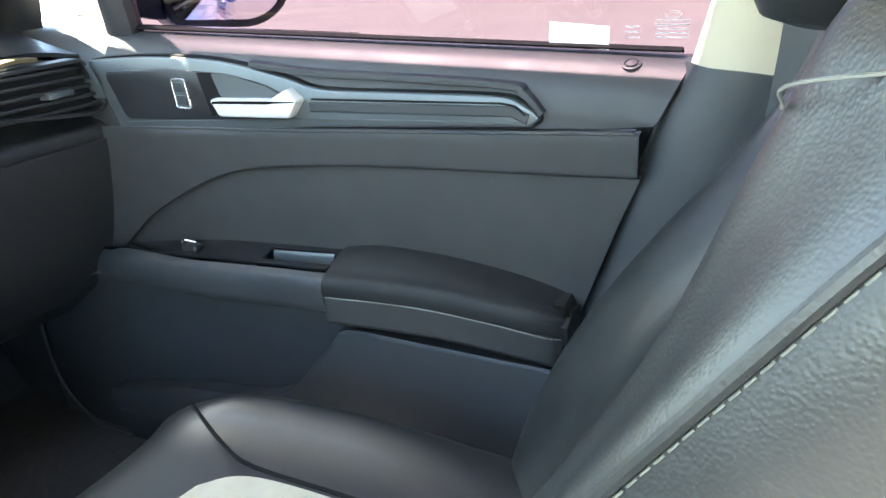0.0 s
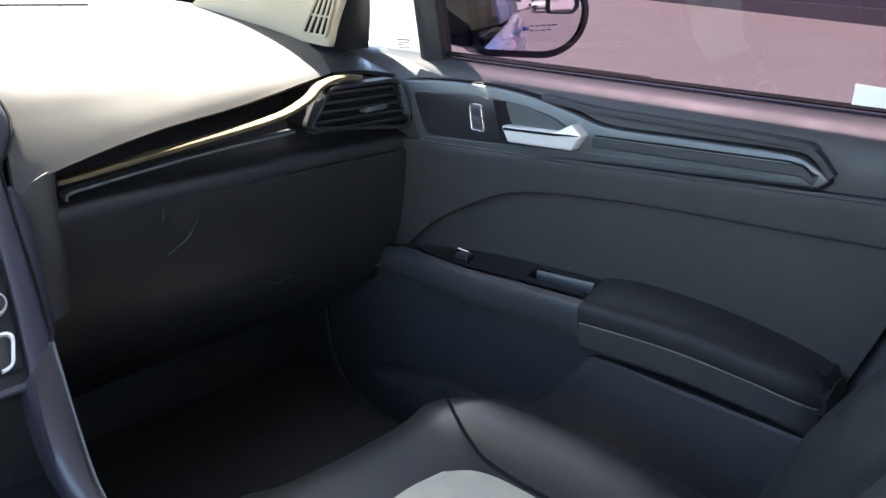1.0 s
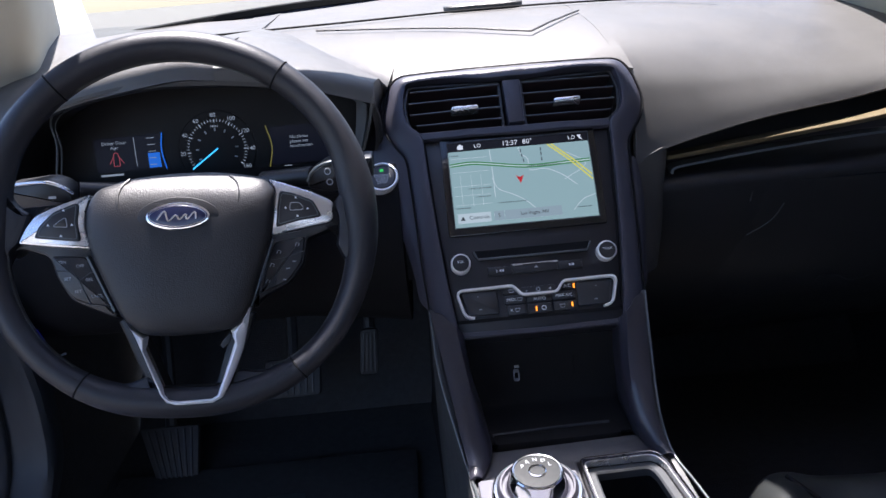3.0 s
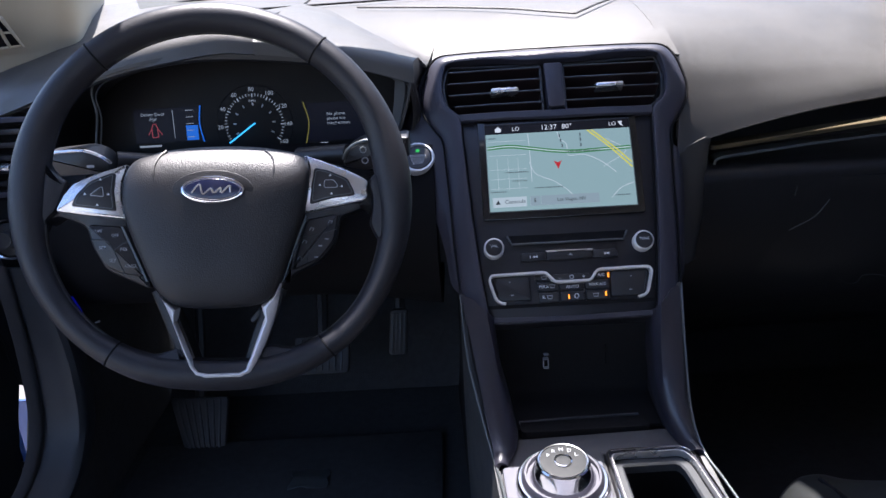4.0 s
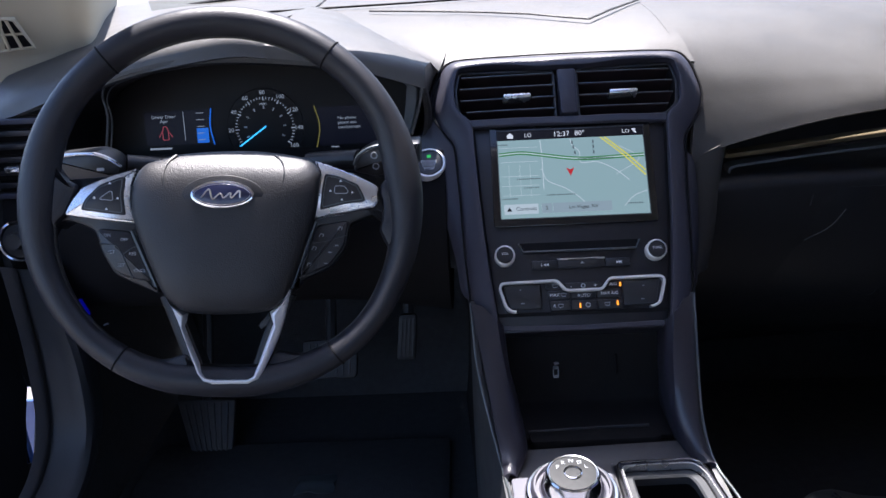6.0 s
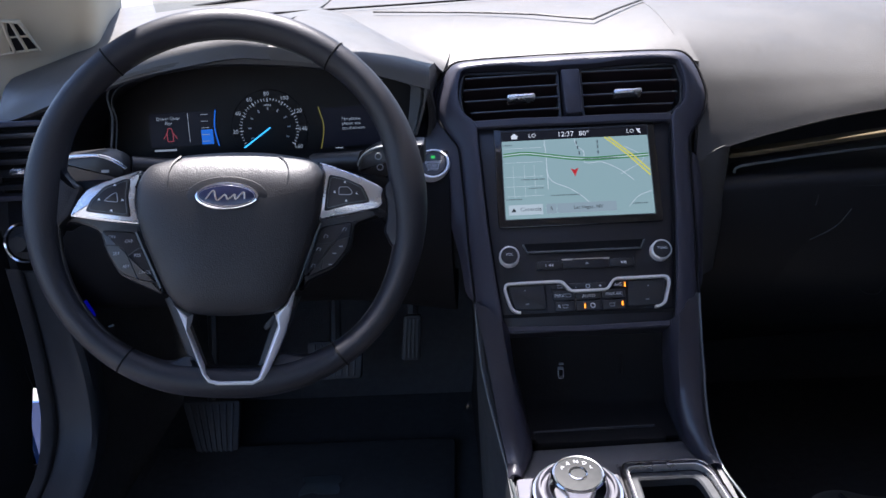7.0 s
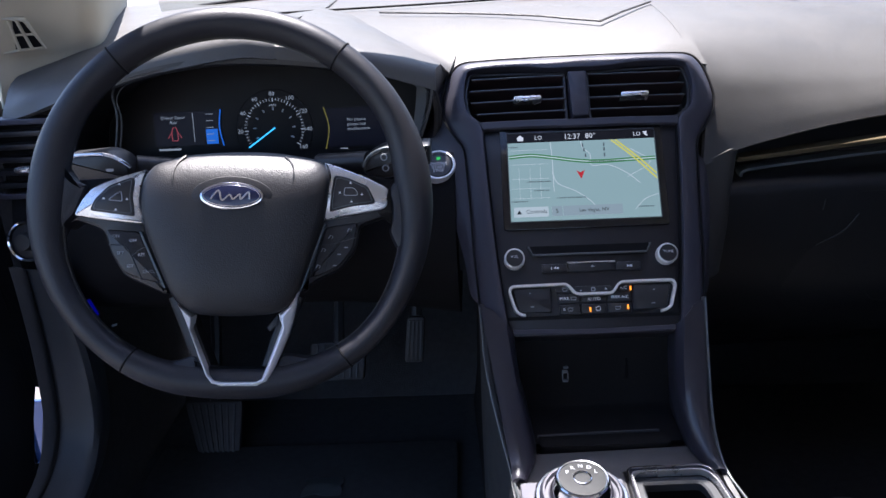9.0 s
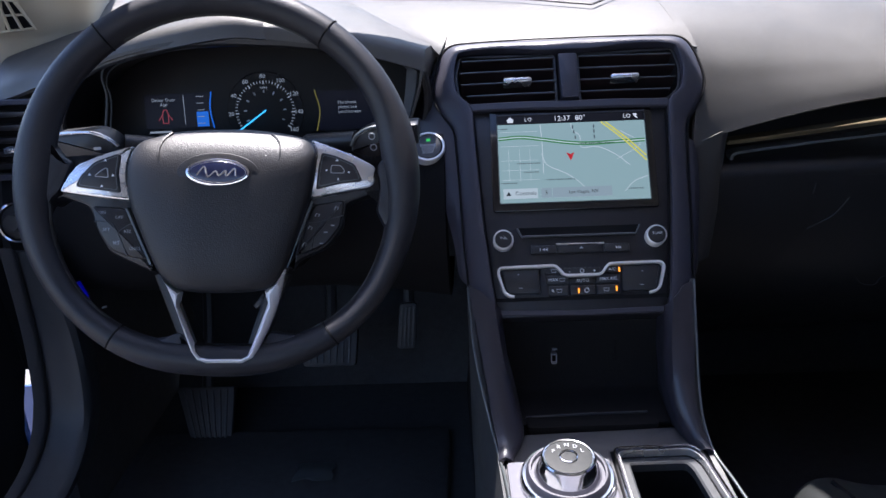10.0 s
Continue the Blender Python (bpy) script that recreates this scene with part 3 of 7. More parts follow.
part("side_pad", sheet(B(), [[(0.140, 0.759, 0.822), (0.138, 0.755, 0.790), (0.134, 0.745, 0.735), (0.130, 0.728, 0.68)],
                             [(0.168, 0.770, 0.832), (0.165, 0.765, 0.790), (0.160, 0.757, 0.735), (0.154, 0.744, 0.68)],
                             [(0.188, 0.779, 0.838), (0.184, 0.776, 0.790), (0.181, 0.772, 0.735), (0.174, 0.766, 0.68)],
                             [(0.197, 0.800, 0.832), (0.192, 0.800, 0.790), (0.189, 0.800, 0.735), (0.183, 0.800, 0.68)]], 3, 3, thick=0.004), M_PAD, dash)
# end caps by the doors
rows = [[(0.600, 1.13, 0.968), (0.640, 0.95, 0.925), (0.632, 0.873, 0.890)], [(0.66, 1.08, 0.95), (0.68, 0.94, 0.915), (0.68, 0.85, 0.890)], [(0.74, 1.05, 0.93), (0.728, 0.94, 0.905), (0.718, 0.825, 0.882)]]
part("end_cap", sheet(B(), rows, 3, 4, thick=0.006), M_BLACK, dash)
# recess below the pad and lower passenger panel
prof = lambda x, k: [(x, 0.90 + k, 0.862), (x, 0.862 + k, 0.838), (x, 0.828 + k, 0.80), (x, 0.80 + k, 0.79), (x, 0.798 + k, 0.76), (x, 0.82 + k, 0.66), (x, 0.87 + k, 0.56), (x, 0.98 + k, 0.47)]
part("lower_panel", sheet(B(), [prof(0.135, -0.03), prof(0.3, -0.01), prof(0.5, 0.0), prof(0.62, 0.005), prof(0.722, 0.0)], 4, 3, thick=0.008), M_BLACK, dash)
# trim strip sweeping up to the side vent
M_DASH = Matrix(((1, 0, 0, 0), (0, 0, -1, 0.80), (0, 1, 0, 0), (0, 0, 0, 1)))
path = spline([(0.198, 0.821), (0.212, 0.820), (0.337, 0.833), (0.479, 0.8485), (0.535, 0.865), (0.560, 0.882), (0.580, 0.889), (0.605, 0.891), (0.63, 0.889)], 5)
part("trim_strip", ribbon(B(), M_DASH, path, 0.0056, -0.01, 0.012), M_WARM, dash, "warm satin trim strip")
path = spline([(0.204, 0.797), (0.207, 0.804), (0.23, 0.808), (0.33, 0.818), (0.417, 0.8245), (0.51, 0.829)], 5)
part("trim_line", ribbon(B(), M_DASH, path, 0.0032, -0.01, 0.012), M_BEZEL, dash)
# side vent
def side_vent(sgn):
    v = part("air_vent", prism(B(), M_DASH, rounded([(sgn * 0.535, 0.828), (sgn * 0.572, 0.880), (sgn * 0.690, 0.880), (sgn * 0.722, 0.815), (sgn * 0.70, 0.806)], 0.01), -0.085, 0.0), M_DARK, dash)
    o = [(0.535, 0.830), (0.572, 0.880), (0.690, 0.880), (0.716, 0.818), (0.700, 0.808)]
    o = rounded([(sgn * a, b) for a, b in o], 0.008)
    part("vent_rim", ribbon(B(), M_DASH, o, 0.005, -0.01, 0.016, True), M_BLACK, v)
    for i in range(5):
        z = 0.822 + i * 0.0125
        xa, xb = 0.545 + (z - 0.83) * 0.6, 0.712 - (z - 0.818) * 0.42
        part("slat", prism(B(), M_DASH, [(sgn * xa, z - 0.0015), (sgn * xb, z - 0.0035), (sgn * xb, z + 0.001), (sgn * xa, z + 0.003)], -0.01, 0.010, 0.001), M_BLACK, v)
    part("tab", prism(B(), M_DASH, rounded([(sgn * 0.628, 0.838), (sgn * 0.668, 0.840), (sgn * 0.668, 0.847), (sgn * 0.630, 0.847)], 0.003), 0.0, 0.018, 0.002), M_BEZEL, v, "satin vent tab")
    part("tab", prism(B(), M_DASH, rounded([(sgn * 0.692, 0.872), (sgn * 0.697, 0.872), (sgn * 0.714, 0.826), (sgn * 0.708, 0.826)], 0.002), 0.0, 0.02, 0.001), M_BEZEL, v)


side_vent(1)
part("indicator_light", tube(B(), [(-0.645, 0.772, 0.668), (-0.637, 0.772, 0.646)], 0.004, 8), glow("blue_lamp", (0.01, 0.01, 0.9), 0.12), dash, "small lit blue lamp under the dash")
part("clip", tube(B(), [(-0.620, 0.774, 0.629), (-0.613, 0.774, 0.631)], 0.0015, 6), M_BEZEL, dash)
part("thread", tube(B(), spline([(-0.057 + (x + 0.057) * 0.745, 0.824, 1.034 + (z - 1.034) * 0.745) for x, z in ((0.550, 0.478), (0.565, 0.462), (0.589, 0.460), (0.600, 0.474), (0.633, 0.473), (0.660, 0.460), (0.696, 0.466))], 5), 0.0006, 5), M_SOFT, dash)
part("scratch", tube(B(), [(0.312, 0.788, 0.763), (0.310, 0.788, 0.750)], 0.0008, 5), M_SOFT, dash)
# glovebox
gp = lambda x: [(x, 0.800, 0.772), (x, 0.802, 0.745), (x, 0.818, 0.665), (x, 0.845, 0.60), (x, 0.90, 0.535)]
gb = part("glovebox", sheet(B(), [gp(0.19), gp(0.3), gp(0.45), gp(0.705)], 3, 3, thick=0.010), M_BLACK, dash)
part("latch_edge", tube(B(), spline([(0.352, 0.781, 0.745), (0.335, 0.782, 0.722), (0.305, 0.783, 0.705)], 5), 0.0008, 6), M_SOFT, gb)

# top of the dash: speaker panel, grooves, sensor opening
def on_top(x, y):
    return Vector((x, y, 0.984 + (y - 0.95) * 0.094 + 0.0045 if y > 0.95 else 0.967 + (y - 0.86) * 0.19 + 0.0035))


part("panel_seam", tube(B(), [on_top(*p) for p in spline([(-0.45, 1.10), (-0.20, 1.12), (0.0, 1.14), (0.20, 1.12), (0.36, 1.06)], 6)], 0.0017, 6), M_DARK, dash)
part("panel_ridge", tube(B(), [on_top(*p) for p in spline([(-0.26, 1.06), (-0.1, 1.0), (0.03, 0.93), (0.06, 0.935), (0.14, 1.04)], 6)], 0.0016, 6), M_PAD, dash)
part("sensor_slot", prism(B(), Matrix.Translation(on_top(0.01, 1.19)), rounded(rect(-0.036, -0.014, 0.036, 0.014), 0.006), -0.006, 0.0015, 0.001), M_DARK, dash)
part("slot_rim", ribbon(B(), Matrix.Translation(on_top(0.01, 1.19)), rounded(rect(-0.058, -0.03, 0.058, 0.03), 0.02), 0.016, -0.004, 0.003, True), M_PAD, dash)
# black cowl and wiper beyond the glass
bm = B()
sheet(bm, [[(-0.64, 1.205, 1.000), (-0.645, 1.215, 1.012), (-0.65, 1.30, 0.998), (-0.66, 1.40, 0.975)], [(-0.35, 1.385, 1.022), (-0.35, 1.40, 1.035), (-0.35, 1.48, 1.02), (-0.35, 1.56, 0.99)], [(0, 1.455, 1.030), (0, 1.47, 1.044), (0, 1.54, 1.03), (0, 1.62, 1.0)],
           [(0.35, 1.385, 1.022), (0.35, 1.40, 1.035), (0.35, 1.48, 1.02), (0.35, 1.56, 0.99)], [(0.64, 1.205, 1.000), (0.645, 1.215, 1.012), (0.65, 1.30, 0.998), (0.66, 1.40, 0.975)]], 6, 3, thick=0.004)
tagged(part("cowl", bm, M_DARK), "black plastic cowl below the windscreen", "cowl", kind="structure")
wip = thing("wiper", (0.0, 1.5, 1.035), "black windscreen wiper resting on the cowl", "wiper", "wipers")
part("arm", tube(B(), [(-0.10, 1.53, 1.042), (0.20, 1.51, 1.050), (0.42, 1.43, 1.042)], 0.006, 6), M_BLACK, wip)
part("blade", tube(B(), [(-0.16, 1.52, 1.042), (0.15, 1.50, 1.049), (0.44, 1.41, 1.040)], 0.005, 6), M_RUBBER, wip)
hood_bm = sheet(B(), [[(-0.70, 1.38, 0.90), (-0.72, 1.9, 0.80), (-0.70, 2.3, 0.70)], [(0, 1.60, 0.935), (0, 2.0, 0.86), (0, 2.45, 0.73)], [(0.70, 1.38, 0.90), (0.72, 1.9, 0.80), (0.70, 2.3, 0.74)]], 6, 4, thick=0.01)

# ---- instrument cluster ----
M_CL = tilted((-0.396, 0.885, 0.866), 10.0)
cl = thing("instrument_cluster", (-0.395, 0.87, 0.80), "black instrument cluster with a lit blue needle and two small displays", "instrument cluster")
vis = [(-0.624, 0.79), (-0.628, 0.86), (-0.618, 0.900), (-0.575, 0.944), (-0.50, 0.966), (-0.414, 0.974), (-0.303, 0.965), (-0.212, 0.948), (-0.182, 0.938), (-0.172, 0.922), (-0.170, 0.88), (-0.185, 0.82)]
vf = spline([(x, 0.758 if z > 0.93 else 0.765 + (0.93 - z) * 0.25, z) for x, z in vis], 4)
vb = spline([(-0.395 + (x + 0.395) * 1.02, 0.90, z - 0.012) for x, z in vis], 4)
part("hood", sheet(B(), [vf, [(p + q) / 2 for p, q in zip(vf, vb)], vb], 2, 1, thick=0.004), M_BLACK, cl)
lip = [p + np.array((0, 0.008, -0.006)) for p in vf]
part("hood_lip", tube(B(), lip, 0.005, 8), M_BLACK, cl)
RIMLINE = [(-0.575, 0.867), (-0.566, 0.905), (-0.566, 0.935), (-0.542, 0.953), (-0.471, 0.965), (-0.403, 0.968), (-0.349, 0.966), (-0.309, 0.960), (-0.262, 0.952)]
inn = spline([(x, 0.79, z) for x, z in RIMLINE], 4)
part("inner_rim", tube(B(), inn, 0.0016, 8), M_BEZEL, cl)
part("inner_line", tube(B(), [p + np.array((0, 0.010, -0.007)) for p in inn], 0.0010, 6), M_BEZEL, cl)
part("face_plate", prism(B(), M_CL, rounded(rect(-0.25, -0.09, 0.235, 0.085), 0.03), -0.012, -0.004), M_FACE, cl)
M_CF = Matrix(((1, 0, 0, 0), (0, 0, -1, 0.79), (0, 1, 0, 0), (0, 0, 0, 1)))
part("frame_band", band(B(), M_CF, [(-0.30, 0.9575), (-0.231, 0.9450), (-0.20, 0.9375), (-0.179, 0.9315), (-0.181, 0.905), (-0.194, 0.86)], [(-0.30, 0.9545), (-0.234, 0.9405), (-0.202, 0.9320), (-0.194, 0.9240), (-0.197, 0.900), (-0.204, 0.86)], -0.02, 0.003, 0.001, din=-0.004), M_TRIM, cl, "satin grey corner of the cluster frame")
G_BLUE = glow("display_blue", (0.03, 0.22, 0.90), 0.5)
G_CYAN = glow("needle_blue", (0.06, 0.50, 0.95), 1.2)
G_TXT = glow("display_text", (0.55, 0.65, 0.75), 0.35)
G_DISP = glow("display_dark", (0.008, 0.009, 0.020), 0.3)
G_RED = glow("warning_red", (0.9, 0.04, 0.05), 0.5)
G_DIMRED = glow("display_red", (0.55, 0.10, 0.13), 0.35)
G_OLIVE = glow("display_frame", (0.45, 0.42, 0.10), 0.25)
LX, LZ = -0.120, 0.003
d1 = part("display", prism(B(), M_CL, rect(LX - 0.046, LZ - 0.023, LX + 0.046, LZ + 0.023), -0.004, -0.002), G_DISP, cl)
part("fuel_bar", prism(B(), M_CL, rect(LX + 0.025, LZ - 0.022, LX + 0.041, LZ - 0.002), -0.002, -0.0012), G_BLUE, d1)
part("display_edge", ribbon(B(), M_CL, spline([(LX + 0.047, LZ + 0.024), (LX + 0.044, LZ), (LX + 0.048, LZ - 0.025)], 5), 0.0016, -0.002, -0.001), G_BLUE, d1)
for i in range(5):
    part("tick", prism(B(), M_CL, rect(LX + 0.026, LZ - 0.018 + i * 0.009, LX + 0.036, LZ - 0.0172 + i * 0.009), -0.002, -0.001), G_TXT, d1)
part("display_line", prism(B(), M_CL, rect(LX + 0.0080, LZ - 0.018, LX + 0.0086, LZ + 0.021), -0.002, -0.0014), G_TXT, d1)
for i, tx in enumerate(("Driver Door", "Ajar")):
    lettering("message", tx, M_CL, LX - 0.019, LZ + 0.015 - i * 0.0062, 0.0064, -0.0015, G_TXT, d1)
part("car_icon", ribbon(B(), M_CL, rounded([(LX - 0.0225, LZ - 0.016), (LX - 0.0145, LZ - 0.016), (LX - 0.0145, LZ - 0.004), (LX - 0.0165, LZ + 0.002), (LX - 0.0205, LZ + 0.002), (LX - 0.0225, LZ - 0.004)], 0.001, 2), 0.0012, -0.002, -0.0014, True), G_DIMRED, d1, "red outline of a car with open doors")
for sg in (-1, 1):
    part("door_icon", ribbon(B(), M_CL, [(LX - 0.0185 + sg * 0.004, LZ - 0.004), (LX - 0.0185 + sg * 0.0095, LZ - 0.0125)], 0.0011, -0.002, -0.0014), G_DIMRED, d1)
part("message_bar", prism(B(), M_CL, rect(LX - 0.042, LZ - 0.029, LX - 0.012, LZ - 0.0265), -0.003, -0.0015), G_TXT, d1)
DX, DZ = -0.001, -0.002
dial = part("speedometer", lathe(B(), M_CL, [(0.0535, -0.004), (0.0535, -0.0032), (0.0525, -0.003), (0.052, -0.0035), (0.001, -0.0035)], 48, (DX, DZ)), M_FACE, cl)
for k in range(0, 41):
    a = radians(214 - k * 248 / 40)
    r0 = 0.0375 if k % 5 else 0.0360
    p, q = np.array((math.cos(a), math.sin(a))) * r0, np.array((math.cos(a), math.sin(a))) * 0.0410
    part("tick", ribbon(B(), M_CL, [p + (DX, DZ), q + (DX, DZ)], 0.0008 if k % 5 else 0.0014, -0.0035, -0.0025), G_TXT, dial)
for k, v in enumerate((0, 20, 40, 60, 80, 100, 120, 140, 160)):
    if v:
        a = radians(214 - k * 248 / 8)
        lettering("numeral", str(v), M_CL, DX + math.cos(a) * 0.0465, DZ + math.sin(a) * 0.0465, 0.0080, -0.0012, G_TXT, dial)
lettering("unit", "MPH", M_CL, DX, DZ + 0.031, 0.005, -0.002, G_TXT, dial)
for k in range(9):
    a = radians(206 - k * 29)
    part("inner_mark", ribbon(B(), M_CL, [(DX + math.cos(a) * 0.025, DZ + math.sin(a) * 0.025), (DX + math.cos(a) * 0.029, DZ + math.sin(a) * 0.029)], 0.0018, -0.0035, -0.0028), M_INKDIM, dial)
a0 = np.array((math.cos(radians(214)), math.sin(radians(214))))
part("needle", ribbon(B(), M_CL, [(DX - a0[0] * 0.002, DZ - a0[1] * 0.002), (DX + a0[0] * 0.02, DZ + a0[1] * 0.02), (DX + a0[0] * 0.043, DZ + a0[1] * 0.043)], 0.0016, -0.002, 0.002), G_CYAN, dial, "lit pale blue needle")
RX, RZ = 0.118, -0.004
d2 = part("display", prism(B(), M_CL, rect(RX - 0.046, RZ - 0.026, RX + 0.046, RZ + 0.026), -0.004, -0.002), G_DISP, cl)
part("display_edge", ribbon(B(), M_CL, spline([(RX - 0.050, RZ + 0.028), (RX - 0.044, RZ), (RX - 0.050, RZ - 0.030)], 5), 0.0014, -0.002, -0.001), G_OLIVE, d2)
for i, tx in enumerate(("No phone", "please see", "touchscreen")):
    lettering("message", tx, M_CL, RX - 0.019, RZ + 0.010 - i * 0.0062, 0.0062, -0.0015, G_TXT, d2, "LEFT")
part("message_bar", prism(B(), M_CL, rect(RX - 0.03, RZ - 0.031, RX - 0.02, RZ - 0.028), -0.003, -0.0015), G_TXT, d2)
part("warning_light", prism(B(), M_CL, [(0.0885, -0.052), (0.0965, -0.052), (0.0925, -0.044)], -0.003, -0.0015), G_RED, cl)

# ---- centre stack ----
stack = thing("center_stack", (0, 0.68, 0.60), "dark centre stack with touchscreen, air vents, knobs and climate buttons", "center stack")
half_out = [(127, -104), (127.5, -83), (131, -37), (133.5, 24), (136, 65), (138.5, 94), (148, 109), (159, 128), (163.5, 148), (160, 170), (152.5, 192), (139, 206), (112, 209), (75, 210), (38, 210.5)]
half_in = [(94, -140), (101, -88), (107, -30), (111, 24), (113.5, 65), (115, 95), (117, 120), (131, 135), (135.5, 150), (136, 166), (133, 183), (127, 191), (98, 194), (66, 193.5), (33, 190)]
outer = mm([(-x, y) for x, y in half_out] + [(0, 210.5)] + half_out[::-1])
inner = mm([(-x, y) for x, y in half_in] + [(0, 190)] + half_in[::-1])
oo, ii = spline(outer, 4), spline(inner, 4)
bm = B()
skin(bm, [[put(bm, FACE, np.array(p) * (1 - f) + np.array(q) * f, d) for p, q in zip(oo, ii)] for f, d in ((0.0, -0.06), (0.0, -0.0115), (0.03, -0.0085), (0.18, -0.0045), (0.42, -0.0008), (0.70, 0.0022), (0.90, 0.0032), (0.97, 0.0028), (1.0, 0.0012), (1.0, -0.03))], False)
part("surround", bm, M_STACK, stack, sharp=50)
part("surround_line", ribbon(B(), FACE, spline([(x * 1.008, y + 0.0008) for x, y in outer], 4), 0.0022, -0.014, -0.0085), M_DARK, stack)
part("panel", prism(B(), FACE, mm([(-95, -134), (-101, -75), (-107, -20), (-113, 70), (-116, 126), (116, 126), (113, 70), (107, -20), (101, -75), (95, -134)]), -0.05, -0.008, 0.002), M_PANEL, stack, "satin black control panel")
part("shelf", ribbon(B(), FACE, mm([(-118, 119.5), (-60, 120.5), (0, 119.5), (60, 119.5), (116, 117.5)]), 0.010, -0.012, 0.001), M_STACK, stack)
for sgn in (-1, 1):
    part("panel_edge", ribbon(B(), FACE, mm([(sgn * 116, 124), (sgn * 112, 66), (sgn * 108, 0), (sgn * 101, -80), (sgn * 96, -128)]), 0.0016, -0.012, -0.0035), M_DARK, stack)
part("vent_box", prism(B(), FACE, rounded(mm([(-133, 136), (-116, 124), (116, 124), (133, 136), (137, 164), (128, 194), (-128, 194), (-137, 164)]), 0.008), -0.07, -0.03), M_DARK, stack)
M_SLAT = material("vent_slat", (0.022, 0.014, 0.016), 0.45, vary=0.2, bump=0.08, bscale=900)
for sgn, tab in ((-1, -60.5), (1, 68)):
    v = part("air_vent", ribbon(B(), FACE, rounded(mm([(sgn * 14, 125), (sgn * 118, 125), (sgn * 132, 138), (sgn * 135, 165), (sgn * 129, 190), (sgn * 14, 188)]), 0.006), 0.003, -0.03, -0.007, True), M_BLACK, stack)
    for i in range(4):
        y = 138 + i * 15.3
        xe = 122 + (0, 7, 8, 5)[i]
        rows = [[FACE @ Vector((sgn * x * MM, (y + dy - 0.8 * (x > 100)) * MM, d)) for x in (13, 70, xe)] for dy, d in ((-5.0, -0.034), (-0.9, -0.0065), (0.6, -0.0060), (-2.4, -0.034))]
        part("slat", sheet(B(), rows, 1, 2), M_SLAT, v)
        part("slat_edge", ribbon(B(), FACE, mm([(sgn * 15, y + 0.6), (sgn * 70, y + 0.3), (sgn * xe, y - 0.5)]), 0.0009, -0.0068, -0.0054), M_BEZEL, v)
    part("tab", prism(B(), FACE, rounded(mm([(tab - 17.5, 148.5), (tab + 17.5, 149.5), (tab + 17, 156), (tab - 17, 156)]), 0.0028), -0.012, 0.004, 0.003), M_SILVER, v, "bright vent tab")
part("hazard_button", prism(B(), FACE, rounded(mm([(-8.5, 127), (11.5, 127), (12, 185), (-11, 185)]), 0.003), -0.03, 0.004, 0.002), M_STACK, stack)
# side faces that run from the stack back to the dash
for sgn in (-1, 1):
    wing = [(157.5, 186, 163, 184, -18), (161, 171, 172, 167, -24), (164.8, 148, 186, 142, -34), (160.5, 128, 196, 121, -40), (149.8, 109, 199, 101, -42), (140, 94, 195, 86, -40), (137.5, 65, 180, 56, -34), (135, 24, 157, 15, -29), (132.5, -37, 143, -41, -24), (129, -83, 138, -80, -19), (126.5, -94, 128, -95, -15)]
    if sgn > 0:
        wing = [(138, 75, 146, 74, -18), (137, 60, 149, 58, -20), (135, 24, 149, 20, -22), (132.5, -37, 142, -38, -22), (129, -83, 136, -80, -19), (126.5, -94, 128, -95, -15)]
    rows = [[FACE @ Vector((sgn * (a + (c - a) * f) * MM, (b + (e - b) * f) * MM, (-10 + (d + 10) * f ** 1.5) * MM)) for f in (0.0, 0.35, 0.7, 1.0)] for a, b, c, e, d in wing]
    part("side_face", sheet(B(), rows, 3, 3, thick=0.004), M_STACK, stack)

# touchscreen
G_MAP = glow("map_ground", (0.42, 0.62, 0.61), 0.52)
G_BAR = glow("map_header", (0.012, 0.012, 0.016), 0.5)
G_ROADW = glow("map_road_white", (0.66, 0.78, 0.80), 0.6)
G_ROADY = glow("map_road_yellow", (0.72, 0.70, 0.12), 0.7)
G_ROADG = glow("map_road_green", (0.07, 0.33, 0.10), 0.5)
G_UI = glow("map_buttons", (0.36, 0.47, 0.50), 0.6)
G_UIL = glow("map_buttons_light", (0.62, 0.74, 0.76), 0.6)
G_DK = glow("map_labels", (0.05, 0.07, 0.08), 0.2)
G_LAB = glow("map_street_labels", (0.16, 0.22, 0.24), 0.4)
G_WH = glow("header_text", (0.8, 0.85, 0.88), 0.7)
G_ARROW = glow("map_arrow", (0.65, 0.03, 0.04), 0.6)
scr = part("touchscreen", prism(B(), FACE, rounded(mm(rect(-96, -10, 96, 118)), 0.004), -0.012, -0.0045, 0.001), M_PIANO, stack)
part("map", prism(B(), FACE, mm(rect(-87, 0, 87, 97.5)), -0.0048, -0.0042), G_MAP, scr, "pale lit road map on the screen")
part("header_bar", prism(B(), FACE, mm(rect(-87, 97.5, 87, 109)), -0.0048, -0.0042), G_BAR, scr)
part("screen_edge", ribbon(B(), FACE, mm(rect(-87.8, -0.8, 87.8, 109.8)), 0.0016, -0.005, -0.0036, True), M_SOFT, scr)


def road(pts, w, mat, lift=0.0):
    part("road", ribbon(B(), FACE, spline(mm(pts), 4), w * MM, -0.0042, -0.0040 + lift, chamfer=0.0), mat, scr)


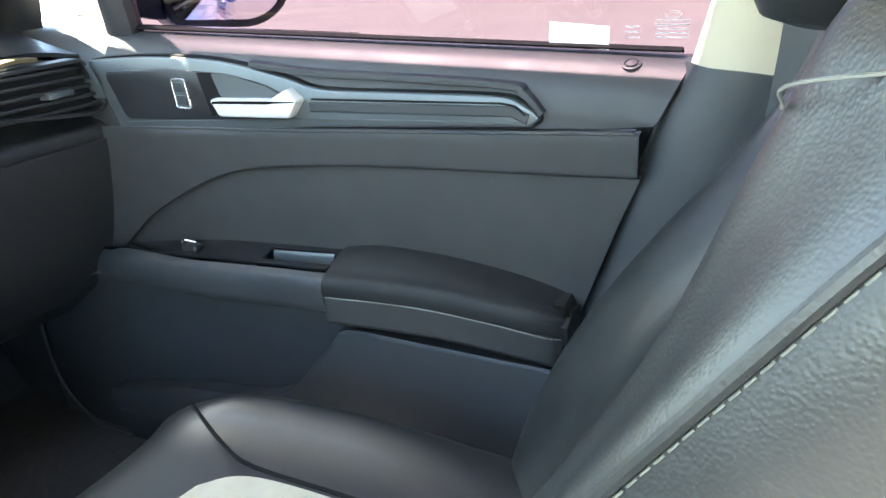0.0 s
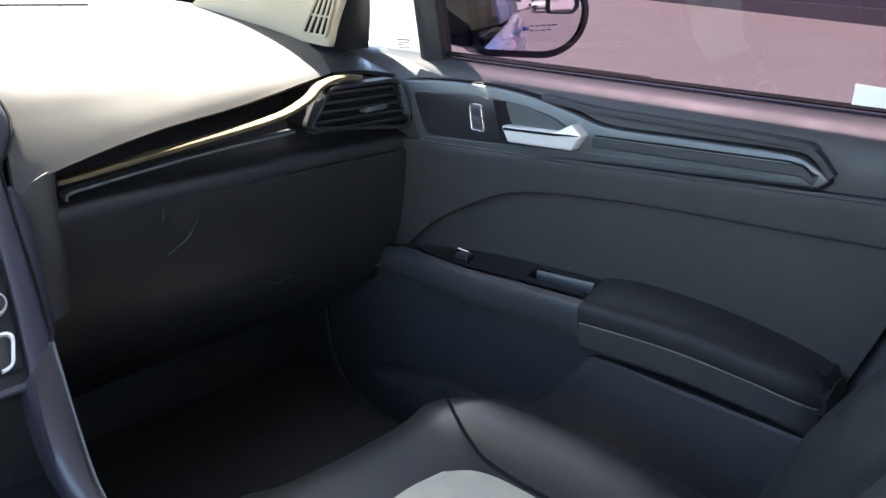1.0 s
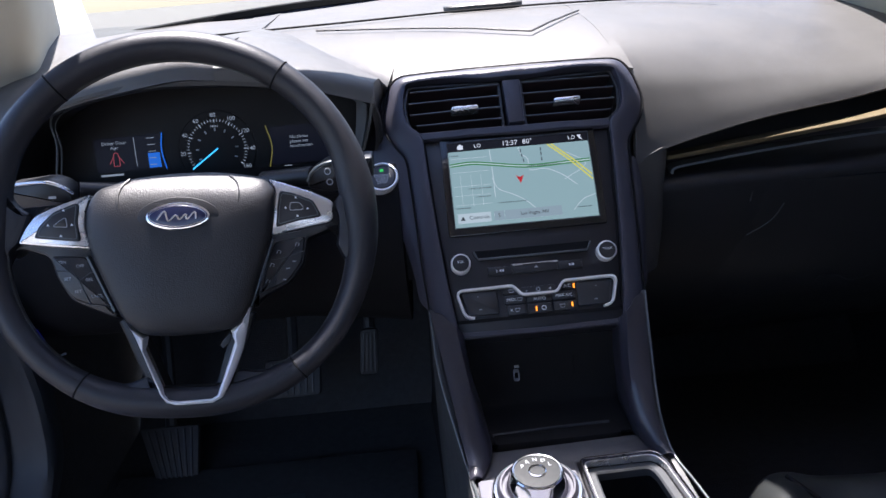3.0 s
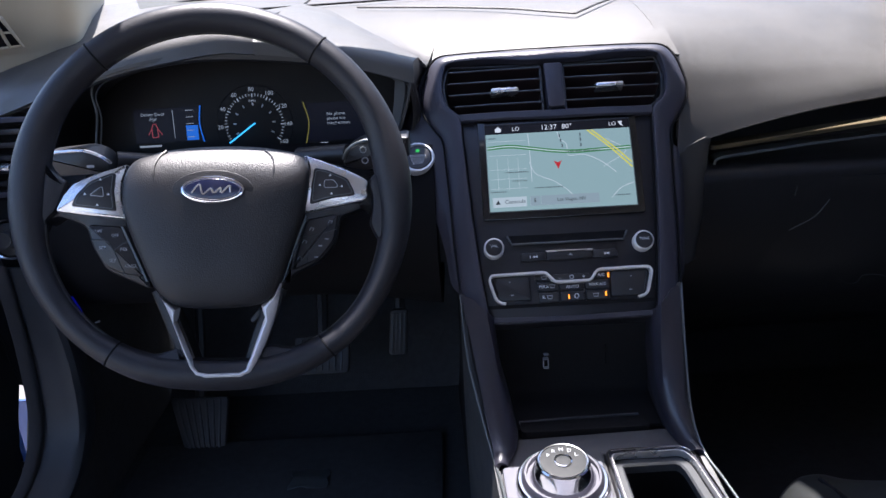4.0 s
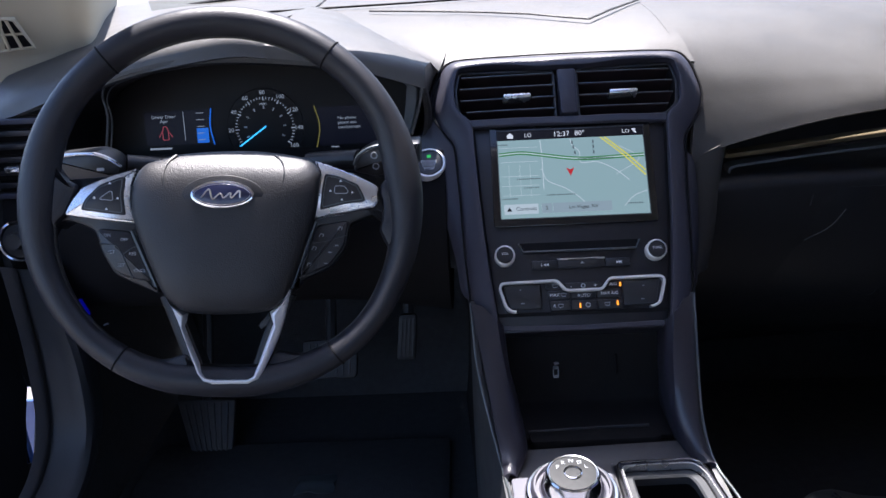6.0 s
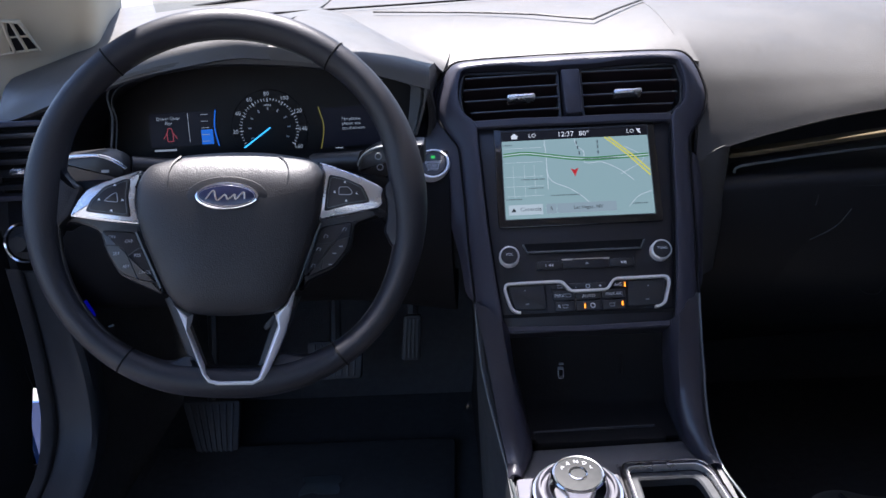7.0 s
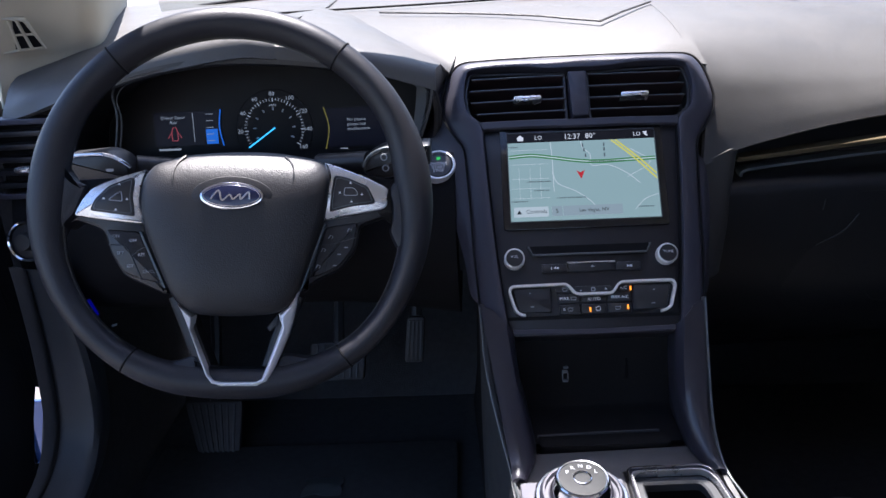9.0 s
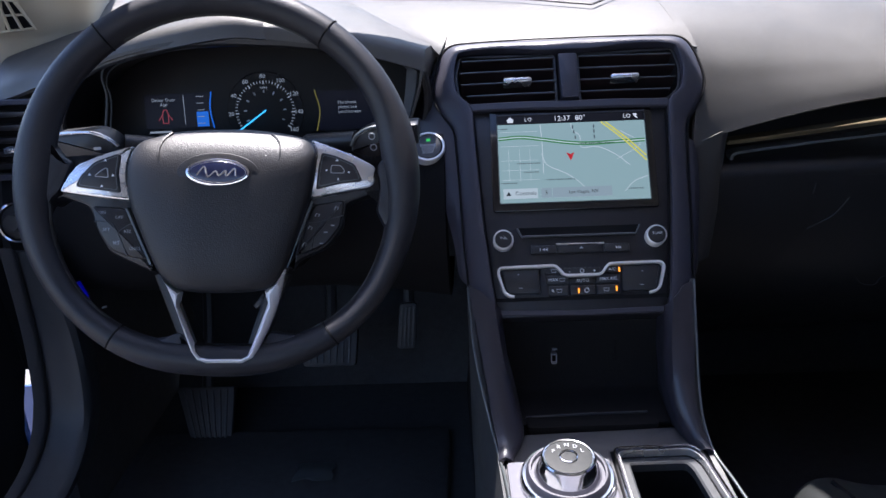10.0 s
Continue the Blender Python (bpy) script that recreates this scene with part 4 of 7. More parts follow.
road([(-86, 81), (-60, 82.5), (-35, 79), (-5, 74), (20, 72), (55, 73), (86, 74)], 1.5, G_ROADG, 0.0003)
road([(-86, 78), (-60, 79.5), (-35, 76), (-5, 71), (20, 69), (55, 70), (86, 71)], 1.5, G_ROADG, 0.0003)
road([(-86, 79.5), (-60, 81), (-35, 77.5), (-5, 72.5), (20, 70.5), (55, 71.5), (86, 72.5)], 1.6, G_ROADW)
road([(36, 97), (60, 75), (86, 47)], 1.7, G_ROADY, 0.0004)
road([(41, 97), (65, 75), (86, 53)], 1.7, G_ROADY, 0.0004)
road([(-36, 97), (-35, 75), (-35, 35)], 1.0, G_ROADW)
road([(-36, 60), (-30, 45), (-10, 35), (5, 24), (14, 14)], 0.9, G_ROADW)
road([(0, 97), (2, 88), (10, 80), (11, 66), (30, 66), (50, 56), (66, 42)], 0.9, G_ROADW)
road([(58, 10), (70, 22), (86, 28)], 0.9, G_ROADW)
road([(58, 85), (80, 68), (52, 50)], 0.7, G_ROADW)
for y in (88, 70, 52, 40, 28):
    road([(-84, y), (-60, y), (-40, y)], 0.4, G_ROADW)
for x in (-75, -62, -50):
    road([(x, 66), (x, 45), (x, 26)], 0.4, G_ROADW)
for x0, x1, y in ((-66, -38, 48), (-58, -40, 37), (-32, 2, 27), (-85, -66, 24), (-86, -74, 92), (8, 50, 70.5), (62, 80, 13)):
    n = int((x1 - x0) / 2.3)
    for i in range(max(1, n)):
        xa = x0 + (x1 - x0) * i / n
        part("street_label", prism(B(), FACE, mm(rect(xa, y - 0.7, xa + (1.7 if i % 4 else 1.1), y + 0.7)), -0.0042, -0.0037), G_LAB, scr)
for x in (2, 27):
    for y in (92, 86, 79):
        part("street_label", prism(B(), FACE, mm(rect(x - 0.9 + (0 if x > 9 else (92 - y) * 0.2), y - 2.4, x + 0.9 + (0 if x > 9 else (92 - y) * 0.2), y + 1.6)), -0.0042, -0.0037), G_LAB, scr)
part("position_arrow", prism(B(), FACE, mm([(-7, 60), (-2.8, 57.5), (2.5, 60), (-2.3, 49.5)]), -0.0042, -0.0035), G_ARROW, scr)
part("button", prism(B(), FACE, mm(rect(-83, 5, -43, 17)), -0.0042, -0.0036), G_UIL, scr)
part("button", prism(B(), FACE, mm(rect(-39, 5, -27, 17)), -0.0042, -0.0036), G_UI, scr)
part("button", prism(B(), FACE, mm(rect(-26, 5, 43, 17)), -0.0042, -0.0036), G_UI, scr)
lettering("caption", "Controls", FACE, -57 * MM, 11 * MM, 6.8 * MM, -0.0034, G_DK, scr)
part("arrow_up", prism(B(), FACE, mm([(-80, 8.5), (-74, 8.5), (-77, 13.5)]), -0.0037, -0.0033), G_DK, scr)
lettering("caption", "S", FACE, -33 * MM, 11 * MM, 7 * MM, -0.0034, G_DK, scr)
lettering("caption", "Las Vegas, NV", FACE, 10 * MM, 11 * MM, 6 * MM, -0.0034, G_DK, scr)
lettering("caption", "12:37", FACE, -10 * MM, 103 * MM, 9 * MM, -0.0037, G_WH, scr)
lettering("caption", "80\u00b0", FACE, 12 * MM, 103 * MM, 9 * MM, -0.0037, G_WH, scr)
lettering("caption", "LO", FACE, -50 * MM, 103 * MM, 7 * MM, -0.0037, G_WH, scr)
lettering("caption", "LO", FACE, 67 * MM, 103 * MM, 7 * MM, -0.0037, G_WH, scr)
part("home_icon", prism(B(), FACE, mm([(-75, 100), (-68, 100), (-68, 103), (-67, 103), (-71.5, 107), (-76, 103), (-75, 103)]), -0.0042, -0.0037), G_WH, scr)
part("seat_icon", prism(B(), FACE, mm([(74, 106), (79, 106), (78, 103), (80, 100), (77, 101), (75, 104)]), -0.0042, -0.0037), G_WH, scr)

# radio row and climate panel
for sgn in (-1, 1):
    kn = part("knob", lathe(B(), FACE, [(0.0118, -0.008), (0.0118, 0.0030), (0.0116, 0.0042), (0.0112, 0.0048), (0.0101, 0.0052), (0.0098, 0.003), (0.0010, 0.003)], 32, (sgn * 0.0868 + 0.001, -0.0455)), M_WHITE, stack, "black knob with a chrome ring")
    part("knob_cap", lathe(B(), FACE, [(0.0097, 0.002), (0.0096, 0.0056), (0.0090, 0.0062), (0.0005, 0.0064)], 28, (sgn * 0.0868 + 0.001, -0.0455)), M_BLACK, kn)
    lettering("knob_label", "VOL" if sgn < 0 else "TUNE", FACE, sgn * 0.0868 + 0.001, -0.0445, 0.0044, 0.0068, M_INK, kn)
cd = part("disc_slot", prism(B(), FACE, mm([(-69, -30), (72, -30), (67, -42), (-63, -42)]), -0.0085, -0.0065), M_DARK, stack)
part("slot_lip", ribbon(B(), FACE, mm([(-69, -31), (-64, -41), (66, -41), (71, -31)]), 0.0018, -0.008, -0.002), M_BEZEL, cd)
for x0, x1, tx in ((-55, -25, "I\u25c0\u25c0"), (-25, 29, ""), (29, 58, "\u25b6\u25b6I")):
    b = part("button", prism(B(), FACE, mm(rect(x0 + 0.4, -61.5, x1 - 0.4, -52)), -0.010, -0.004, 0.001), M_BLACK, stack)
    if tx:
        xm = (x0 + x1) / 2
        for k in (0, 1):
            sg = 1 if xm < 0 else -1
            part("symbol", prism(B(), FACE, mm([(xm + k * 3 + sg * 1.4, -58.6), (xm + k * 3 + sg * 1.4, -55.4), (xm + k * 3 - sg * 1.4, -57)]), -0.004, -0.0036), M_INK, b)
        part("symbol", prism(B(), FACE, mm(rect(xm - sg * 4 - 0.4, -58.6, xm - sg * 4 + 0.4, -55.4)), -0.004, -0.0036), M_INK, b)
    else:
        part("symbol", prism(B(), FACE, mm([(0.5, -57), (5.5, -57), (3, -54.5)]), -0.004, -0.0036), M_INKDIM, b)
# highlight along the button's top edge, drawn as a silver strip
part("button_highlight", ribbon(B(), FACE, mm([(-26, -51.3), (29, -51.3)]), 0.0014, -0.008, -0.0025), M_SILVER, stack)
chrome = mm([(-43, -111.5), (-80, -111), (-87, -106), (-93.5, -83), (-91, -77.5), (-28, -76.5), (-18, -88.5), (23, -88.5), (32, -76.2), (91, -75.5), (94.5, -81), (87, -106), (80, -110), (46, -111.5)])
part("climate_frame", ribbon(B(), FACE, rounded(chrome, 0.004, 3)[4:-4], 0.0028, -0.008, 0.0005), M_WHITE, stack, "bright satin line round the climate buttons")
keys = [(-41, -86, -20, -78.5), (-39, -98, -14, -87.5), (-37, -111, -14, -99.5), (-13, -98, 16, -90.5), (-13, -111, 16, -99.5), (-19, -87, 23, -78.5), (17, -98, 44, -87.5), (17, -111, 44, -99.5), (30, -86, 46, -78.5)]
for x0, y0, x1, y1 in keys:
    part("button", prism(B(), FACE, rounded(mm(rect(x0 + 0.5, y0 + 0.5, x1 - 0.5, y1 - 0.5)), 0.001, 2), -0.010, -0.0045, 0.0008), M_BLACK, stack)
for sgn in (-1, 1):
    b = part("rocker_button", prism(B(), FACE, rounded(mm([(sgn * 47, -79), (sgn * 89, -79), (sgn * 83, -107), (sgn * 46, -108)]), 0.003), -0.010, -0.004, 0.0012), M_BLACK, stack)
    part("symbol", prism(B(), FACE, mm(rect(sgn * 68 - 2, -101.5, sgn * 68 + 2, -100.7)), -0.004, -0.0036), M_INKDIM, b)
    part("symbol", prism(B(), FACE, mm(rect(sgn * 70 - 0.8, -86, sgn * 70 + 0.8, -85)), -0.004, -0.0036), M_INKDIM, b)
for tx, x, y, sz in (("MAX", -31, -93, 5.2), ("AUTO", 2, -94.5, 5.4), ("MAX A/C", 31, -93, 4.8), ("A/C", 36, -82.5, 5.2), ("R", -32, -105.5, 5), ("-", -12, -83.5, 7), ("+", 16, -83.5, 7)):
    lettering("button_label", tx, FACE, x * MM, y * MM, sz * MM, -0.0040, M_INK, stack)
for x, y in ((-30, -82.5), (-21, -93), (-25, -105.5), (28, -105.5)):
    part("button_symbol", ribbon(B(), FACE, mm([(x - 3.2, y + 1.8), (x + 3.2, y + 1.8), (x + 2.2, y - 1.6), (x - 2.2, y - 1.6)]), 0.0007, -0.0046, -0.0040, True), M_INKDIM, stack)
part("fan_symbol", ribbon(B(), FACE, mm(circle(2, -83, 2.2, 10)), 0.0010, -0.0046, -0.0040, True), M_INKDIM, stack)
part("power_symbol", ribbon(B(), FACE, mm(circle(6, -105.5, 2.5, 14)), 0.0007, -0.0046, -0.0040, True), M_INK, stack)
G_AMBER = glow("amber_light", (1.0, 0.28, 0.02), 2.2)
for x, y in ((44, -83), (-3, -106), (39.5, -104.5)):
    part("indicator_light", prism(B(), FACE, mm(rect(x - 0.8, y - 2.6, x + 0.8, y + 2.6)), -0.0046, -0.0036), G_AMBER, stack, "lit amber indicator")
part("lower_edge", ribbon(B(), FACE, mm([(-97, -129), (0, -131), (97, -129)]), 0.006, -0.03, -0.004), M_STACK, stack)

# start button
M_ST = FACE @ Matrix.Translation((-0.1705, 0.0765, -0.017)) @ Matrix.Rotation(radians(-10), 4, "X") @ Matrix.Scale(1.06, 4)
sb = thing("start_button", tuple(M_ST.translation), "round engine start button with a chrome ring", "button")
part("ring", lathe(B(), M_ST, [(0.0195, -0.026), (0.0195, 0.004), (0.0185, 0.0055), (0.0165, 0.0055), (0.0158, 0.002), (0.001, 0.002)], 36), M_WHITE, sb, "chrome ring")
part("cap", lathe(B(), M_ST, [(0.0155, 0.0), (0.0155, 0.004), (0.0145, 0.0048), (0.0005, 0.0044)], 32), M_BLACK, sb)
for i, tx in enumerate(("ENGINE", "START", "STOP")):
    lettering("label", tx, M_ST, 0, 0.001 - i * 0.0045, 0.0052, 0.0052, M_INK, sb)
part("indicator_light", prism(B(), M_ST, mm(rect(-2.2, 6.5, 2.2, 10)), 0.004, 0.0052), glow("green_light", (0.05, 0.6, 0.12), 0.8), sb)

# ---- steering wheel ----
wheel = thing("steering_wheel", (-0.36, 0.56, 0.86), "black leather steering wheel with silver spokes and oval blue emblem", "steering wheel")


def rim_at(a):
    """Middle radius and half thickness of the rim at an angle: thumb grips at the spokes, slimmer below, a flatter foot."""
    deg = (math.degrees(a) + 180) % 360 - 180
    near = lambda c, w: math.exp(-(((deg - c + 180) % 360 - 180) / w) ** 2)
    rr = 0.0150 + 0.0030 * (near(8, 16) + near(176, 16)) - 0.0026 * (near(-42, 24) + near(-136, 24)) + 0.0010 * near(-92, 20)
    out = 0.1903 + 0.0022 * (near(-46, 18)) - 0.0040 * near(-93, 16)
    return out - rr, rr


bm = B()
n, seg = 128, 20
rings = []
for i in range(n):
    a = 2 * math.pi * i / n
    mid, rr = rim_at(a)
    rings.append([put(bm, WHEEL, ((mid + rr * math.cos(b)) * math.cos(a), (mid + rr * math.cos(b)) * math.sin(a)), (rr * 0.5 + 0.0078) * math.sin(b)) for b in [2 * math.pi * j / seg for j in range(seg)]])
skin(bm, rings + rings[:1], True)
rim = part("rim", bm, M_LEATHER, wheel)
for ang in (129.3, 55.6, 236.8, 305.5):
    a = radians(ang)
    mid, rr = rim_at(a)
    pts = []
    for j in range(20):
        b = 2 * math.pi * j / 20
        rad = mid + (rr + 0.0002) * math.cos(b)
        pts.append(WHEEL @ Vector((rad * math.cos(a), rad * math.sin(a), (rr * 0.5 + 0.0080) * math.sin(b))))
    part("rim_seam", tube(B(), pts, 0.0009, 6, True), M_DARK, rim)
bm = B()
for k in range(80):
    a = radians(60 + k * 65 / 80)
    mid, rr = rim_at(a)
    p = np.array((math.cos(a), math.sin(a)))
    q = np.array((math.cos(a + 0.009), math.sin(a + 0.009)))
    tube(bm, [WHEEL @ Vector((*(p * (mid - rr * 0.99)), 0.004)), WHEEL @ Vector((*(q * (mid - rr * 1.05)), -0.001))], 0.00050, 4)
for a0, a1 in ((-58, -6), (186, 232)):
    for k in range(60):
        a = radians(a0 + k * (a1 - a0) / 60)
        mid, rr = rim_at(a)
        p = np.array((math.cos(a), math.sin(a)))
        q = np.array((math.cos(a + 0.008), math.sin(a + 0.008)))
        tube(bm, [WHEEL @ Vector((*(p * (mid - rr * 0.98)), 0.006)), WHEEL @ Vector((*(q * (mid - rr * 1.02)), 0.003))], 0.00035, 4)
tagged(part("rim_stitching", bm, M_THREAD, rim), kind="stuff")

hub = mm([(-73, 34), (-60.5, 40), (-45, 45), (-19, 48.5), (7, 49.8), (33, 49.4), (60, 46), (80.5, 41), (88.2, 32), (90, 21), (85.5, -14), (75.8, -43.4), (67.8, -67.4), (59.8, -87), (44.5, -103), (7.7, -106.8), (-28.3, -105), (-43.6, -98), (-55.5, -84.8), (-69, -53.2), (-80.2, -21.7), (-83.4, 2), (-80.6, 20.4)])
hub = [tuple(p) for p in spline(hub, 3, True)]
bm = B()
hub_d = lambda y, d: d - 0.0000085 * max(0.0, y * 1000 - 6) ** 2
rings = [[put(bm, WHEEL, (0.003 + (x - 0.003) * k, -0.03 + (y + 0.03) * k), hub_d(-0.03 + (y + 0.03) * k, d)) for x, y in hub]
         for k, d in ((1.0, -0.03), (1.0, 0.016), (0.985, 0.0215), (0.955, 0.0250), (0.90, 0.0275), (0.80, 0.0300), (0.70, 0.0316), (0.58, 0.0328), (0.42, 0.0338), (0.25, 0.0342))]
skin(bm, rings, True)
bm.faces.new(rings[-1])
hb = part("airbag_cover", bm, M_HUB, wheel, sharp=60)
for sgn in (-1, 1):
    pts = spline([(3 + sgn * 46, 43), (3 + sgn * 52.5, 35), (3 + sgn * 55, 24), (3 + sgn * 53.3, 9), (3 + sgn * 49.5, -9)], 4)
    part("crease", tube(B(), [WHEEL @ Vector((x * MM, y * MM, hub_d(y * MM, 0.0300 - 0.00022 * max(0, y - 20)) + 0.0004)) for x, y in pts], 0.0016, 6), M_HUB, hb)
oval = lambda rx, ry: [(2.7 + rx * math.cos(t * math.pi / 20), 4.0 + ry * math.sin(t * math.pi / 20)) for t in range(40)]
part("emblem_dish", prism(B(), WHEEL, mm(oval(37, 18.5)), 0.016, 0.0336, 0.0015), M_HUB, hb)
M_EMB = material("emblem_blue", (0.006, 0.010, 0.05), 0.35, vary=0.05, coat=0.6)
e1 = part("emblem", prism(B(), WHEEL, mm(oval(28.8, 13.0)), 0.022, 0.0362, 0.0015), M_CHROME, wheel, "oval emblem, dark blue with a bright rim")
part("emblem_field", prism(B(), WHEEL, inset(mm(oval(28.8, 13.0)), 0.0022), 0.03, 0.0369, 0.0006), M_EMB, e1)
part("emblem_line", ribbon(B(), WHEEL, inset(mm(oval(28.8, 13.0)), 0.0034), 0.0005, 0.0362, 0.0372, True), M_CHROME, e1)
part("emblem_stroke", ribbon(B(), WHEEL, mm(spline([(-16, 1), (-9, 9), (-6, 0), (1, 5), (4, 1), (10, 5.5), (11, 1), (18, 7.5), (19, 1)], 5)), 0.0017, 0.0362, 0.0373), M_CHROME, e1)
lettering("airbag_label", "AIRBAG", WHEEL, 0.002, -0.055, 0.0075, 0.0335, M_BLACK, hb)
SIDES = {
    -1: dict(spoke=[(-160, 26), (-146, 20), (-130, 14), (-78, 32), (-62, -88), (-88, -76), (-104, -68), (-116, -47), (-122, -26), (-148, -16), (-162, -26)],
             trim=[(-146, -12.5), (-144.3, -7.8), (-138.8, 2.8), (-130.3, 13.4), (-115, 20.3), (-97.3, 26.6), (-80, 32), (-85.5, 16.2), (-86.6, 0.3), (-81.5, -20.5), (-115, -17)],
             pad=[(-131, -8), (-126.7, 2.5), (-114.2, 15.4), (-94.5, 23.2), (-90.3, 22.8), (-92.6, 5.3), (-90.2, -13.3)],
             button=[(-113.3, 2), (-106.2, 7.8), (-102.2, 9.9), (-101.2, 0.9)],
             marks=[(-118, 3.5), (-97, 3), (-104, 17), (-107, -7)],
             control=[(-119.5, -24.8), (-87.7, -27.1), (-67, -75.4), (-86.1, -72.5), (-101.5, -66), (-113.3, -47.2)],
             splits=[[(-116.5, -39.3), (-101.2, -40.9), (-95.1, -50), (-85.3, -72.5)], [(-95, -50), (-84, -42), (-80.5, -43.5)]],
             edge=[(-86.6, -27.2), (-64, -80)],
             root=[(-166, 46), (-157, 36), (-152, 27.5), (-145.7, 21.4), (-135.5, 16), (-146.5, -12.5), (-153, -18), (-160, -32), (-166, -44)]),
    1: dict(spoke=[(160, 30), (143, 16.5), (82, 40), (64, -88), (72, -76), (100, -63), (115, -44), (119, -20), (147, -10), (160, -30)],
            trim=[(84, 40.5), (102.4, 34.6), (124.1, 26.4), (143.1, 17.2), (146.9, 13.3), (144.6, 8.9), (146.3, -0.5), (142.4, -5.6), (113, -11.2), (83.3, -16.4), (87.2, 6), (89.4, 27.9)],
            pad=[(94.9, 27.5), (107.8, 24.9), (126.7, 16.8), (132.1, 5.8), (134.2, 0.3), (113.1, -2.4), (89.8, -8.4), (91.9, 11.2)],
            button=[(104.6, 14.9), (113.2, 14.9), (117, 10), (115.9, 7.9), (104, 7.8)],
            marks=[(100, 10.5), (121, 9), (110, 20), (111, 2)],
            control=[(85.6, -22.6), (117.2, -17.1), (112.7, -43), (99, -60.5), (70.3, -72.9)],
            splits=[[(77.5, -38.5), (91, -38.5), (116, -32)], [(97.5, -36.4), (88.8, -48.4), (85.5, -64.8)]],
            edge=[(86, -19), (62.5, -83)],
            root=[(167, 52), (160, 34), (154.4, 23.7), (148, 17), (147.5, 8), (150.4, 1.4), (150.3, -15.3), (147.2, -26), (153, -39), (164, -54)]),
}
for sgn, o in SIDES.items():
    sp = part("spoke", prism(B(), WHEEL, rounded(mm(o["spoke"]), 0.006), -0.035, -0.002, 0.004), M_BLACK, wheel)
    part("spoke_trim", prism(B(), WHEEL, rounded(mm(o["trim"]), 0.003), -0.010, 0.0085, 0.0025), M_SILVER, sp, "satin silver spoke trim")
    bp = part("button_pad", prism(B(), WHEEL, rounded(mm(o["pad"]), 0.003), 0.002, 0.0115, 0.0012), M_BLACK, sp)
    part("pad_line", ribbon(B(), WHEEL, rounded(inset(mm(o["pad"]), 0.0022), 0.003), 0.0006, 0.010, 0.0118, True), M_BEZEL, bp)
    part("button", prism(B(), WHEEL, rounded(mm(o["button"]), 0.0015), 0.009, 0.0134, 0.0008), M_BLACK, bp)
    part("button_rim", ribbon(B(), WHEEL, rounded(mm(o["button"]), 0.0015), 0.0008, 0.010, 0.0130, True), M_INKDIM, bp)
    for dx, dy in o["marks"]:
        part("symbol", prism(B(), WHEEL, mm([(dx - 1.3, dy - 0.9), (dx + 1.3, dy - 0.9), (dx, dy + 1.2)]), 0.010, 0.0121), M_INK, bp)
    pd = part("control_pad", prism(B(), WHEEL, rounded(mm(o["control"]), 0.005), -0.02, 0.003, 0.003), M_BLACK, sp)
    for line in o["splits"]:
        part("pad_split", ribbon(B(), WHEEL, spline(mm(line), 4), 0.0012, 0.001, 0.0036), M_HARD, pd)
    part("pad_edge", ribbon(B(), WHEEL, mm(o["edge"]), 0.0022, -0.01, 0.0055), M_BEZEL, pd)
    if sgn < 0:
        for tx, x, y in (("ON", -109, -31.3), ("OFF", -93.5, -35.6), ("SET", -105, -47.3), ("RES", -85.8, -49), ("SET", -96, -59.6), ("CNCL", -79, -65)):
            lettering("label", tx, WHEEL, x * MM, y * MM, 0.0042, 0.0034, M_INKDIM, pd)
    else:
        for x, y in ((91, -32), (109, -25.4), (84, -44.5), (79, -60.4)):
            part("symbol", ribbon(B(), WHEEL, mm([(x - 2.2, y - 1.5), (x - 0.5, y + 1.8), (x + 2.2, y + 0.6), (x + 1, y - 1.6)]), 0.0008, 0.002, 0.0034), M_INKDIM, pd)
        for x, y in ((105.6, -41.9), (99, -48.5), (95, -59.4)):
            part("symbol", prism(B(), WHEEL, mm(rect(x - 1.8, y - 0.5, x + 1.8, y + 0.5)), 0.002, 0.0034), M_INKDIM, pd)
    part("rim_root", prism(B(), WHEEL, rounded(mm(o["root"]), 0.004), -0.014, 0.0070, 0.005), M_LEATHER, wheel)
v_out = [(-53.8, -85), (-48.6, -96.9), (-42.3, -112.2), (-38.6, -121.7), (-30.8, -143.8), (-24.5, -161.2), (-19.2, -169.7), (-10.2, -173), (23.2, -173.3), (33.6, -168.3), (37.3, -159.9), (44.3, -144.2), (52.2, -124.8), (55.7, -112.6), (58.8, -99.3), (61.6, -84.2)]
v_in = [(-52.8, -85.3), (-47.2, -97.4), (-34.7, -106), (-37.2, -118), (-28.7, -140.1), (-20.2, -161.3), (-15.3, -166.1), (-7.6, -167.3), (22.2, -167.5), (27.4, -165), (32.4, -153.5), (38.7, -136.2), (46, -116.2), (42.6, -105), (52.4, -98.2), (61, -85)]
part("lower_spoke", ribbon(B(), WHEEL, mm([(-54, -88), (-37, -132), (-25, -163), (-12, -171), (21, -171), (31, -163), (41, -132), (58, -88)]), 0.014, -0.03, 0.004), M_BLACK, wheel)
bm = B()
skin(bm, [[put(bm, WHEEL, np.array(p) * (1 - f) + np.array(q) * f, d) for p, q in zip(mm(v_out), mm(v_in))] for f, d in ((0.0, 0.0), (0.0, 0.0120), (0.10, 0.0140), (0.45, 0.0178), (0.62, 0.0186), (0.78, 0.0180), (1.0, 0.0125), (1.0, 0.0))], False)
part("lower_spoke_trim", bm, M_SATIN, wheel, "satin silver V-shaped trim", sharp=25)
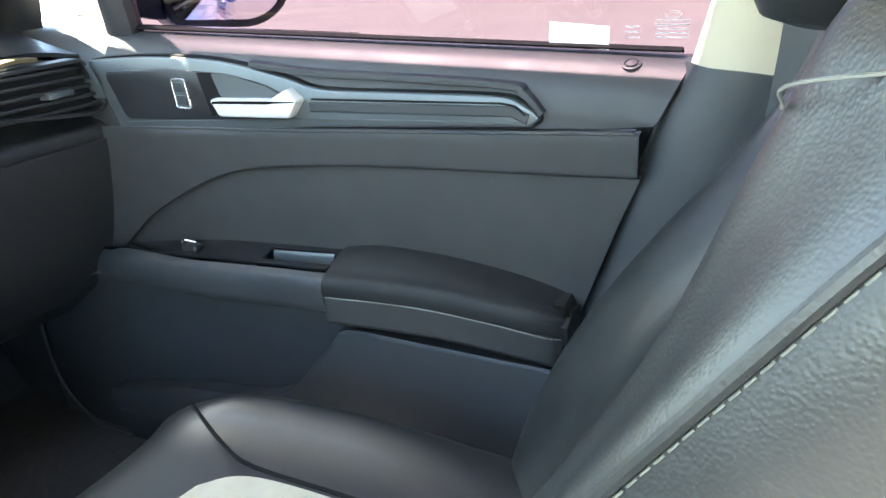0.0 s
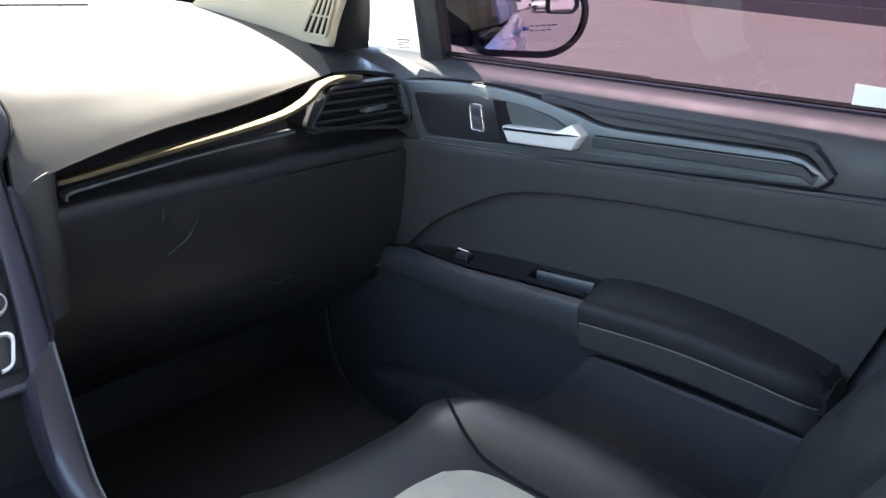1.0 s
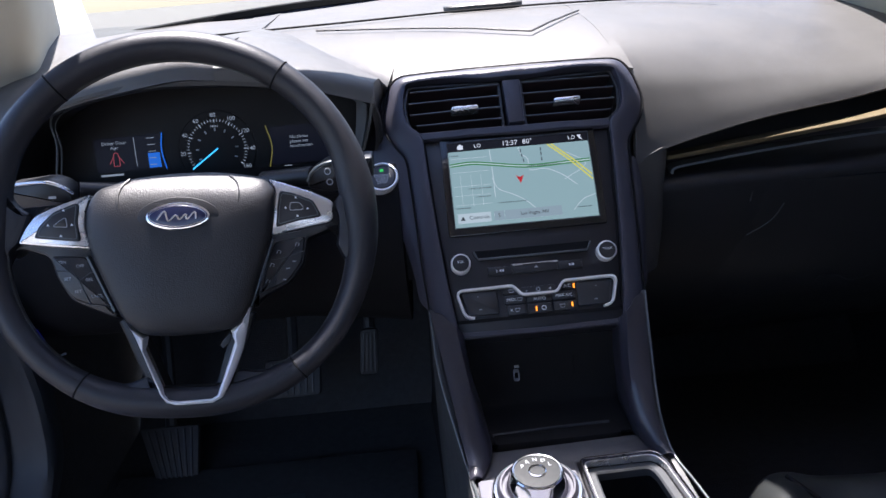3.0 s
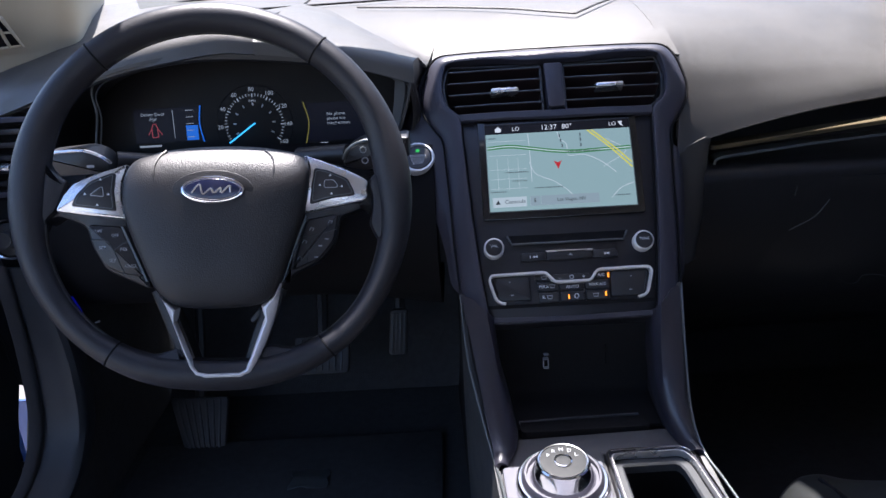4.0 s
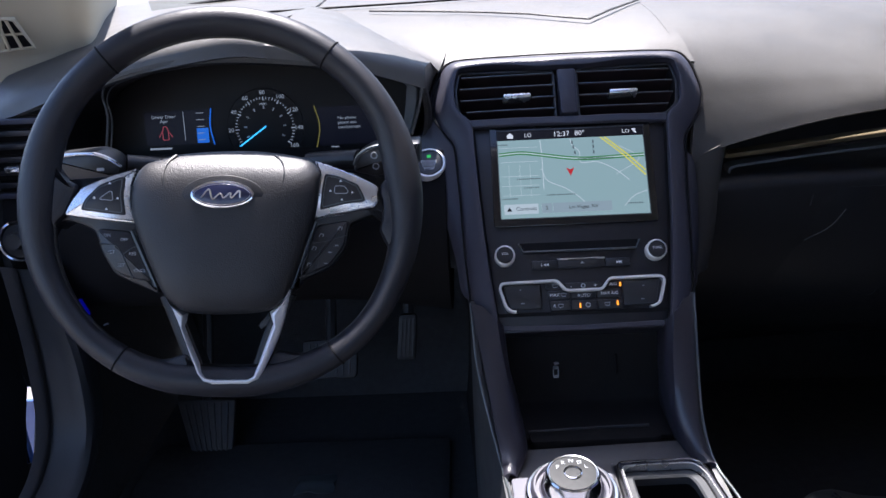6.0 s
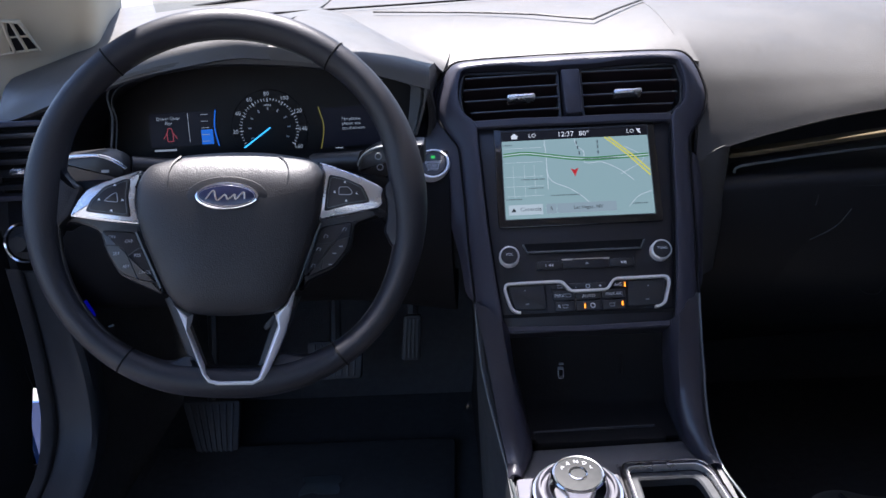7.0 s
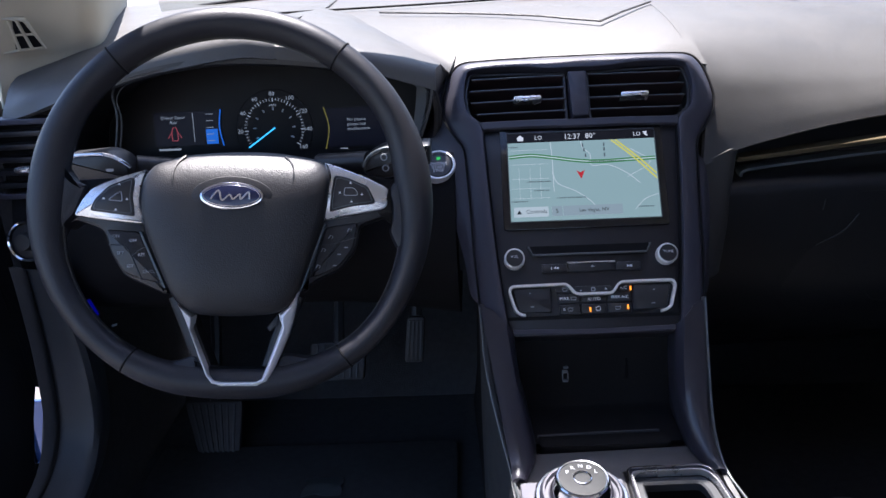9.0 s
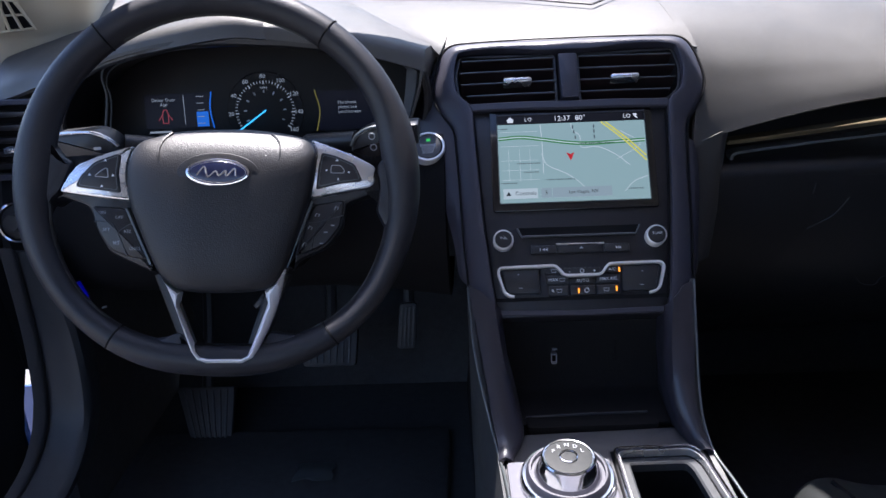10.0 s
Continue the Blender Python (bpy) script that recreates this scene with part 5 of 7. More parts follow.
part("spoke_clip", prism(B(), WHEEL, mm([(30, -119), (40, -106.5), (43, -114), (33, -122.5)]), -0.012, -0.003, 0.001), M_HARD, wheel)
web = [(-98, -152), (-86, -147.5), (-68.4, -150.5), (-53, -149.6), (-42.5, -145.5), (-34, -143), (-28.5, -160), (-23, -171), (-12, -175), (21.7, -175.2), (34, -170), (43.5, -146), (50, -143.5), (63.4, -146.5), (79.6, -146.4), (96, -151), (98, -158), (62, -176), (5, -181), (-55, -176), (-96, -158)]
part("lower_web", prism(B(), WHEEL, rounded(mm(web), 0.005), -0.012, 0.0065, 0.004), M_LEATHER, wheel)
# column and stalks
col = thing("steering_column", (-0.36, 0.68, 0.78), "black plastic steering column cover", "steering column")
bm = B()
rings = []
for d, w, h in ((0.03, 0.05, 0.045), (0.05, 0.062, 0.058), (0.12, 0.070, 0.064), (0.25, 0.075, 0.07)):
    c0 = WHEEL @ Vector((0.003, -0.01, -d))
    rings.append([bm.verts.new(c0 + WHEEL.to_3x3() @ Vector((w * math.copysign(abs(math.cos(t)) ** 0.7, math.cos(t)), h * math.copysign(abs(math.sin(t)) ** 0.7, math.sin(t)) - 0.01, 0))) for t in [2 * math.pi * j / 28 for j in range(28)]])
skin(bm, rings, True)
part("shroud", bm, M_DARK, col)
for sgn in (-1, 1):
    st = thing("column_stalk", (-0.36 + sgn * 0.08, 0.67, 0.86), "black column stalk with a bright ridge" if sgn < 0 else "black wiper stalk with printed symbols", "stalk", "column stalks")
    UP = Matrix(((1, 0, 0, 0), (0, 0, -1, 0.645), (0, 1, 0, 0), (0, 0, 0, 1)))
    if sgn < 0:
        o = rounded([(-0.556, 0.866), (-0.560, 0.893), (-0.513, 0.896), (-0.499, 0.890), (-0.490, 0.879), (-0.490, 0.864)], 0.006)
        root = [(-0.492, 0.65, 0.876), (-0.46, 0.665, 0.868), (-0.43, 0.68, 0.862)]
        ridge = [(-0.556, 0.625, 0.894), (-0.530, 0.623, 0.896), (-0.511, 0.623, 0.895), (-0.497, 0.625, 0.888), (-0.490, 0.63, 0.879)]
    else:
        o = rounded([(-0.246, 0.862), (-0.239, 0.880), (-0.222, 0.889), (-0.184, 0.890), (-0.174, 0.888), (-0.173, 0.872), (-0.219, 0.855)], 0.006)
        root = [(-0.24, 0.65, 0.870), (-0.27, 0.665, 0.866), (-0.30, 0.68, 0.862)]
        ridge = [(-0.243, 0.626, 0.870), (-0.237, 0.624, 0.881), (-0.221, 0.623, 0.889), (-0.186, 0.624, 0.891)]
    lv_ = part("lever", prism(B(), UP, o, -0.012, 0.020, 0.006), M_BLACK, st)
    part("root", tube(B(), root, 0.011, 10), M_BLACK, st)
    part("ridge", tube(B(), spline(ridge, 4), 0.0018, 8), M_SILVER if sgn < 0 else M_BEZEL, lv_)
    if sgn < 0:
        part("symbol", prism(B(), UP, rounded(rect(-0.514, 0.8765, -0.506, 0.8795), 0.001), 0.019, 0.0206), M_INKDIM, lv_)
    else:
        part("tip", prism(B(), UP, rounded(rect(-0.186, 0.870, -0.173, 0.891), 0.003), -0.010, 0.022, 0.003), M_BLACK, lv_)
        for x, z in ((-0.2215, 0.8795), (-0.2205, 0.868)):
            part("symbol", ribbon(B(), UP, [(x + 0.0032 * math.cos(t), z + 0.0032 * math.sin(t)) for t in [k * math.pi / 5 for k in range(10)]], 0.0011, 0.019, 0.0206, True), M_INKDIM, lv_)
        for k in range(2):
            part("symbol", prism(B(), UP, rect(-0.210, 0.870 + k * 0.009, -0.198, 0.872 + k * 0.009), 0.019, 0.0206), M_INKDIM, lv_)

# ---- lower dash on the driver's side, left vent, light switch ----
kp = lambda x, k: [(x, 0.82 + k, 0.845), (x, 0.79 + k, 0.80), (x, 0.775 + k, 0.74), (x, 0.79 + k, 0.68), (x, 0.85 + k, 0.63), (x, 1.0, 0.60)]
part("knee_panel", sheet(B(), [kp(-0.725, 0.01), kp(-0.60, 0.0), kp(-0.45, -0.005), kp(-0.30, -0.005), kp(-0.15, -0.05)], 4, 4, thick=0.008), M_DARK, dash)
M_LV = Matrix(((1, 0, 0, 0), (0, 0, -1, 0.79), (0, 1, 0, 0), (0, 0, 0, 1)))
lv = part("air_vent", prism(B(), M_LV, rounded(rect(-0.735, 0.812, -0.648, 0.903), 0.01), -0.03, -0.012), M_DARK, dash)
part("vent_rim", ribbon(B(), M_LV, rounded(rect(-0.738, 0.810, -0.645, 0.905), 0.01), 0.007, -0.02, 0.006, True), M_STACK, lv)
for i in range(5):
    z = 0.824 + i * 0.0165
    part("slat", prism(B(), M_LV, rect(-0.733, z - 0.004, -0.650, z + 0.003), -0.015, 0.002, 0.0015), M_BLACK, lv)
part("tab", prism(B(), M_LV, rounded(rect(-0.704, 0.842, -0.684, 0.8495), 0.002), -0.002, 0.014, 0.002), M_SILVER, lv)
ls = part("light_switch", lathe(B(), tilted((-0.698, 0.764, 0.757), 12), [(0.027, -0.02), (0.027, 0.004), (0.0255, 0.006), (0.0235, 0.005), (0.0225, 0.0), (0.001, 0.0)], 36), M_CHROME, dash, "chrome ringed light switch")
part("switch_cap", lathe(B(), tilted((-0.698, 0.764, 0.757), 12), [(0.0225, 0.0), (0.021, 0.004), (0.012, 0.005), (0.010, 0.018), (0.0005, 0.018)], 30), M_BLACK, ls)

# ---- centre console ----
con = thing("center_console", (0, 0.45, 0.26), "dark centre console with satin edges, open bin and a tray", "center console")


def con_side(sgn):
    S = lambda p: (sgn * p[0], p[1], p[2])
    # lit side trim running from the stack down to the console top
    if sgn < 0:
        rows = [[(0.127, 0.644, 0.697), (0.112, 0.640, 0.692), (0.098, 0.630, 0.675), (0.096, 0.66, 0.66)],
                [(0.115, 0.600, 0.640), (0.104, 0.600, 0.642), (0.093, 0.598, 0.630), (0.092, 0.64, 0.62)],
                [(0.107, 0.555, 0.590), (0.096, 0.560, 0.594), (0.084, 0.567, 0.588), (0.083, 0.61, 0.585)],
                [(0.101, 0.525, 0.566), (0.0915, 0.532, 0.570), (0.080, 0.545, 0.566), (0.079, 0.57, 0.560)],
                [(0.0975, 0.502, 0.561), (0.096, 0.505, 0.563), (0.094, 0.509, 0.562), (0.092, 0.515, 0.556)]]
        edge = [(0.128, 0.642, 0.699), (0.1235, 0.597, 0.643), (0.1115, 0.552, 0.594), (0.102, 0.515, 0.566), (0.0955, 0.462, 0.564), (0.090, 0.36, 0.564)]
    else:
        rows = [[(0.121, 0.648, 0.694), (0.109, 0.642, 0.690), (0.097, 0.630, 0.675), (0.096, 0.66, 0.66)],
                [(0.1135, 0.600, 0.640), (0.103, 0.600, 0.642), (0.0925, 0.598, 0.630), (0.092, 0.64, 0.62)],
                [(0.109, 0.555, 0.590), (0.101, 0.560, 0.594), (0.093, 0.567, 0.588), (0.092, 0.61, 0.585)],
                [(0.113, 0.525, 0.566), (0.107, 0.532, 0.570), (0.101, 0.545, 0.566), (0.098, 0.57, 0.560)],
                [(0.1145, 0.510, 0.561), (0.112, 0.514, 0.563), (0.110, 0.518, 0.562), (0.108, 0.525, 0.556)]]
        edge = [(0.1255, 0.646, 0.699), (0.119, 0.597, 0.643), (0.1145, 0.552, 0.594), (0.1175, 0.515, 0.566), (0.124, 0.462, 0.564), (0.134, 0.36, 0.564)]
    part("side_trim", sheet(B(), [[S(p) for p in r] for r in rows], 5, 3, thick=0.006), M_SIDE, con, "dark satin trim with bright edges")
    part("edge_line", tube(B(), spline([S(p) for p in edge], 6), 0.0014, 8), M_BEZEL, con)
    k0, k1, k3, k5 = edge[0][0] + 0.001, edge[1][0] + 0.001, edge[3][0] + 0.001, edge[5][0]
    # skirt down to the floor
    part("skirt", sheet(B(), [[S((k0, 0.645, 0.70)), S((k0, 0.66, 0.50)), S((0.125, 0.72, 0.26))], [S((k1, 0.598, 0.641)), S((k1, 0.60, 0.45)), S((0.135, 0.62, 0.26))],
                              [S((k3, 0.515, 0.563)), S((k3 + 0.015, 0.50, 0.45)), S((0.135, 0.50, 0.26))], [S((k5, 0.20, 0.563)), S((k5 + 0.006, 0.20, 0.45)), S((0.135, 0.20, 0.26))]], 4, 4, thick=0.006), M_HARD, con)
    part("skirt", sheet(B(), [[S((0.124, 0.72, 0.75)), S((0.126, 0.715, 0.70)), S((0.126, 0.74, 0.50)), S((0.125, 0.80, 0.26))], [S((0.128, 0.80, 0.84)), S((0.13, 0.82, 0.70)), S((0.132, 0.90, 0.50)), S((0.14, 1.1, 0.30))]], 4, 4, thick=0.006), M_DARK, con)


con_side(1)
con_side(-1)
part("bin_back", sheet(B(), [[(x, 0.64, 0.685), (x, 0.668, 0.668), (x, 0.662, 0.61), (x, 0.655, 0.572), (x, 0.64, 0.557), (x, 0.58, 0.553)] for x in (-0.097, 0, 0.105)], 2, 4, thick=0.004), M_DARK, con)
for sgn in (-1, 1):
    e = 0.002 if sgn > 0 else 0.0
    part("bin_wall", sheet(B(), [[(sgn * 0.096 + e, 0.64, 0.67), (sgn * 0.096 + e, 0.69, 0.66)], [(sgn * 0.094 + e, 0.57, 0.556), (sgn * 0.094 + e, 0.69, 0.55)]], 2, 2, thick=0.004), M_BLACK, con)
M_BIN = Matrix(((1, 0, 0, 0), (0, 0.0, -1, 0.651), (0, 1, 0.0, 0.0), (0, 0, 0, 1)))
usb = part("usb_port", ribbon(B(), M_BIN, rounded(rect(-0.0325, 0.594, -0.0265, 0.606), 0.0015), 0.0007, -0.006, 0.001, True), M_INKDIM, con, "small socket with a pale rim")
part("socket_symbol", prism(B(), M_BIN, [(-0.032, 0.6118), (-0.028, 0.6118), (-0.0260, 0.6123), (-0.028, 0.6128), (-0.032, 0.6124)], -0.004, 0.0008), M_INKDIM, usb)
part("bin_rib", tube(B(), [(0.042, 0.6585, 0.618), (0.042, 0.6545, 0.595)], 0.0015, 8), M_DARK, con)
part("bin_lip", ribbon(B(), flat(0.560), [(-0.068, 0.590), (0, 0.594), (0.069, 0.596)], 0.0022, -0.01, 0.0015), M_HARD, con)
part("mat_recess", prism(B(), flat(0.557), rounded([(-0.068, 0.590), (0.075, 0.594), (0.078, 0.572), (-0.067, 0.570)], 0.006), -0.01, 0.003, 0.001), M_DARK, con)
part("top_plate", prism(B(), flat(0.552), rounded([(-0.098, 0.56), (0.104, 0.57), (0.113, 0.527), (0.016, 0.527), (0.016, 0.2), (-0.090, 0.2), (-0.0955, 0.49), (-0.101, 0.516)], 0.004), -0.03, 0.006, 0.004), M_TRIM, con)
part("shifter_plate", prism(B(), flat(0.560), rounded([(-0.094, 0.504), (0.011, 0.508), (0.011, 0.22), (-0.088, 0.22)], 0.005), -0.01, 0.003, 0.002), M_PLATE, con, "satin grey plate round the gear dial")
tray = part("tray_rim", ribbon(B(), flat(0.560), rounded([(0.0175, 0.521), (0.099, 0.523), (0.1075, 0.506), (0.127, 0.30), (0.0175, 0.30)], 0.009), 0.0024, -0.006, 0.0062, True), M_CHROME, con, "bright silver tray rim")
part("inner_rim", ribbon(B(), flat(0.560), rounded([(0.0215, 0.5165), (0.0965, 0.5185), (0.1045, 0.5025), (0.124, 0.30), (0.0215, 0.30)], 0.008), 0.0018, -0.006, 0.0045, True), M_SILVER, tray)
part("rim_band", ribbon(B(), flat(0.560), rounded([(0.0195, 0.519), (0.098, 0.521), (0.106, 0.504), (0.1255, 0.30), (0.0195, 0.30)], 0.0085), 0.004, -0.006, 0.0030, True), M_STACK, tray)
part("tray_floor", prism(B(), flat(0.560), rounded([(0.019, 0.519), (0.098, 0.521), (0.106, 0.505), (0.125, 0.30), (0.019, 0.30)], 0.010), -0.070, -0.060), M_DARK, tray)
part("tray_step", ribbon(B(), flat(0.560), rounded([(0.026, 0.512), (0.093, 0.514), (0.100, 0.500), (0.118, 0.30), (0.026, 0.30)], 0.010), 0.013, -0.014, -0.004, True), M_HARD, tray)
part("tray_wall", ribbon(B(), flat(0.560), rounded([(0.021, 0.517), (0.096, 0.519), (0.104, 0.503), (0.123, 0.30), (0.021, 0.30)], 0.010), 0.003, -0.062, -0.003, True), M_DARK, tray)

# gear dial
gd = thing("gear_dial", (-0.036, 0.470, 0.563), "polished chrome rotary gear dial with printed letters", "gear dial")
GD = Matrix.Translation((-0.036, 0.470, 0.563)) @ Matrix.Rotation(radians(6), 4, "X")
part("base_ring", lathe(B(), GD, [(0.047, -0.004), (0.047, 0.006), (0.044, 0.010), (0.041, 0.010), (0.040, 0.006)], 56), M_CHROME, gd)
part("collar", lathe(B(), GD, [(0.041, 0.0), (0.041, 0.012), (0.038, 0.016), (0.036, 0.016), (0.0355, 0.012)], 56), M_STACK, gd)
part("knob", lathe(B(), GD, [(0.0345, 0.004), (0.0335, 0.010), (0.0300, 0.018), (0.0268, 0.0275), (0.0262, 0.0310), (0.0248, 0.0322), (0.0236, 0.0320), (0.0232, 0.0310), (0.0005, 0.0310)], 56), M_CHROME, gd)
top = part("top_face", lathe(B(), GD, [(0.0228, 0.029), (0.0228, 0.0317), (0.0005, 0.0320)], 40), M_DIAL, gd)
part("center_ring", lathe(B(), GD, [(0.0090, 0.031), (0.0090, 0.0330), (0.0080, 0.0333), (0.0075, 0.0330), (0.0074, 0.0312)], 32), M_CHROME, gd)
for k, ch in enumerate("PRNDL"):
    a = radians(150 - k * 30)
    lettering("letter", ch, GD, math.cos(a) * 0.0160, math.sin(a) * 0.0160, 0.0066, 0.0323, M_INKDIM, gd)

# ---- passenger door ----
door = thing("passenger_door", (0.73, 0.45, 0.25), "closed car door with dark grey panel, padded armrest and tinted window", "car door")
zt = lambda y: 0.906 - 0.031 * (0.755 - y)
zl = lambda y: 0.784 + 0.049 * (0.775 - y)
def edge_y(z):
    return 0.023 + (0.89 - z) * 0.373


ys = [1.05, 0.90, 0.80, 0.70, 0.55, 0.40, 0.25, 0.12, 0.0]
def at_rear(y, z):
    return max(y, edge_y(z))


rows = []
for y in ys:
    T, L = zt(y), zl(y)
    rows.append([(0.778, at_rear(y, T), T + 0.001), (0.760, at_rear(y, T), T), (0.738, at_rear(y, T), T - 0.008), (0.722, at_rear(y, T - 0.02), T - 0.026), (0.716, at_rear(y, T - 0.05), T - 0.05), (0.716, at_rear(y, L), L + 0.004)])
part("upper_panel", sheet(B(), rows, 3, 4, thick=0.004), M_SOFT, door, "smooth dark grey upper panel")
SEAM = [(1.05, 0.56), (0.92, 0.585), (0.84, 0.600), (0.806, 0.612), (0.770, 0.640), (0.720, 0.676), (0.623, 0.724), (0.540, 0.748), (0.382, 0.764), (0.20, 0.771), (0.060, 0.7765)]
rows = []
for y, z in spline(SEAM, 3):
    L = max(zl(y), z + 0.012)
    e = max(y, edge_y(L))
    rows.append([(0.717, e, L + 0.002), (0.707, e, L - 0.001), (0.706, y, L * 0.6 + z * 0.4), (0.706, y, z + 0.004), (0.7075, y, z + 0.0005), (0.712, y, z - 0.0015), (0.722, y, z - 0.001)])
part("middle_panel", sheet(B(), rows, 1, 3), M_VINYL, door, "dark grained door band")
rows = []
for y, z in spline(SEAM, 3):
    yb = max(y, edge_y(0.60))
    zb = min(0.585, z - 0.02)
    rows.append([(0.7195, y, z + 0.003), (0.7165, y, z - 0.004), (0.7145, (y * 3 + yb) / 4, z * 0.75 + zb * 0.25), (0.714, (y + yb) / 2, (z + zb) / 2), (0.717, yb, zb)])
part("insert", sheet(B(), rows, 1, 4), M_VINYL, door, "soft padded door insert")
# lower panel and pocket
rear_y = lambda z: edge_y(z) - 0.035
rows = []
for y, f in ((1.06, 0.26), (0.90, 0.26), (0.75, 0.26), (0.60, 0.26), (0.45, 0.26), (0.30, 0.26), (0.18, 0.26)):
    rows.append([(0.722, max(y, rear_y(0.59)), 0.59), (0.722, max(y, rear_y(0.50)), 0.50), (0.720, max(y, rear_y(0.40)), 0.40), (0.718, max(y, rear_y(0.30)), 0.30), (0.725, max(y, rear_y(0.22)), 0.22)])
part("lower_panel", sheet(B(), rows, 3, 4, thick=0.004), M_HARD, door)
pk = [(0.88, 0.362), (0.80, 0.382), (0.74, 0.397), (0.679, 0.408), (0.60, 0.418), (0.555, 0.428), (0.51, 0.450), (0.480, 0.478), (0.457, 0.507), (0.430, 0.535), (0.405, 0.559), (0.30, 0.561), (0.112, 0.561)]
up = spline(pk, 3)
rows = []
for y, z in up:
    rows.append([(0.719, y, z - 0.004), (0.690, y, z + 0.001), (0.682, y, z - 0.002), (0.681, max(y, rear_y(z - 0.05)), z - 0.03), (0.688, max(y, rear_y(0.33)), 0.32), (0.705, max(y, rear_y(0.27)), 0.25)])
part("pocket", sheet(B(), rows, 1, 3), M_HARD, door, "hard dark plastic door pocket")
part("front_edge", tube(B(), spline([(0.703, 1.020, 0.56), (0.700, 1.040, 0.49), (0.700, 1.045, 0.40), (0.700, 1.022, 0.315), (0.700, 0.955, 0.266), (0.700, 0.88, 0.262)], 6), 0.003, 8), M_HARD, door)
# armrest and switch panel
rows = []
arm = [(0.414, 0.650, 0.641), (0.408, 0.652, 0.642), (0.36, 0.659, 0.645), (0.274, 0.658, 0.648), (0.20, 0.650, 0.645), (0.150, 0.640, 0.639), (0.128, 0.632, 0.633), (0.122, 0.624, 0.624)]
for y, zd, ze in arm:
    k = 0.662 + max(0, 0.16 - y) * 0.5
    rows.append([(0.722, y, zd + 0.008), (0.700, y, zd + 0.005), (0.682, y, (zd + ze) / 2 + 0.004), (k + 0.008, y, ze + 0.003), (k - 0.002, y, ze - 0.001), (k - 0.007, y, ze - 0.009), (k - 0.007, y, ze - 0.020), (k - 0.004, y, ze - 0.026)])
ar = part("armrest", sheet(B(), rows, 4, 4, thick=0.003), M_ARM, door, "padded black armrest with a stitched seam")
bm = B()
prism(bm, Matrix.Translation((0, 0.122, 0)) @ Matrix(((1, 0, 0, 0), (0, 0, 1, 0), (0, 1, 0, 0), (0, 0, 0, 1))), [(0.722, 0.63), (0.69, 0.632), (0.672, 0.622), (0.676, 0.60), (0.722, 0.598)], -0.004, 0.004)
part("armrest_end", bm, M_ARM, ar)
rows = []
for y, zd, ze in [(0.95, 0.575, 0.575), (0.85, 0.60, 0.600), (0.80, 0.608, 0.612), (0.741, 0.620, 0.625), (0.626, 0.637, 0.627), (0.522, 0.645, 0.634), (0.412, 0.650, 0.640)]:
    k = 0.655 + max(0, (y - 0.72)) * 0.26
    rows.append([(0.722, y, zd - 0.03), (0.700, y, zd - 0.03), (k + 0.016, y, ze - 0.026), (k + 0.012, y, ze + 0.001), (k + 0.006, y, ze + 0.001), (k, y, ze - 0.004), (k - 0.002, y, ze - 0.020), (k + 0.006, y, ze - 0.045), (k + 0.03, y, ze - 0.055), (0.722, y, ze - 0.057)])
part("grip_panel", sheet(B(), rows, 4, 3, thick=0.003), M_HARD, door)
rows = []
for y, zd, ze in [(0.412, 0.6, 0.616), (0.274, 0.6, 0.623), (0.150, 0.6, 0.615), (0.126, 0.6, 0.606)]:
    k = 0.662 + max(0, 0.16 - y) * 0.5
    rows.append([(k - 0.003, y, ze), (k - 0.002, y, ze - 0.015), (k + 0.004, y, ze - 0.036), (0.722, y, ze - 0.040)])
part("armrest_base", sheet(B(), rows, 4, 3, thick=0.003), M_VINYL, ar)
part("armrest_seam", tube(B(), spline([(0.6565, 0.412, 0.6155), (0.6565, 0.34, 0.6205), (0.6565, 0.274, 0.623), (0.6575, 0.20, 0.620), (0.660, 0.152, 0.6145), (0.672, 0.126, 0.608), (0.70, 0.122, 0.606)], 5), 0.0009, 6), M_THREAD, ar)
def plate(ya, yb, fa, fb):
    """A strip of the switch plate between two lengths and two shares of its width."""
    line = spline([(0.85, 0.601, 0.604), (0.80, 0.609, 0.613), (0.741, 0.620, 0.626), (0.626, 0.637, 0.6305), (0.522, 0.645, 0.637), (0.414, 0.651, 0.643)], 8)
    use = [p for p in line if yb <= p[0] <= ya]
    rows = []
    for y, zd, ze in use:
        xa, xb = 0.716, 0.668 + max(0, y - 0.72) * 0.2
        rows.append([(xa + (xb - xa) * f, y, zd + 0.003 + (ze + 0.001 - zd) * f) for f in (fa, (fa + fb) / 2, fb)])
    part("switch_plate", sheet(B(), rows, 1, 2, thick=0.003), M_PIANO, door)


plate(0.86, 0.520, 0.0, 1.0)
plate(0.535, 0.41, 0.0, 0.26)
plate(0.535, 0.41, 0.80, 1.0)
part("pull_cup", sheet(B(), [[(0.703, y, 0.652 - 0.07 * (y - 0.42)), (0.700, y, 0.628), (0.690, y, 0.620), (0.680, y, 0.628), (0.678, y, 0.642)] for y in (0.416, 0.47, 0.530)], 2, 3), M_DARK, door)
# far wall of the pull cup; its lit look is put into the pale colour
part("pull_lit_wall", sheet(B(), [[(0.704, y, 0.651 - 0.075 * (y - 0.42)), (0.7005, y, 0.650 - 0.075 * (y - 0.42)), (0.6985, y, 0.6385 - 0.075 * (y - 0.42)), (0.699, y, 0.632 - 0.075 * (y - 0.42))] for y in (0.424, 0.47, 0.518)], 2, 3), M_BEZEL, door, "far wall of the door pull, toned pale as if lit")
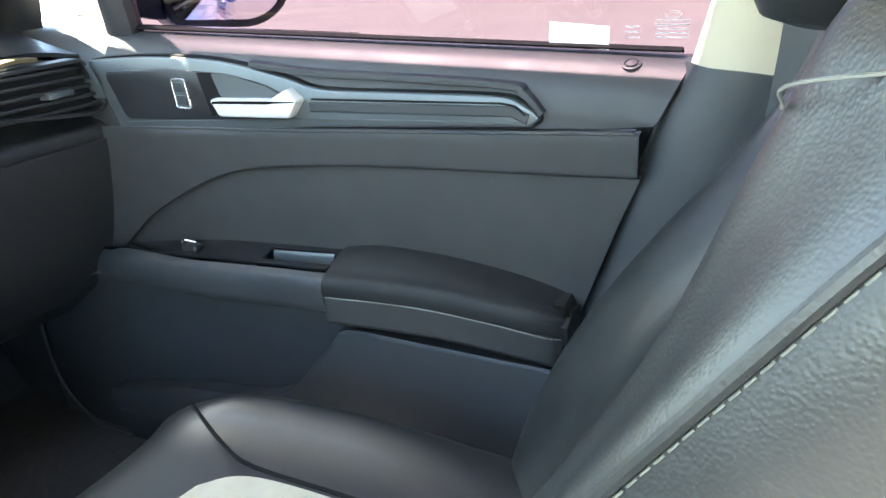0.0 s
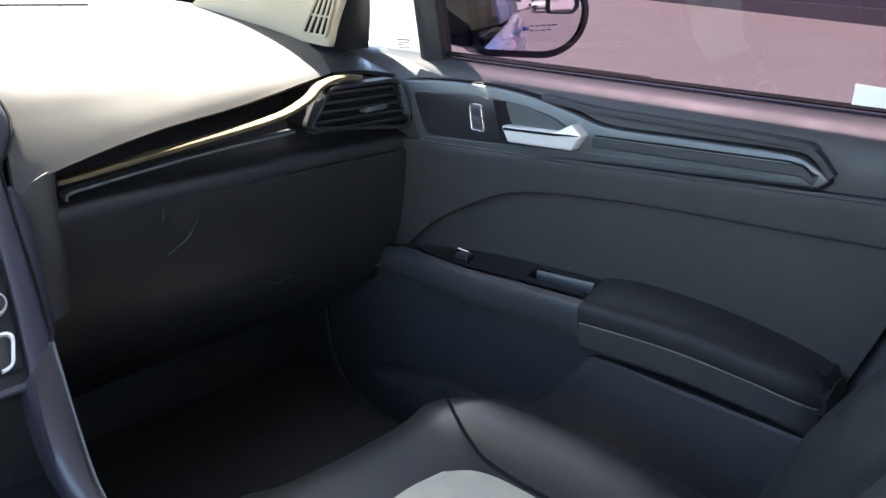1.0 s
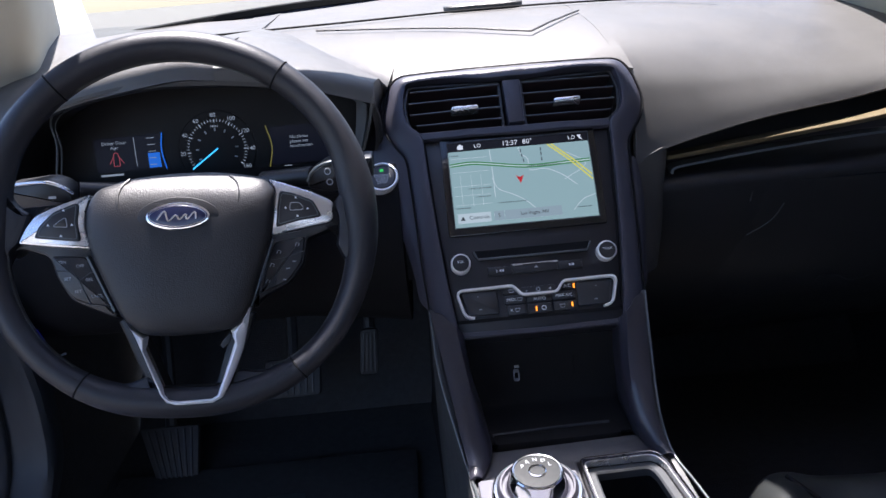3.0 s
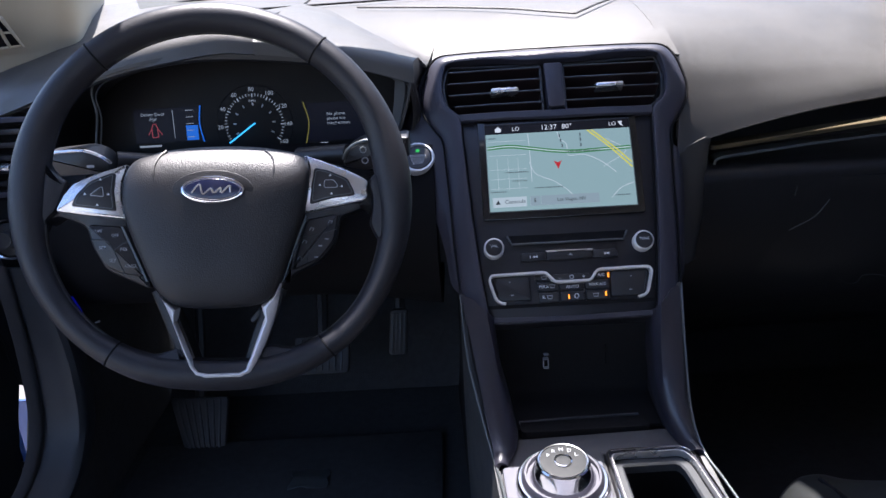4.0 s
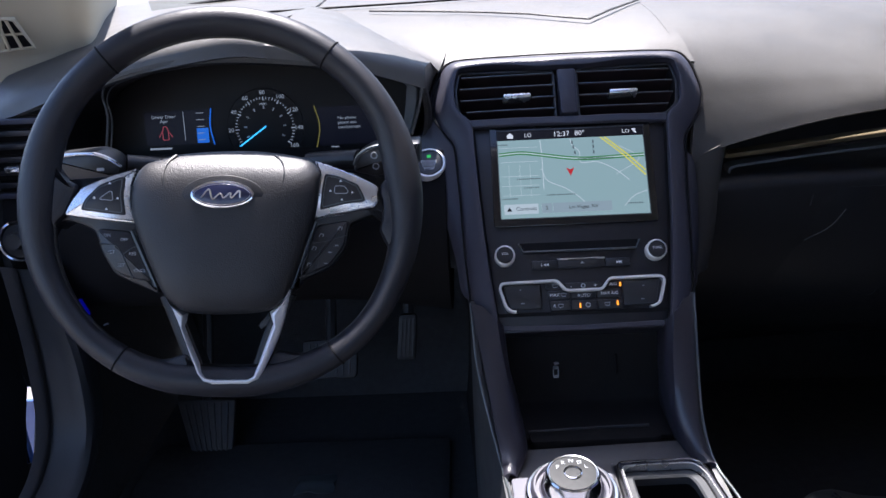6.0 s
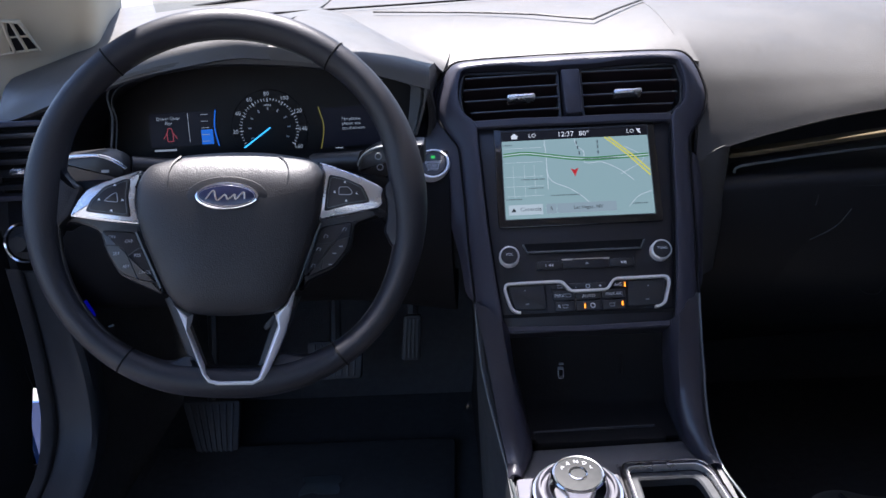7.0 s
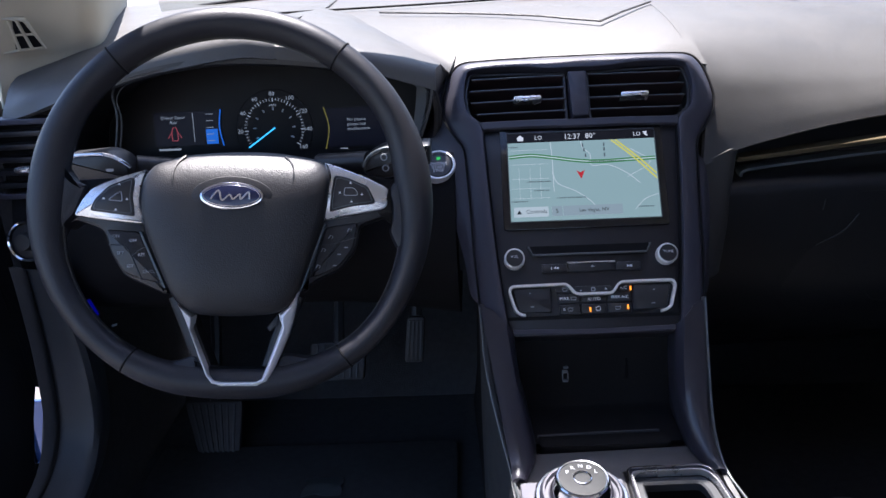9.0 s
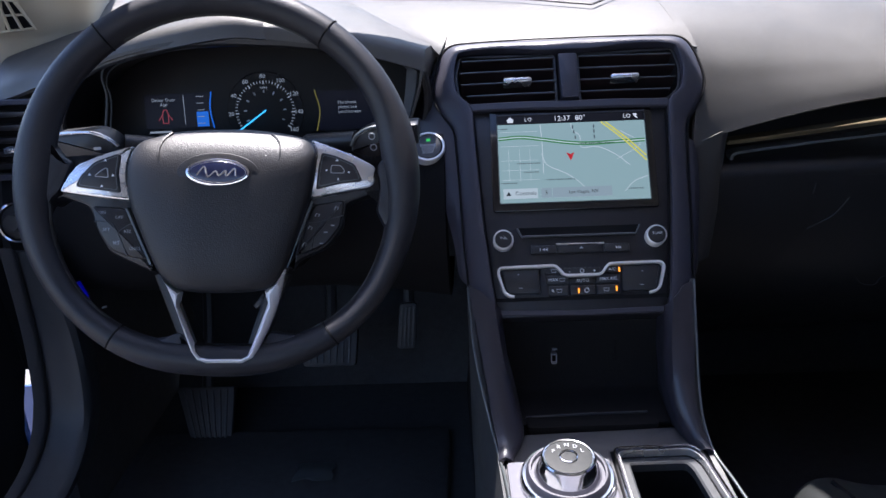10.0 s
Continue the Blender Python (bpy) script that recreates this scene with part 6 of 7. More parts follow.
part("window_switch", prism(B(), Matrix.Translation((0.688, 0.645, 0.6365)) @ Matrix.Rotation(radians(8), 4, "Y"), rounded(rect(-0.009, -0.012, 0.009, 0.012), 0.003), -0.004, 0.0045, 0.002), M_BLACK, door)
part("switch_blade", tube(B(), [(0.692, 0.668, 0.640), (0.686, 0.655, 0.646), (0.692, 0.642, 0.642)], 0.0018, 6), M_SILVER, door)
# bezel with the inner handle
BZ = side(0.716)
zz = spline([(0.800, 0.876), (0.700, 0.882), (0.600, 0.881), (0.535, 0.874), (0.470, 0.861), (0.419, 0.850), (0.307, 0.850), (0.205, 0.850), (0.180, 0.844), (0.160, 0.830), (0.170, 0.820)], 5)
lo = spline([(0.762, 0.787), (0.700, 0.788), (0.600, 0.793), (0.535, 0.797), (0.470, 0.802), (0.419, 0.806), (0.307, 0.812), (0.205, 0.818), (0.185, 0.819), (0.175, 0.8195), (0.170, 0.820)], 5)
part("bezel", prism(B(), BZ, list(zz) + list(lo[::-1][1:]), -0.006, 0.006, 0.003), M_BEZEL, door, "satin grey handle surround", sharp=50)
part("bezel_gap", ribbon(B(), BZ, [tuple(q) for q in list(zz) + list(lo[::-1][1:])], 0.0046, -0.006, 0.0030, True), M_DARK, door)
# raised dark strip that stands in for the shade above the bezel
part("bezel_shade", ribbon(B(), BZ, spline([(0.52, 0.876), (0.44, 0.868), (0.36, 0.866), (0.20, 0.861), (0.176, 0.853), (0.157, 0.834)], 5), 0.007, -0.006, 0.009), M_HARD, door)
part("handle_plate", prism(B(), BZ, rounded([(0.772, 0.862), (0.66, 0.868), (0.560, 0.864), (0.505, 0.854), (0.465, 0.838), (0.462, 0.815), (0.560, 0.808), (0.744, 0.800)], 0.012), 0.002, 0.0085, 0.002), M_BLACK, door)
part("handle_cup", prism(B(), BZ, rounded([(0.582, 0.866), (0.545, 0.862), (0.500, 0.851), (0.475, 0.839), (0.570, 0.835)], 0.006), 0.008, 0.0095), M_BEZEL, door)
# flat dark patch drawn as the shadow inside the handle cup
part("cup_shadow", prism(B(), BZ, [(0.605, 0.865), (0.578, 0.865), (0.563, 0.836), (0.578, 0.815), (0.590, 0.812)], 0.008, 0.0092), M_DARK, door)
part("inner_handle", prism(B(), BZ, rounded([(0.580, 0.835), (0.488, 0.838), (0.462, 0.851), (0.446, 0.838), (0.462, 0.817), (0.568, 0.814)], 0.004), 0.006, 0.022, 0.005), M_WHITE, door, "bright silver inner door handle")
lk = part("lock_switch", prism(B(), BZ, rounded([(0.649, 0.856), (0.627, 0.856), (0.622, 0.820), (0.645, 0.820)], 0.004), 0.006, 0.0098, 0.001), M_BEZEL, door)
part("lock_rim", ribbon(B(), BZ, rounded([(0.649, 0.856), (0.627, 0.856), (0.622, 0.820), (0.645, 0.820)], 0.004), 0.0016, 0.006, 0.0108, True), M_SILVER, lk)
for a, b in ((0.852, 0.840), (0.836, 0.824)):
    o = 0.0022 * (0.846 - (a + b) / 2) / 0.016
    part("lock_button", prism(B(), BZ, rounded([(0.6455 - o, a), (0.6300 - o, a), (0.6285 - o, b), (0.6440 - o, b)], 0.002), 0.008, 0.0115, 0.001), M_HARD, lk)
part("trim_inlay", ribbon(B(), BZ, [(0.440, 0.829), (0.32, 0.832), (0.19, 0.835), (0.172, 0.828)], 0.012, 0.004, 0.0075), M_HARD, door)
part("trim_line", ribbon(B(), BZ, rounded([(0.440, 0.838), (0.20, 0.843), (0.185, 0.841), (0.171, 0.829)], 0.004)[4:-4], 0.0018, 0.004, 0.0082), M_DARK, door)
part("trim_line", ribbon(B(), BZ, [(0.745, 0.796), (0.44, 0.815), (0.185, 0.824)], 0.0016, 0.004, 0.0080), M_BEZEL, door)
part("lower_ledge", ribbon(B(), BZ, [(0.785, 0.7855), (0.5, 0.7975), (0.25, 0.8097), (0.066, 0.8188)], 0.006, -0.004, 0.0075), M_SOFT, door)
part("core", prism(B(), side(0.775), [(1.08, 0.22), (1.08, 0.84), (0.80, 0.845), (0.052, 0.825), (0.262, 0.24)], 0.0, 0.048), M_DARK, door)
# lock pin, sill seal, glass, sticker
part("lock_pin", lathe(B(), Matrix.Translation((0.742, 0.078, 0.878)) @ Matrix.Rotation(radians(-25), 4, "Y"), [(0.0095, -0.002), (0.0095, 0.002), (0.0075, 0.0025), (0.006, 0.000), (0.005, 0.003), (0.0005, 0.0035)], 24), M_SOFT, door)
part("sill_seal", sheet(B(), [[(0.757, y, zt(y) + 0.006), (0.762, y, zt(y) + 0.009), (0.768, y, zt(y) + 0.004)] for y in (0.755, 0.5, 0.25, 0.035)], 3, 3, thick=0.002), M_DARK, door)
part("sill_chrome", tube(B(), [(0.766, y, zt(y) + 0.008) for y in (0.755, 0.6, 0.4)], 0.0022, 6), M_CHROME, door)
bm = B()
sheet(bm, [[(0.764, 0.755, 0.900), (0.738, 0.748, 1.03), (0.66, 0.68, 1.30)], [(0.764, 0.4, 0.885), (0.745, 0.36, 1.1), (0.64, 0.30, 1.34)], [(0.764, 0.02, 0.880), (0.745, -0.03, 1.1), (0.64, -0.12, 1.34)]], 3, 3)
part("pane", bm, M_TINT, door, "pink tinted side window")
bm = B()
sheet(bm, [[(0.764, 0.930, 0.915), (0.750, 0.925, 0.97), (0.725, 0.84, 1.11)], [(0.764, 0.80, 0.90), (0.745, 0.795, 1.0), (0.711, 0.788, 1.13)]], 2, 3)
part("pane", bm, M_QUARTER, door, "grey quarter glass")
part("divider", sheet(B(), [[(0.772, 0.802, 0.895), (0.755, 0.797, 1.00), (0.722, 0.790, 1.13)], [(0.752, 0.800, 0.900), (0.735, 0.795, 1.00), (0.708, 0.788, 1.13)], [(0.745, 0.777, 0.902), (0.730, 0.772, 1.00), (0.703, 0.764, 1.13)], [(0.752, 0.752, 0.900), (0.735, 0.748, 1.00), (0.708, 0.740, 1.13)], [(0.772, 0.750, 0.895), (0.755, 0.746, 1.00), (0.722, 0.738, 1.13)]], 2, 3, thick=0.006), M_BLACK, door)
part("window_frame", sheet(B(), [[(0.670, 0.87, 1.11), (0.666, 0.80, 1.19), (0.638, 0.70, 1.31)], [(0.725, 0.86, 1.105), (0.700, 0.79, 1.19), (0.650, 0.70, 1.30)], [(0.707, 0.765, 1.130), (0.698, 0.72, 1.17), (0.668, 0.66, 1.28)]], 2, 3, thick=0.008), M_BLACK, door)
# unseen strip over the glass, added to keep sun off the armrest and bezel
part("window_frame", sheet(B(), [[(0.655, y, 1.315), (0.690, y, 1.245), (0.722, y, 1.170)] for y in (-0.10, 0.2, 0.45, 0.66, 0.74)], 2, 3, thick=0.012), M_BLACK, door)
part("pillar_seal", sheet(B(), [[(0.662, 0.985, 0.928), (0.667, 0.95, 0.985), (0.672, 0.90, 1.06), (0.668, 0.86, 1.15)], [(0.715, 0.948, 0.916), (0.712, 0.915, 0.98), (0.708, 0.875, 1.06), (0.690, 0.845, 1.15)], [(0.752, 0.935, 0.915), (0.744, 0.918, 0.98), (0.722, 0.893, 1.07), (0.706, 0.86, 1.14)]], 3, 4, thick=0.006), M_BLACK, door)
part("corner_trim", sheet(B(), [[(0.750, 0.925, 0.926), (0.746, 0.915, 0.985), (0.724, 0.890, 1.08)], [(0.762, 0.960, 0.915), (0.757, 0.948, 0.97), (0.728, 0.90, 1.07)], [(0.775, 1.03, 0.912), (0.768, 1.0, 0.98), (0.730, 0.91, 1.09)]], 3, 4, thick=0.006), M_BLACK, door)
part("sticker", prism(B(), side(0.7605), [(0.167, 0.9165), (0.106, 0.9115), (0.106, 0.889), (0.168, 0.8945)], -0.0005, 0.0005), M_STICKER, door, "blank white paper sticker on the glass")
for i in range(5):
    part("glass_mark", prism(B(), side(0.760), rect(0.030, 0.9165 - i * 0.0038, 0.060 + 0.002 * (i % 2), 0.9175 - i * 0.0038), -0.0002, 0.0003), M_INKDIM, door)
for i in range(3):
    part("glass_mark", prism(B(), side(0.760), rect(0.076, 0.911 - i * 0.005, 0.090, 0.912 - i * 0.005), -0.0002, 0.0003), M_INKDIM, door)
part("glass_mark", ribbon(B(), side(0.760), [(0.045 + 0.008 * math.cos(t / 2), 0.922 + 0.003 * math.sin(t / 2)) for t in range(13)], 0.0008, -0.0002, 0.0003, True), M_INKDIM, door)
for i in range(4):
    part("glass_mark", prism(B(), side(0.760), rect(0.835, 0.928 - i * 0.004, 0.865 - 0.004 * (i % 2), 0.9295 - i * 0.004), -0.0002, 0.0003), M_INKDIM, door)
# outer skin of the car's side
skin_thing = thing("car_body", (0.88, -0.2, 0.2), "glossy blue car body side", "car body")
part("side_panel", sheet(B(), [[(0.80, y, 0.862), (0.87, y, 0.825), (0.915, y, 0.72), (0.91, y, 0.45), (0.88, y, 0.25)] for y in (1.1, 0.5, 0.0, -0.6, -1.2, -1.9)], 3, 4, thick=0.004), M_PAINT, skin_thing)
part("hood_panel", hood_bm, M_PAINT, skin_thing)
part("front_pillar", sheet(B(), [[(0.675, 1.03, 0.90), (0.675, 0.99, 1.0), (0.668, 0.94, 1.1), (0.64, 0.82, 1.25)], [(0.80, 1.03, 0.90), (0.80, 0.99, 1.0), (0.712, 0.94, 1.1), (0.69, 0.82, 1.25)]], 2, 4, thick=0.008), M_BLACK, skin_thing)
part("rear_frame", sheet(B(), [[(0.79, -0.15, 0.90), (0.70, -0.25, 1.20), (0.62, -0.30, 1.36)], [(0.79, -0.24, 0.90), (0.70, -0.33, 1.20), (0.62, -0.38, 1.36)]], 2, 3, thick=0.01), M_PAINT, skin_thing)
part("quarter_panel", sheet(B(), [[(0.80, -0.95, 0.90), (0.72, -1.05, 1.20), (0.60, -1.15, 1.36)], [(0.82, -1.9, 0.92), (0.74, -1.75, 1.10), (0.62, -1.5, 1.30)]], 3, 3, thick=0.01), M_PAINT, skin_thing)
part("rear_window", sheet(B(), [[(0.79, -0.24, 0.90), (0.70, -0.33, 1.20), (0.62, -0.38, 1.36)], [(0.79, -0.95, 0.90), (0.71, -1.05, 1.20), (0.60, -1.15, 1.36)]], 2, 3), M_REAR, skin_thing)
part("roof_panel", sheet(B(), [[(-0.62, y, 1.40), (0, y, 1.47), (0.62, y, 1.40)] for y in (0.33, 0.1, -0.4, -1.4)], 3, 4, thick=0.01), M_PAINT, skin_thing)
part("door_handle", tube(B(), [(0.905, -0.80, 0.80), (0.925, -0.78, 0.802), (0.925, -0.64, 0.806), (0.905, -0.62, 0.806)], 0.009, 8), M_PAINT, skin_thing)

# side mirror
mir = thing("side_mirror", (0.86, 0.76, 0.90), "black side mirror with a frameless tinted glass", "side mirror")
nrm = Vector((-0.80, -1.65, 0.035)).normalized()
ux = Vector((0, 0, 1)).cross(nrm).normalized()
uy = nrm.cross(ux).normalized()
MC = Vector((0.925, 0.735, 0.975))
MIR = Matrix(((ux.x, uy.x, nrm.x, MC.x), (ux.y, uy.y, nrm.y, MC.y), (ux.z, uy.z, nrm.z, MC.z), (0, 0, 0, 1)))
shape = rounded([(-0.105, 0.070), (0.040, 0.058), (0.088, 0.032), (0.111, -0.010), (0.094, -0.060), (0.045, -0.087), (-0.095, -0.074)], 0.028, 6)
part("housing", prism(B(), MIR, shape, -0.02, 0.004, 0.004, dome=((0.010, 0.004), (0.011, -0.002))), M_BLACK, mir)
part("shell", prism(B(), MIR, shape, -0.018, -0.09, 0.03), M_BLACK, mir)
bm = B()
MG = MIR @ Matrix.Rotation(radians(2.0), 4, "Y")
skin(bm, [[put(bm, MG, (x * k, y * k), 0.0062 - (x * x + y * y) * k * k / 2.8) for x, y in inset(shape, 0.0115)] for k in (1.0, 0.85, 0.7, 0.55, 0.4, 0.25, 0.12, 0.03)], True)
part("mirror_glass", bm, M_MIRROR, mir, "convex mirror glass", sharp=80)
part("mount", prism(B(), MIR, rounded([(-0.06, 0.06), (-0.160, 0.055), (-0.168, -0.045), (-0.09, -0.066), (-0.06, -0.05)], 0.02), -0.03, -0.006, 0.006), M_BLACK, mir)

spot = rounded([(0.030, -0.014), (0.074, -0.016), (0.085, -0.004), (0.074, 0.022), (0.045, 0.036), (0.030, 0.036)], 0.008)
part("spot_mirror_rim", ribbon(B(), MIR, spot, 0.003, 0.0, 0.0085, True), M_BLACK, mir)
part("spot_mirror", prism(B(), MIR @ Matrix.Rotation(radians(8), 4, "Y"), inset(spot, 0.001), 0.010, 0.0150), M_MIRROR, mir)
for i in range(2):
    for k in range(5 - i):
        part("etched_mark", prism(B(), MIR, rect(0.0 + k * 0.010, -0.034 - i * 0.007, 0.007 + k * 0.010, -0.032 - i * 0.007), 0.0, 0.0060), M_INKDIM, mir)

# ---- passenger seat ----
seat = thing("passenger_seat", (0.37, 0.25, 0.26), "black leather front seat with a pale woven insert and white stitching", "car seat")
rows = []
for y, w, zc in ((0.02, 0.235, 0.500), (0.12, 0.235, 0.505), (0.25, 0.228, 0.515), (0.36, 0.215, 0.525), (0.44, 0.190, 0.532), (0.49, 0.165, 0.532), (0.520, 0.150, 0.515), (0.535, 0.145, 0.47), (0.52, 0.14, 0.40), (0.50, 0.14, 0.30)):
    c = 0.365
    e = 0.020 if y < 0.47 else 0.006
    if zc < 0.51:
        e = 0
    rows.append([(c - w - 0.012, y, zc - 0.16 if zc > 0.48 else zc - 0.03), (c - w - 0.015, y, zc - 0.05 if zc > 0.48 else zc - 0.01), (c - w, y, zc - 0.005), (c - w * 0.82, y, zc + e), (c - w * 0.55, y, zc - 0.004), (c, y, zc - 0.008),
                 (c + w * 0.55, y, zc - 0.004), (c + w * 0.82, y, zc + e), (c + w, y, zc - 0.005), (c + w + 0.015, y, zc - 0.05 if zc > 0.48 else zc - 0.01), (c + w + 0.012, y, zc - 0.16 if zc > 0.48 else zc - 0.03)])
part("cushion", sheet(B(), rows, 5, 4), M_SEAT, seat, sharp=80)
part("cushion_insert", sheet(B(), [[(0.365 - w, y, z), (0.365, y, z + 0.004), (0.365 + w, y, z)] for y, w, z in ((0.05, 0.100, 0.505), (0.2, 0.097, 0.514), (0.32, 0.088, 0.5235), (0.372, 0.074, 0.5280), (0.397, 0.045, 0.5302))], 4, 5, thick=0.004), M_FABRIC, seat, "pale woven fabric insert")
for sgn in (-1, 1):
    part("seam", tube(B(), spline([(0.365 + sgn * 0.136, 0.488, 0.5425), (0.365 + sgn * 0.102, 0.414, 0.5345), (0.365 + sgn * 0.090, 0.364, 0.5295), (0.365 + sgn * 0.100, 0.25, 0.519), (0.365 + sgn * 0.104, 0.08, 0.508)], 4), 0.0022, 6), M_DARK, seat)
# backrest, leaning
RIDGE = [(0.46, 0.160), (0.503, 0.148), (0.598, 0.115), (0.691, 0.062), (0.768, 0.007), (0.82, -0.034), (0.885, -0.072), (0.938, -0.093), (0.965, -0.104), (0.985, -0.113), (1.003, -0.132), (1.010, -0.168)]
SCX = 0.39
half = lambda z: 0.195 if z < 0.98 else 0.195 - 4.0 * (z - 0.98) ** 1.3
section = ((-1.30, -0.150), (-1.345, -0.075), (-1.285, -0.024), (-1.13, -0.004), (-1.0, 0.0), (-0.84, -0.020), (-0.66, -0.060), (-0.3, -0.075), (0.0, -0.078),
           (0.3, -0.074), (0.64, -0.060), (0.82, -0.028), (1.0, 0.0), (1.13, -0.004), (1.285, -0.024), (1.345, -0.075), (1.30, -0.150))


def back(k, z, y, d):
    """Across in half widths, height, the ridge's place there and the way behind it."""
    f = 1.0 if z < 0.975 else max(0.25, 1 - (z - 0.975) * 20)
    if 1.1 < abs(k) < 1.3 and d > -0.03:
        d = min(0.0, -0.0045 - 0.35 * (z - 0.873)) * (1.0 if abs(k) > 1.2 else 0.35)
    return (SCX + k * half(z), y + d * f * 0.92, z)


rows = [[back(k, z, y, d) for k, d in section] for z, y in RIDGE]
part("backrest", sheet(B(), rows, 4, 4), M_SEAT, seat, "black grained leather backrest with a raised side bolster", sharp=80)
part("backrest_shell", sheet(B(), [[back(k, z, y, -0.149) for k in (-1.3, -0.6, 0, 0.6, 1.3)] for z, y in RIDGE[:9]], 3, 3, thick=0.004), M_HARD, seat)
for sgn in (-1, 1):
    pts = spline([back(sgn * 1.285, z, y, -0.024) for z, y in RIDGE[:10]], 10)
    part("piping", tube(B(), [p + np.array((sgn * 0.0005, 0.0005, 0)) for p in pts], 0.0022, 8), M_SEAT, seat)
    bm = B()
    fine = spline(pts, 10)
    seg_len = 0.0
    run = [Vector(p) + Vector((sgn * 0.0014, -0.0036, 0.0012)) for p in fine]
    last, on, cur = run[0], True, [run[0]]
    for p in run[1:]:
        seg_len += (p - last).length
        last = p
        if on:
            cur.append(p)
        if seg_len > (0.0033 if on else 0.0013):
            if on and len(cur) > 1:
                m_ = cur[len(cur) // 2] + Vector((sgn * 0.0002, 0, 0))
                tube(bm, [cur[0], m_, cur[-1]], 0.00036, 6)
            on, seg_len, cur = not on, 0.0, [p]
    tagged(part("stitching", bm, M_THREAD, seat, "white contrast stitching"), kind="stuff")
part("insert_seam", tube(B(), spline([back(-0.64, z, y, -0.062) for z, y in RIDGE[:8]], 4), 0.0022, 6), M_DARK, seat)
part("backrest_insert", sheet(B(), [[back(k, z, y, d) for k, d in ((-0.6, -0.061), (-0.3, -0.0735), (0, -0.0765), (0.3, -0.0725), (0.6, -0.0610))] for z, y in RIDGE[1:7]], 3, 3, thick=0.003), M_SEAT, seat)
part("shoulder_seam", tube(B(), spline([back(k, z, y, d) for k, z, y, d in ((-1.02, 0.961, -0.1024, 0.0004), (-1.10, 0.970, -0.1062, 0.0005), (-1.22, 0.979, -0.1103, 0.001), (-1.30, 0.982, -0.1115, -0.03))], 6), 0.0005, 6), M_THREAD, seat)
# headrest: a rounded pillow
bm = B()
rings = []
for z, w, d in ((0.960, 0.050, 0.026), (0.966, 0.080, 0.040), (0.984, 0.104, 0.052), (1.03, 0.125, 0.060), (1.08, 0.130, 0.058), (1.12, 0.115, 0.050), (1.14, 0.085, 0.035)):
    rings.append([bm.verts.new((SCX + w * math.copysign(abs(math.cos(t)) ** 0.75, math.cos(t)), -0.115 - (z - 0.97) * 0.25 + d * math.copysign(abs(math.sin(t)) ** 0.8, math.sin(t)), z)) for t in [2 * math.pi * j / 32 for j in range(32)]])
skin(bm, rings, True)
bm.faces.new(rings[0])
bm.faces.new(rings[-1])
part("headrest", bm, M_SEAT, seat, sharp=80)
bm = B()
for j in range(0, 60):
    t0, t1 = 2 * math.pi * j / 60, 2 * math.pi * (j + 0.6) / 60
    tube(bm, [(SCX + 0.0985 * math.copysign(abs(math.cos(t)) ** 0.75, math.cos(t)), -0.118 + 0.053 * math.copysign(abs(math.sin(t)) ** 0.8, math.sin(t)), 0.9765) for t in (t0, t1)], 0.00035, 5)
tagged(part("headrest_stitching", bm, M_THREAD, seat), kind="stuff")
for sgn in (-1, 1):
    part("headrest_post", tube(B(), [(SCX + sgn * 0.06, -0.135, 0.93), (SCX + sgn * 0.06, -0.125, 1.0)], 0.006, 10), M_CHROME, seat)

# ---- B pillar, belt ----
bp_ = thing("door_pillar", (0.73, -0.02, 0.30), "door pillar trim, cream above and dark grey below", "pillar trim")
part("upper_cover", sheet(B(), [[(0.748, 0.022, 0.868), (0.726, 0.004, 0.872), (0.713, -0.03, 0.872), (0.726, -0.08, 0.866)], [(0.725, -0.012, 1.0), (0.705, -0.025, 1.0), (0.697, -0.05, 1.0), (0.705, -0.09, 1.0)],
                                  [(0.62, -0.08, 1.35), (0.60, -0.09, 1.35), (0.60, -0.12, 1.35), (0.60, -0.15, 1.35)]], 4, 4, thick=0.006), M_CREAM, bp_, "cream upper cover")
part("lower_cover", sheet(B(), [[(0.752, 0.025, 0.880), (0.722, 0.004, 0.880), (0.708, -0.03, 0.880), (0.722, -0.08, 0.872)], [(0.750, 0.060, 0.80), (0.722, 0.040, 0.80), (0.708, -0.005, 0.80), (0.722, -0.08, 0.80)],
                                  [(0.750, 0.125, 0.62), (0.722, 0.100, 0.62), (0.708, 0.03, 0.62), (0.722, -0.09, 0.62)], [(0.752, 0.215, 0.37), (0.722, 0.190, 0.37), (0.708, 0.10, 0.37), (0.722, -0.09, 0.37)]], 4, 4, thick=0.006), M_HARD, bp_, "dark grey lower cover")
part("seal", tube(B(), [(0.738, edge_y(z) + 0.002, z) for z in (0.868, 0.80, 0.70, 0.60, 0.50, 0.38)], 0.008, 8), M_RUBBER, bp_)
belt = thing("seat_belt", (0.66, -0.08, 0.6), "dark grey seat belt hanging beside the seat", "seat belt")
part("webbing", sheet(B(), [[(0.700, -0.062, 1.05), (0.695, -0.055, 0.90), (0.690, -0.040, 0.75), (0.69, -0.03, 0.55)], [(0.690, -0.105, 1.05), (0.685, -0.100, 0.90), (0.680, -0.085, 0.75), (0.68, -0.07, 0.55)]], 2, 4, thick=0.0015), M_HARD, belt)

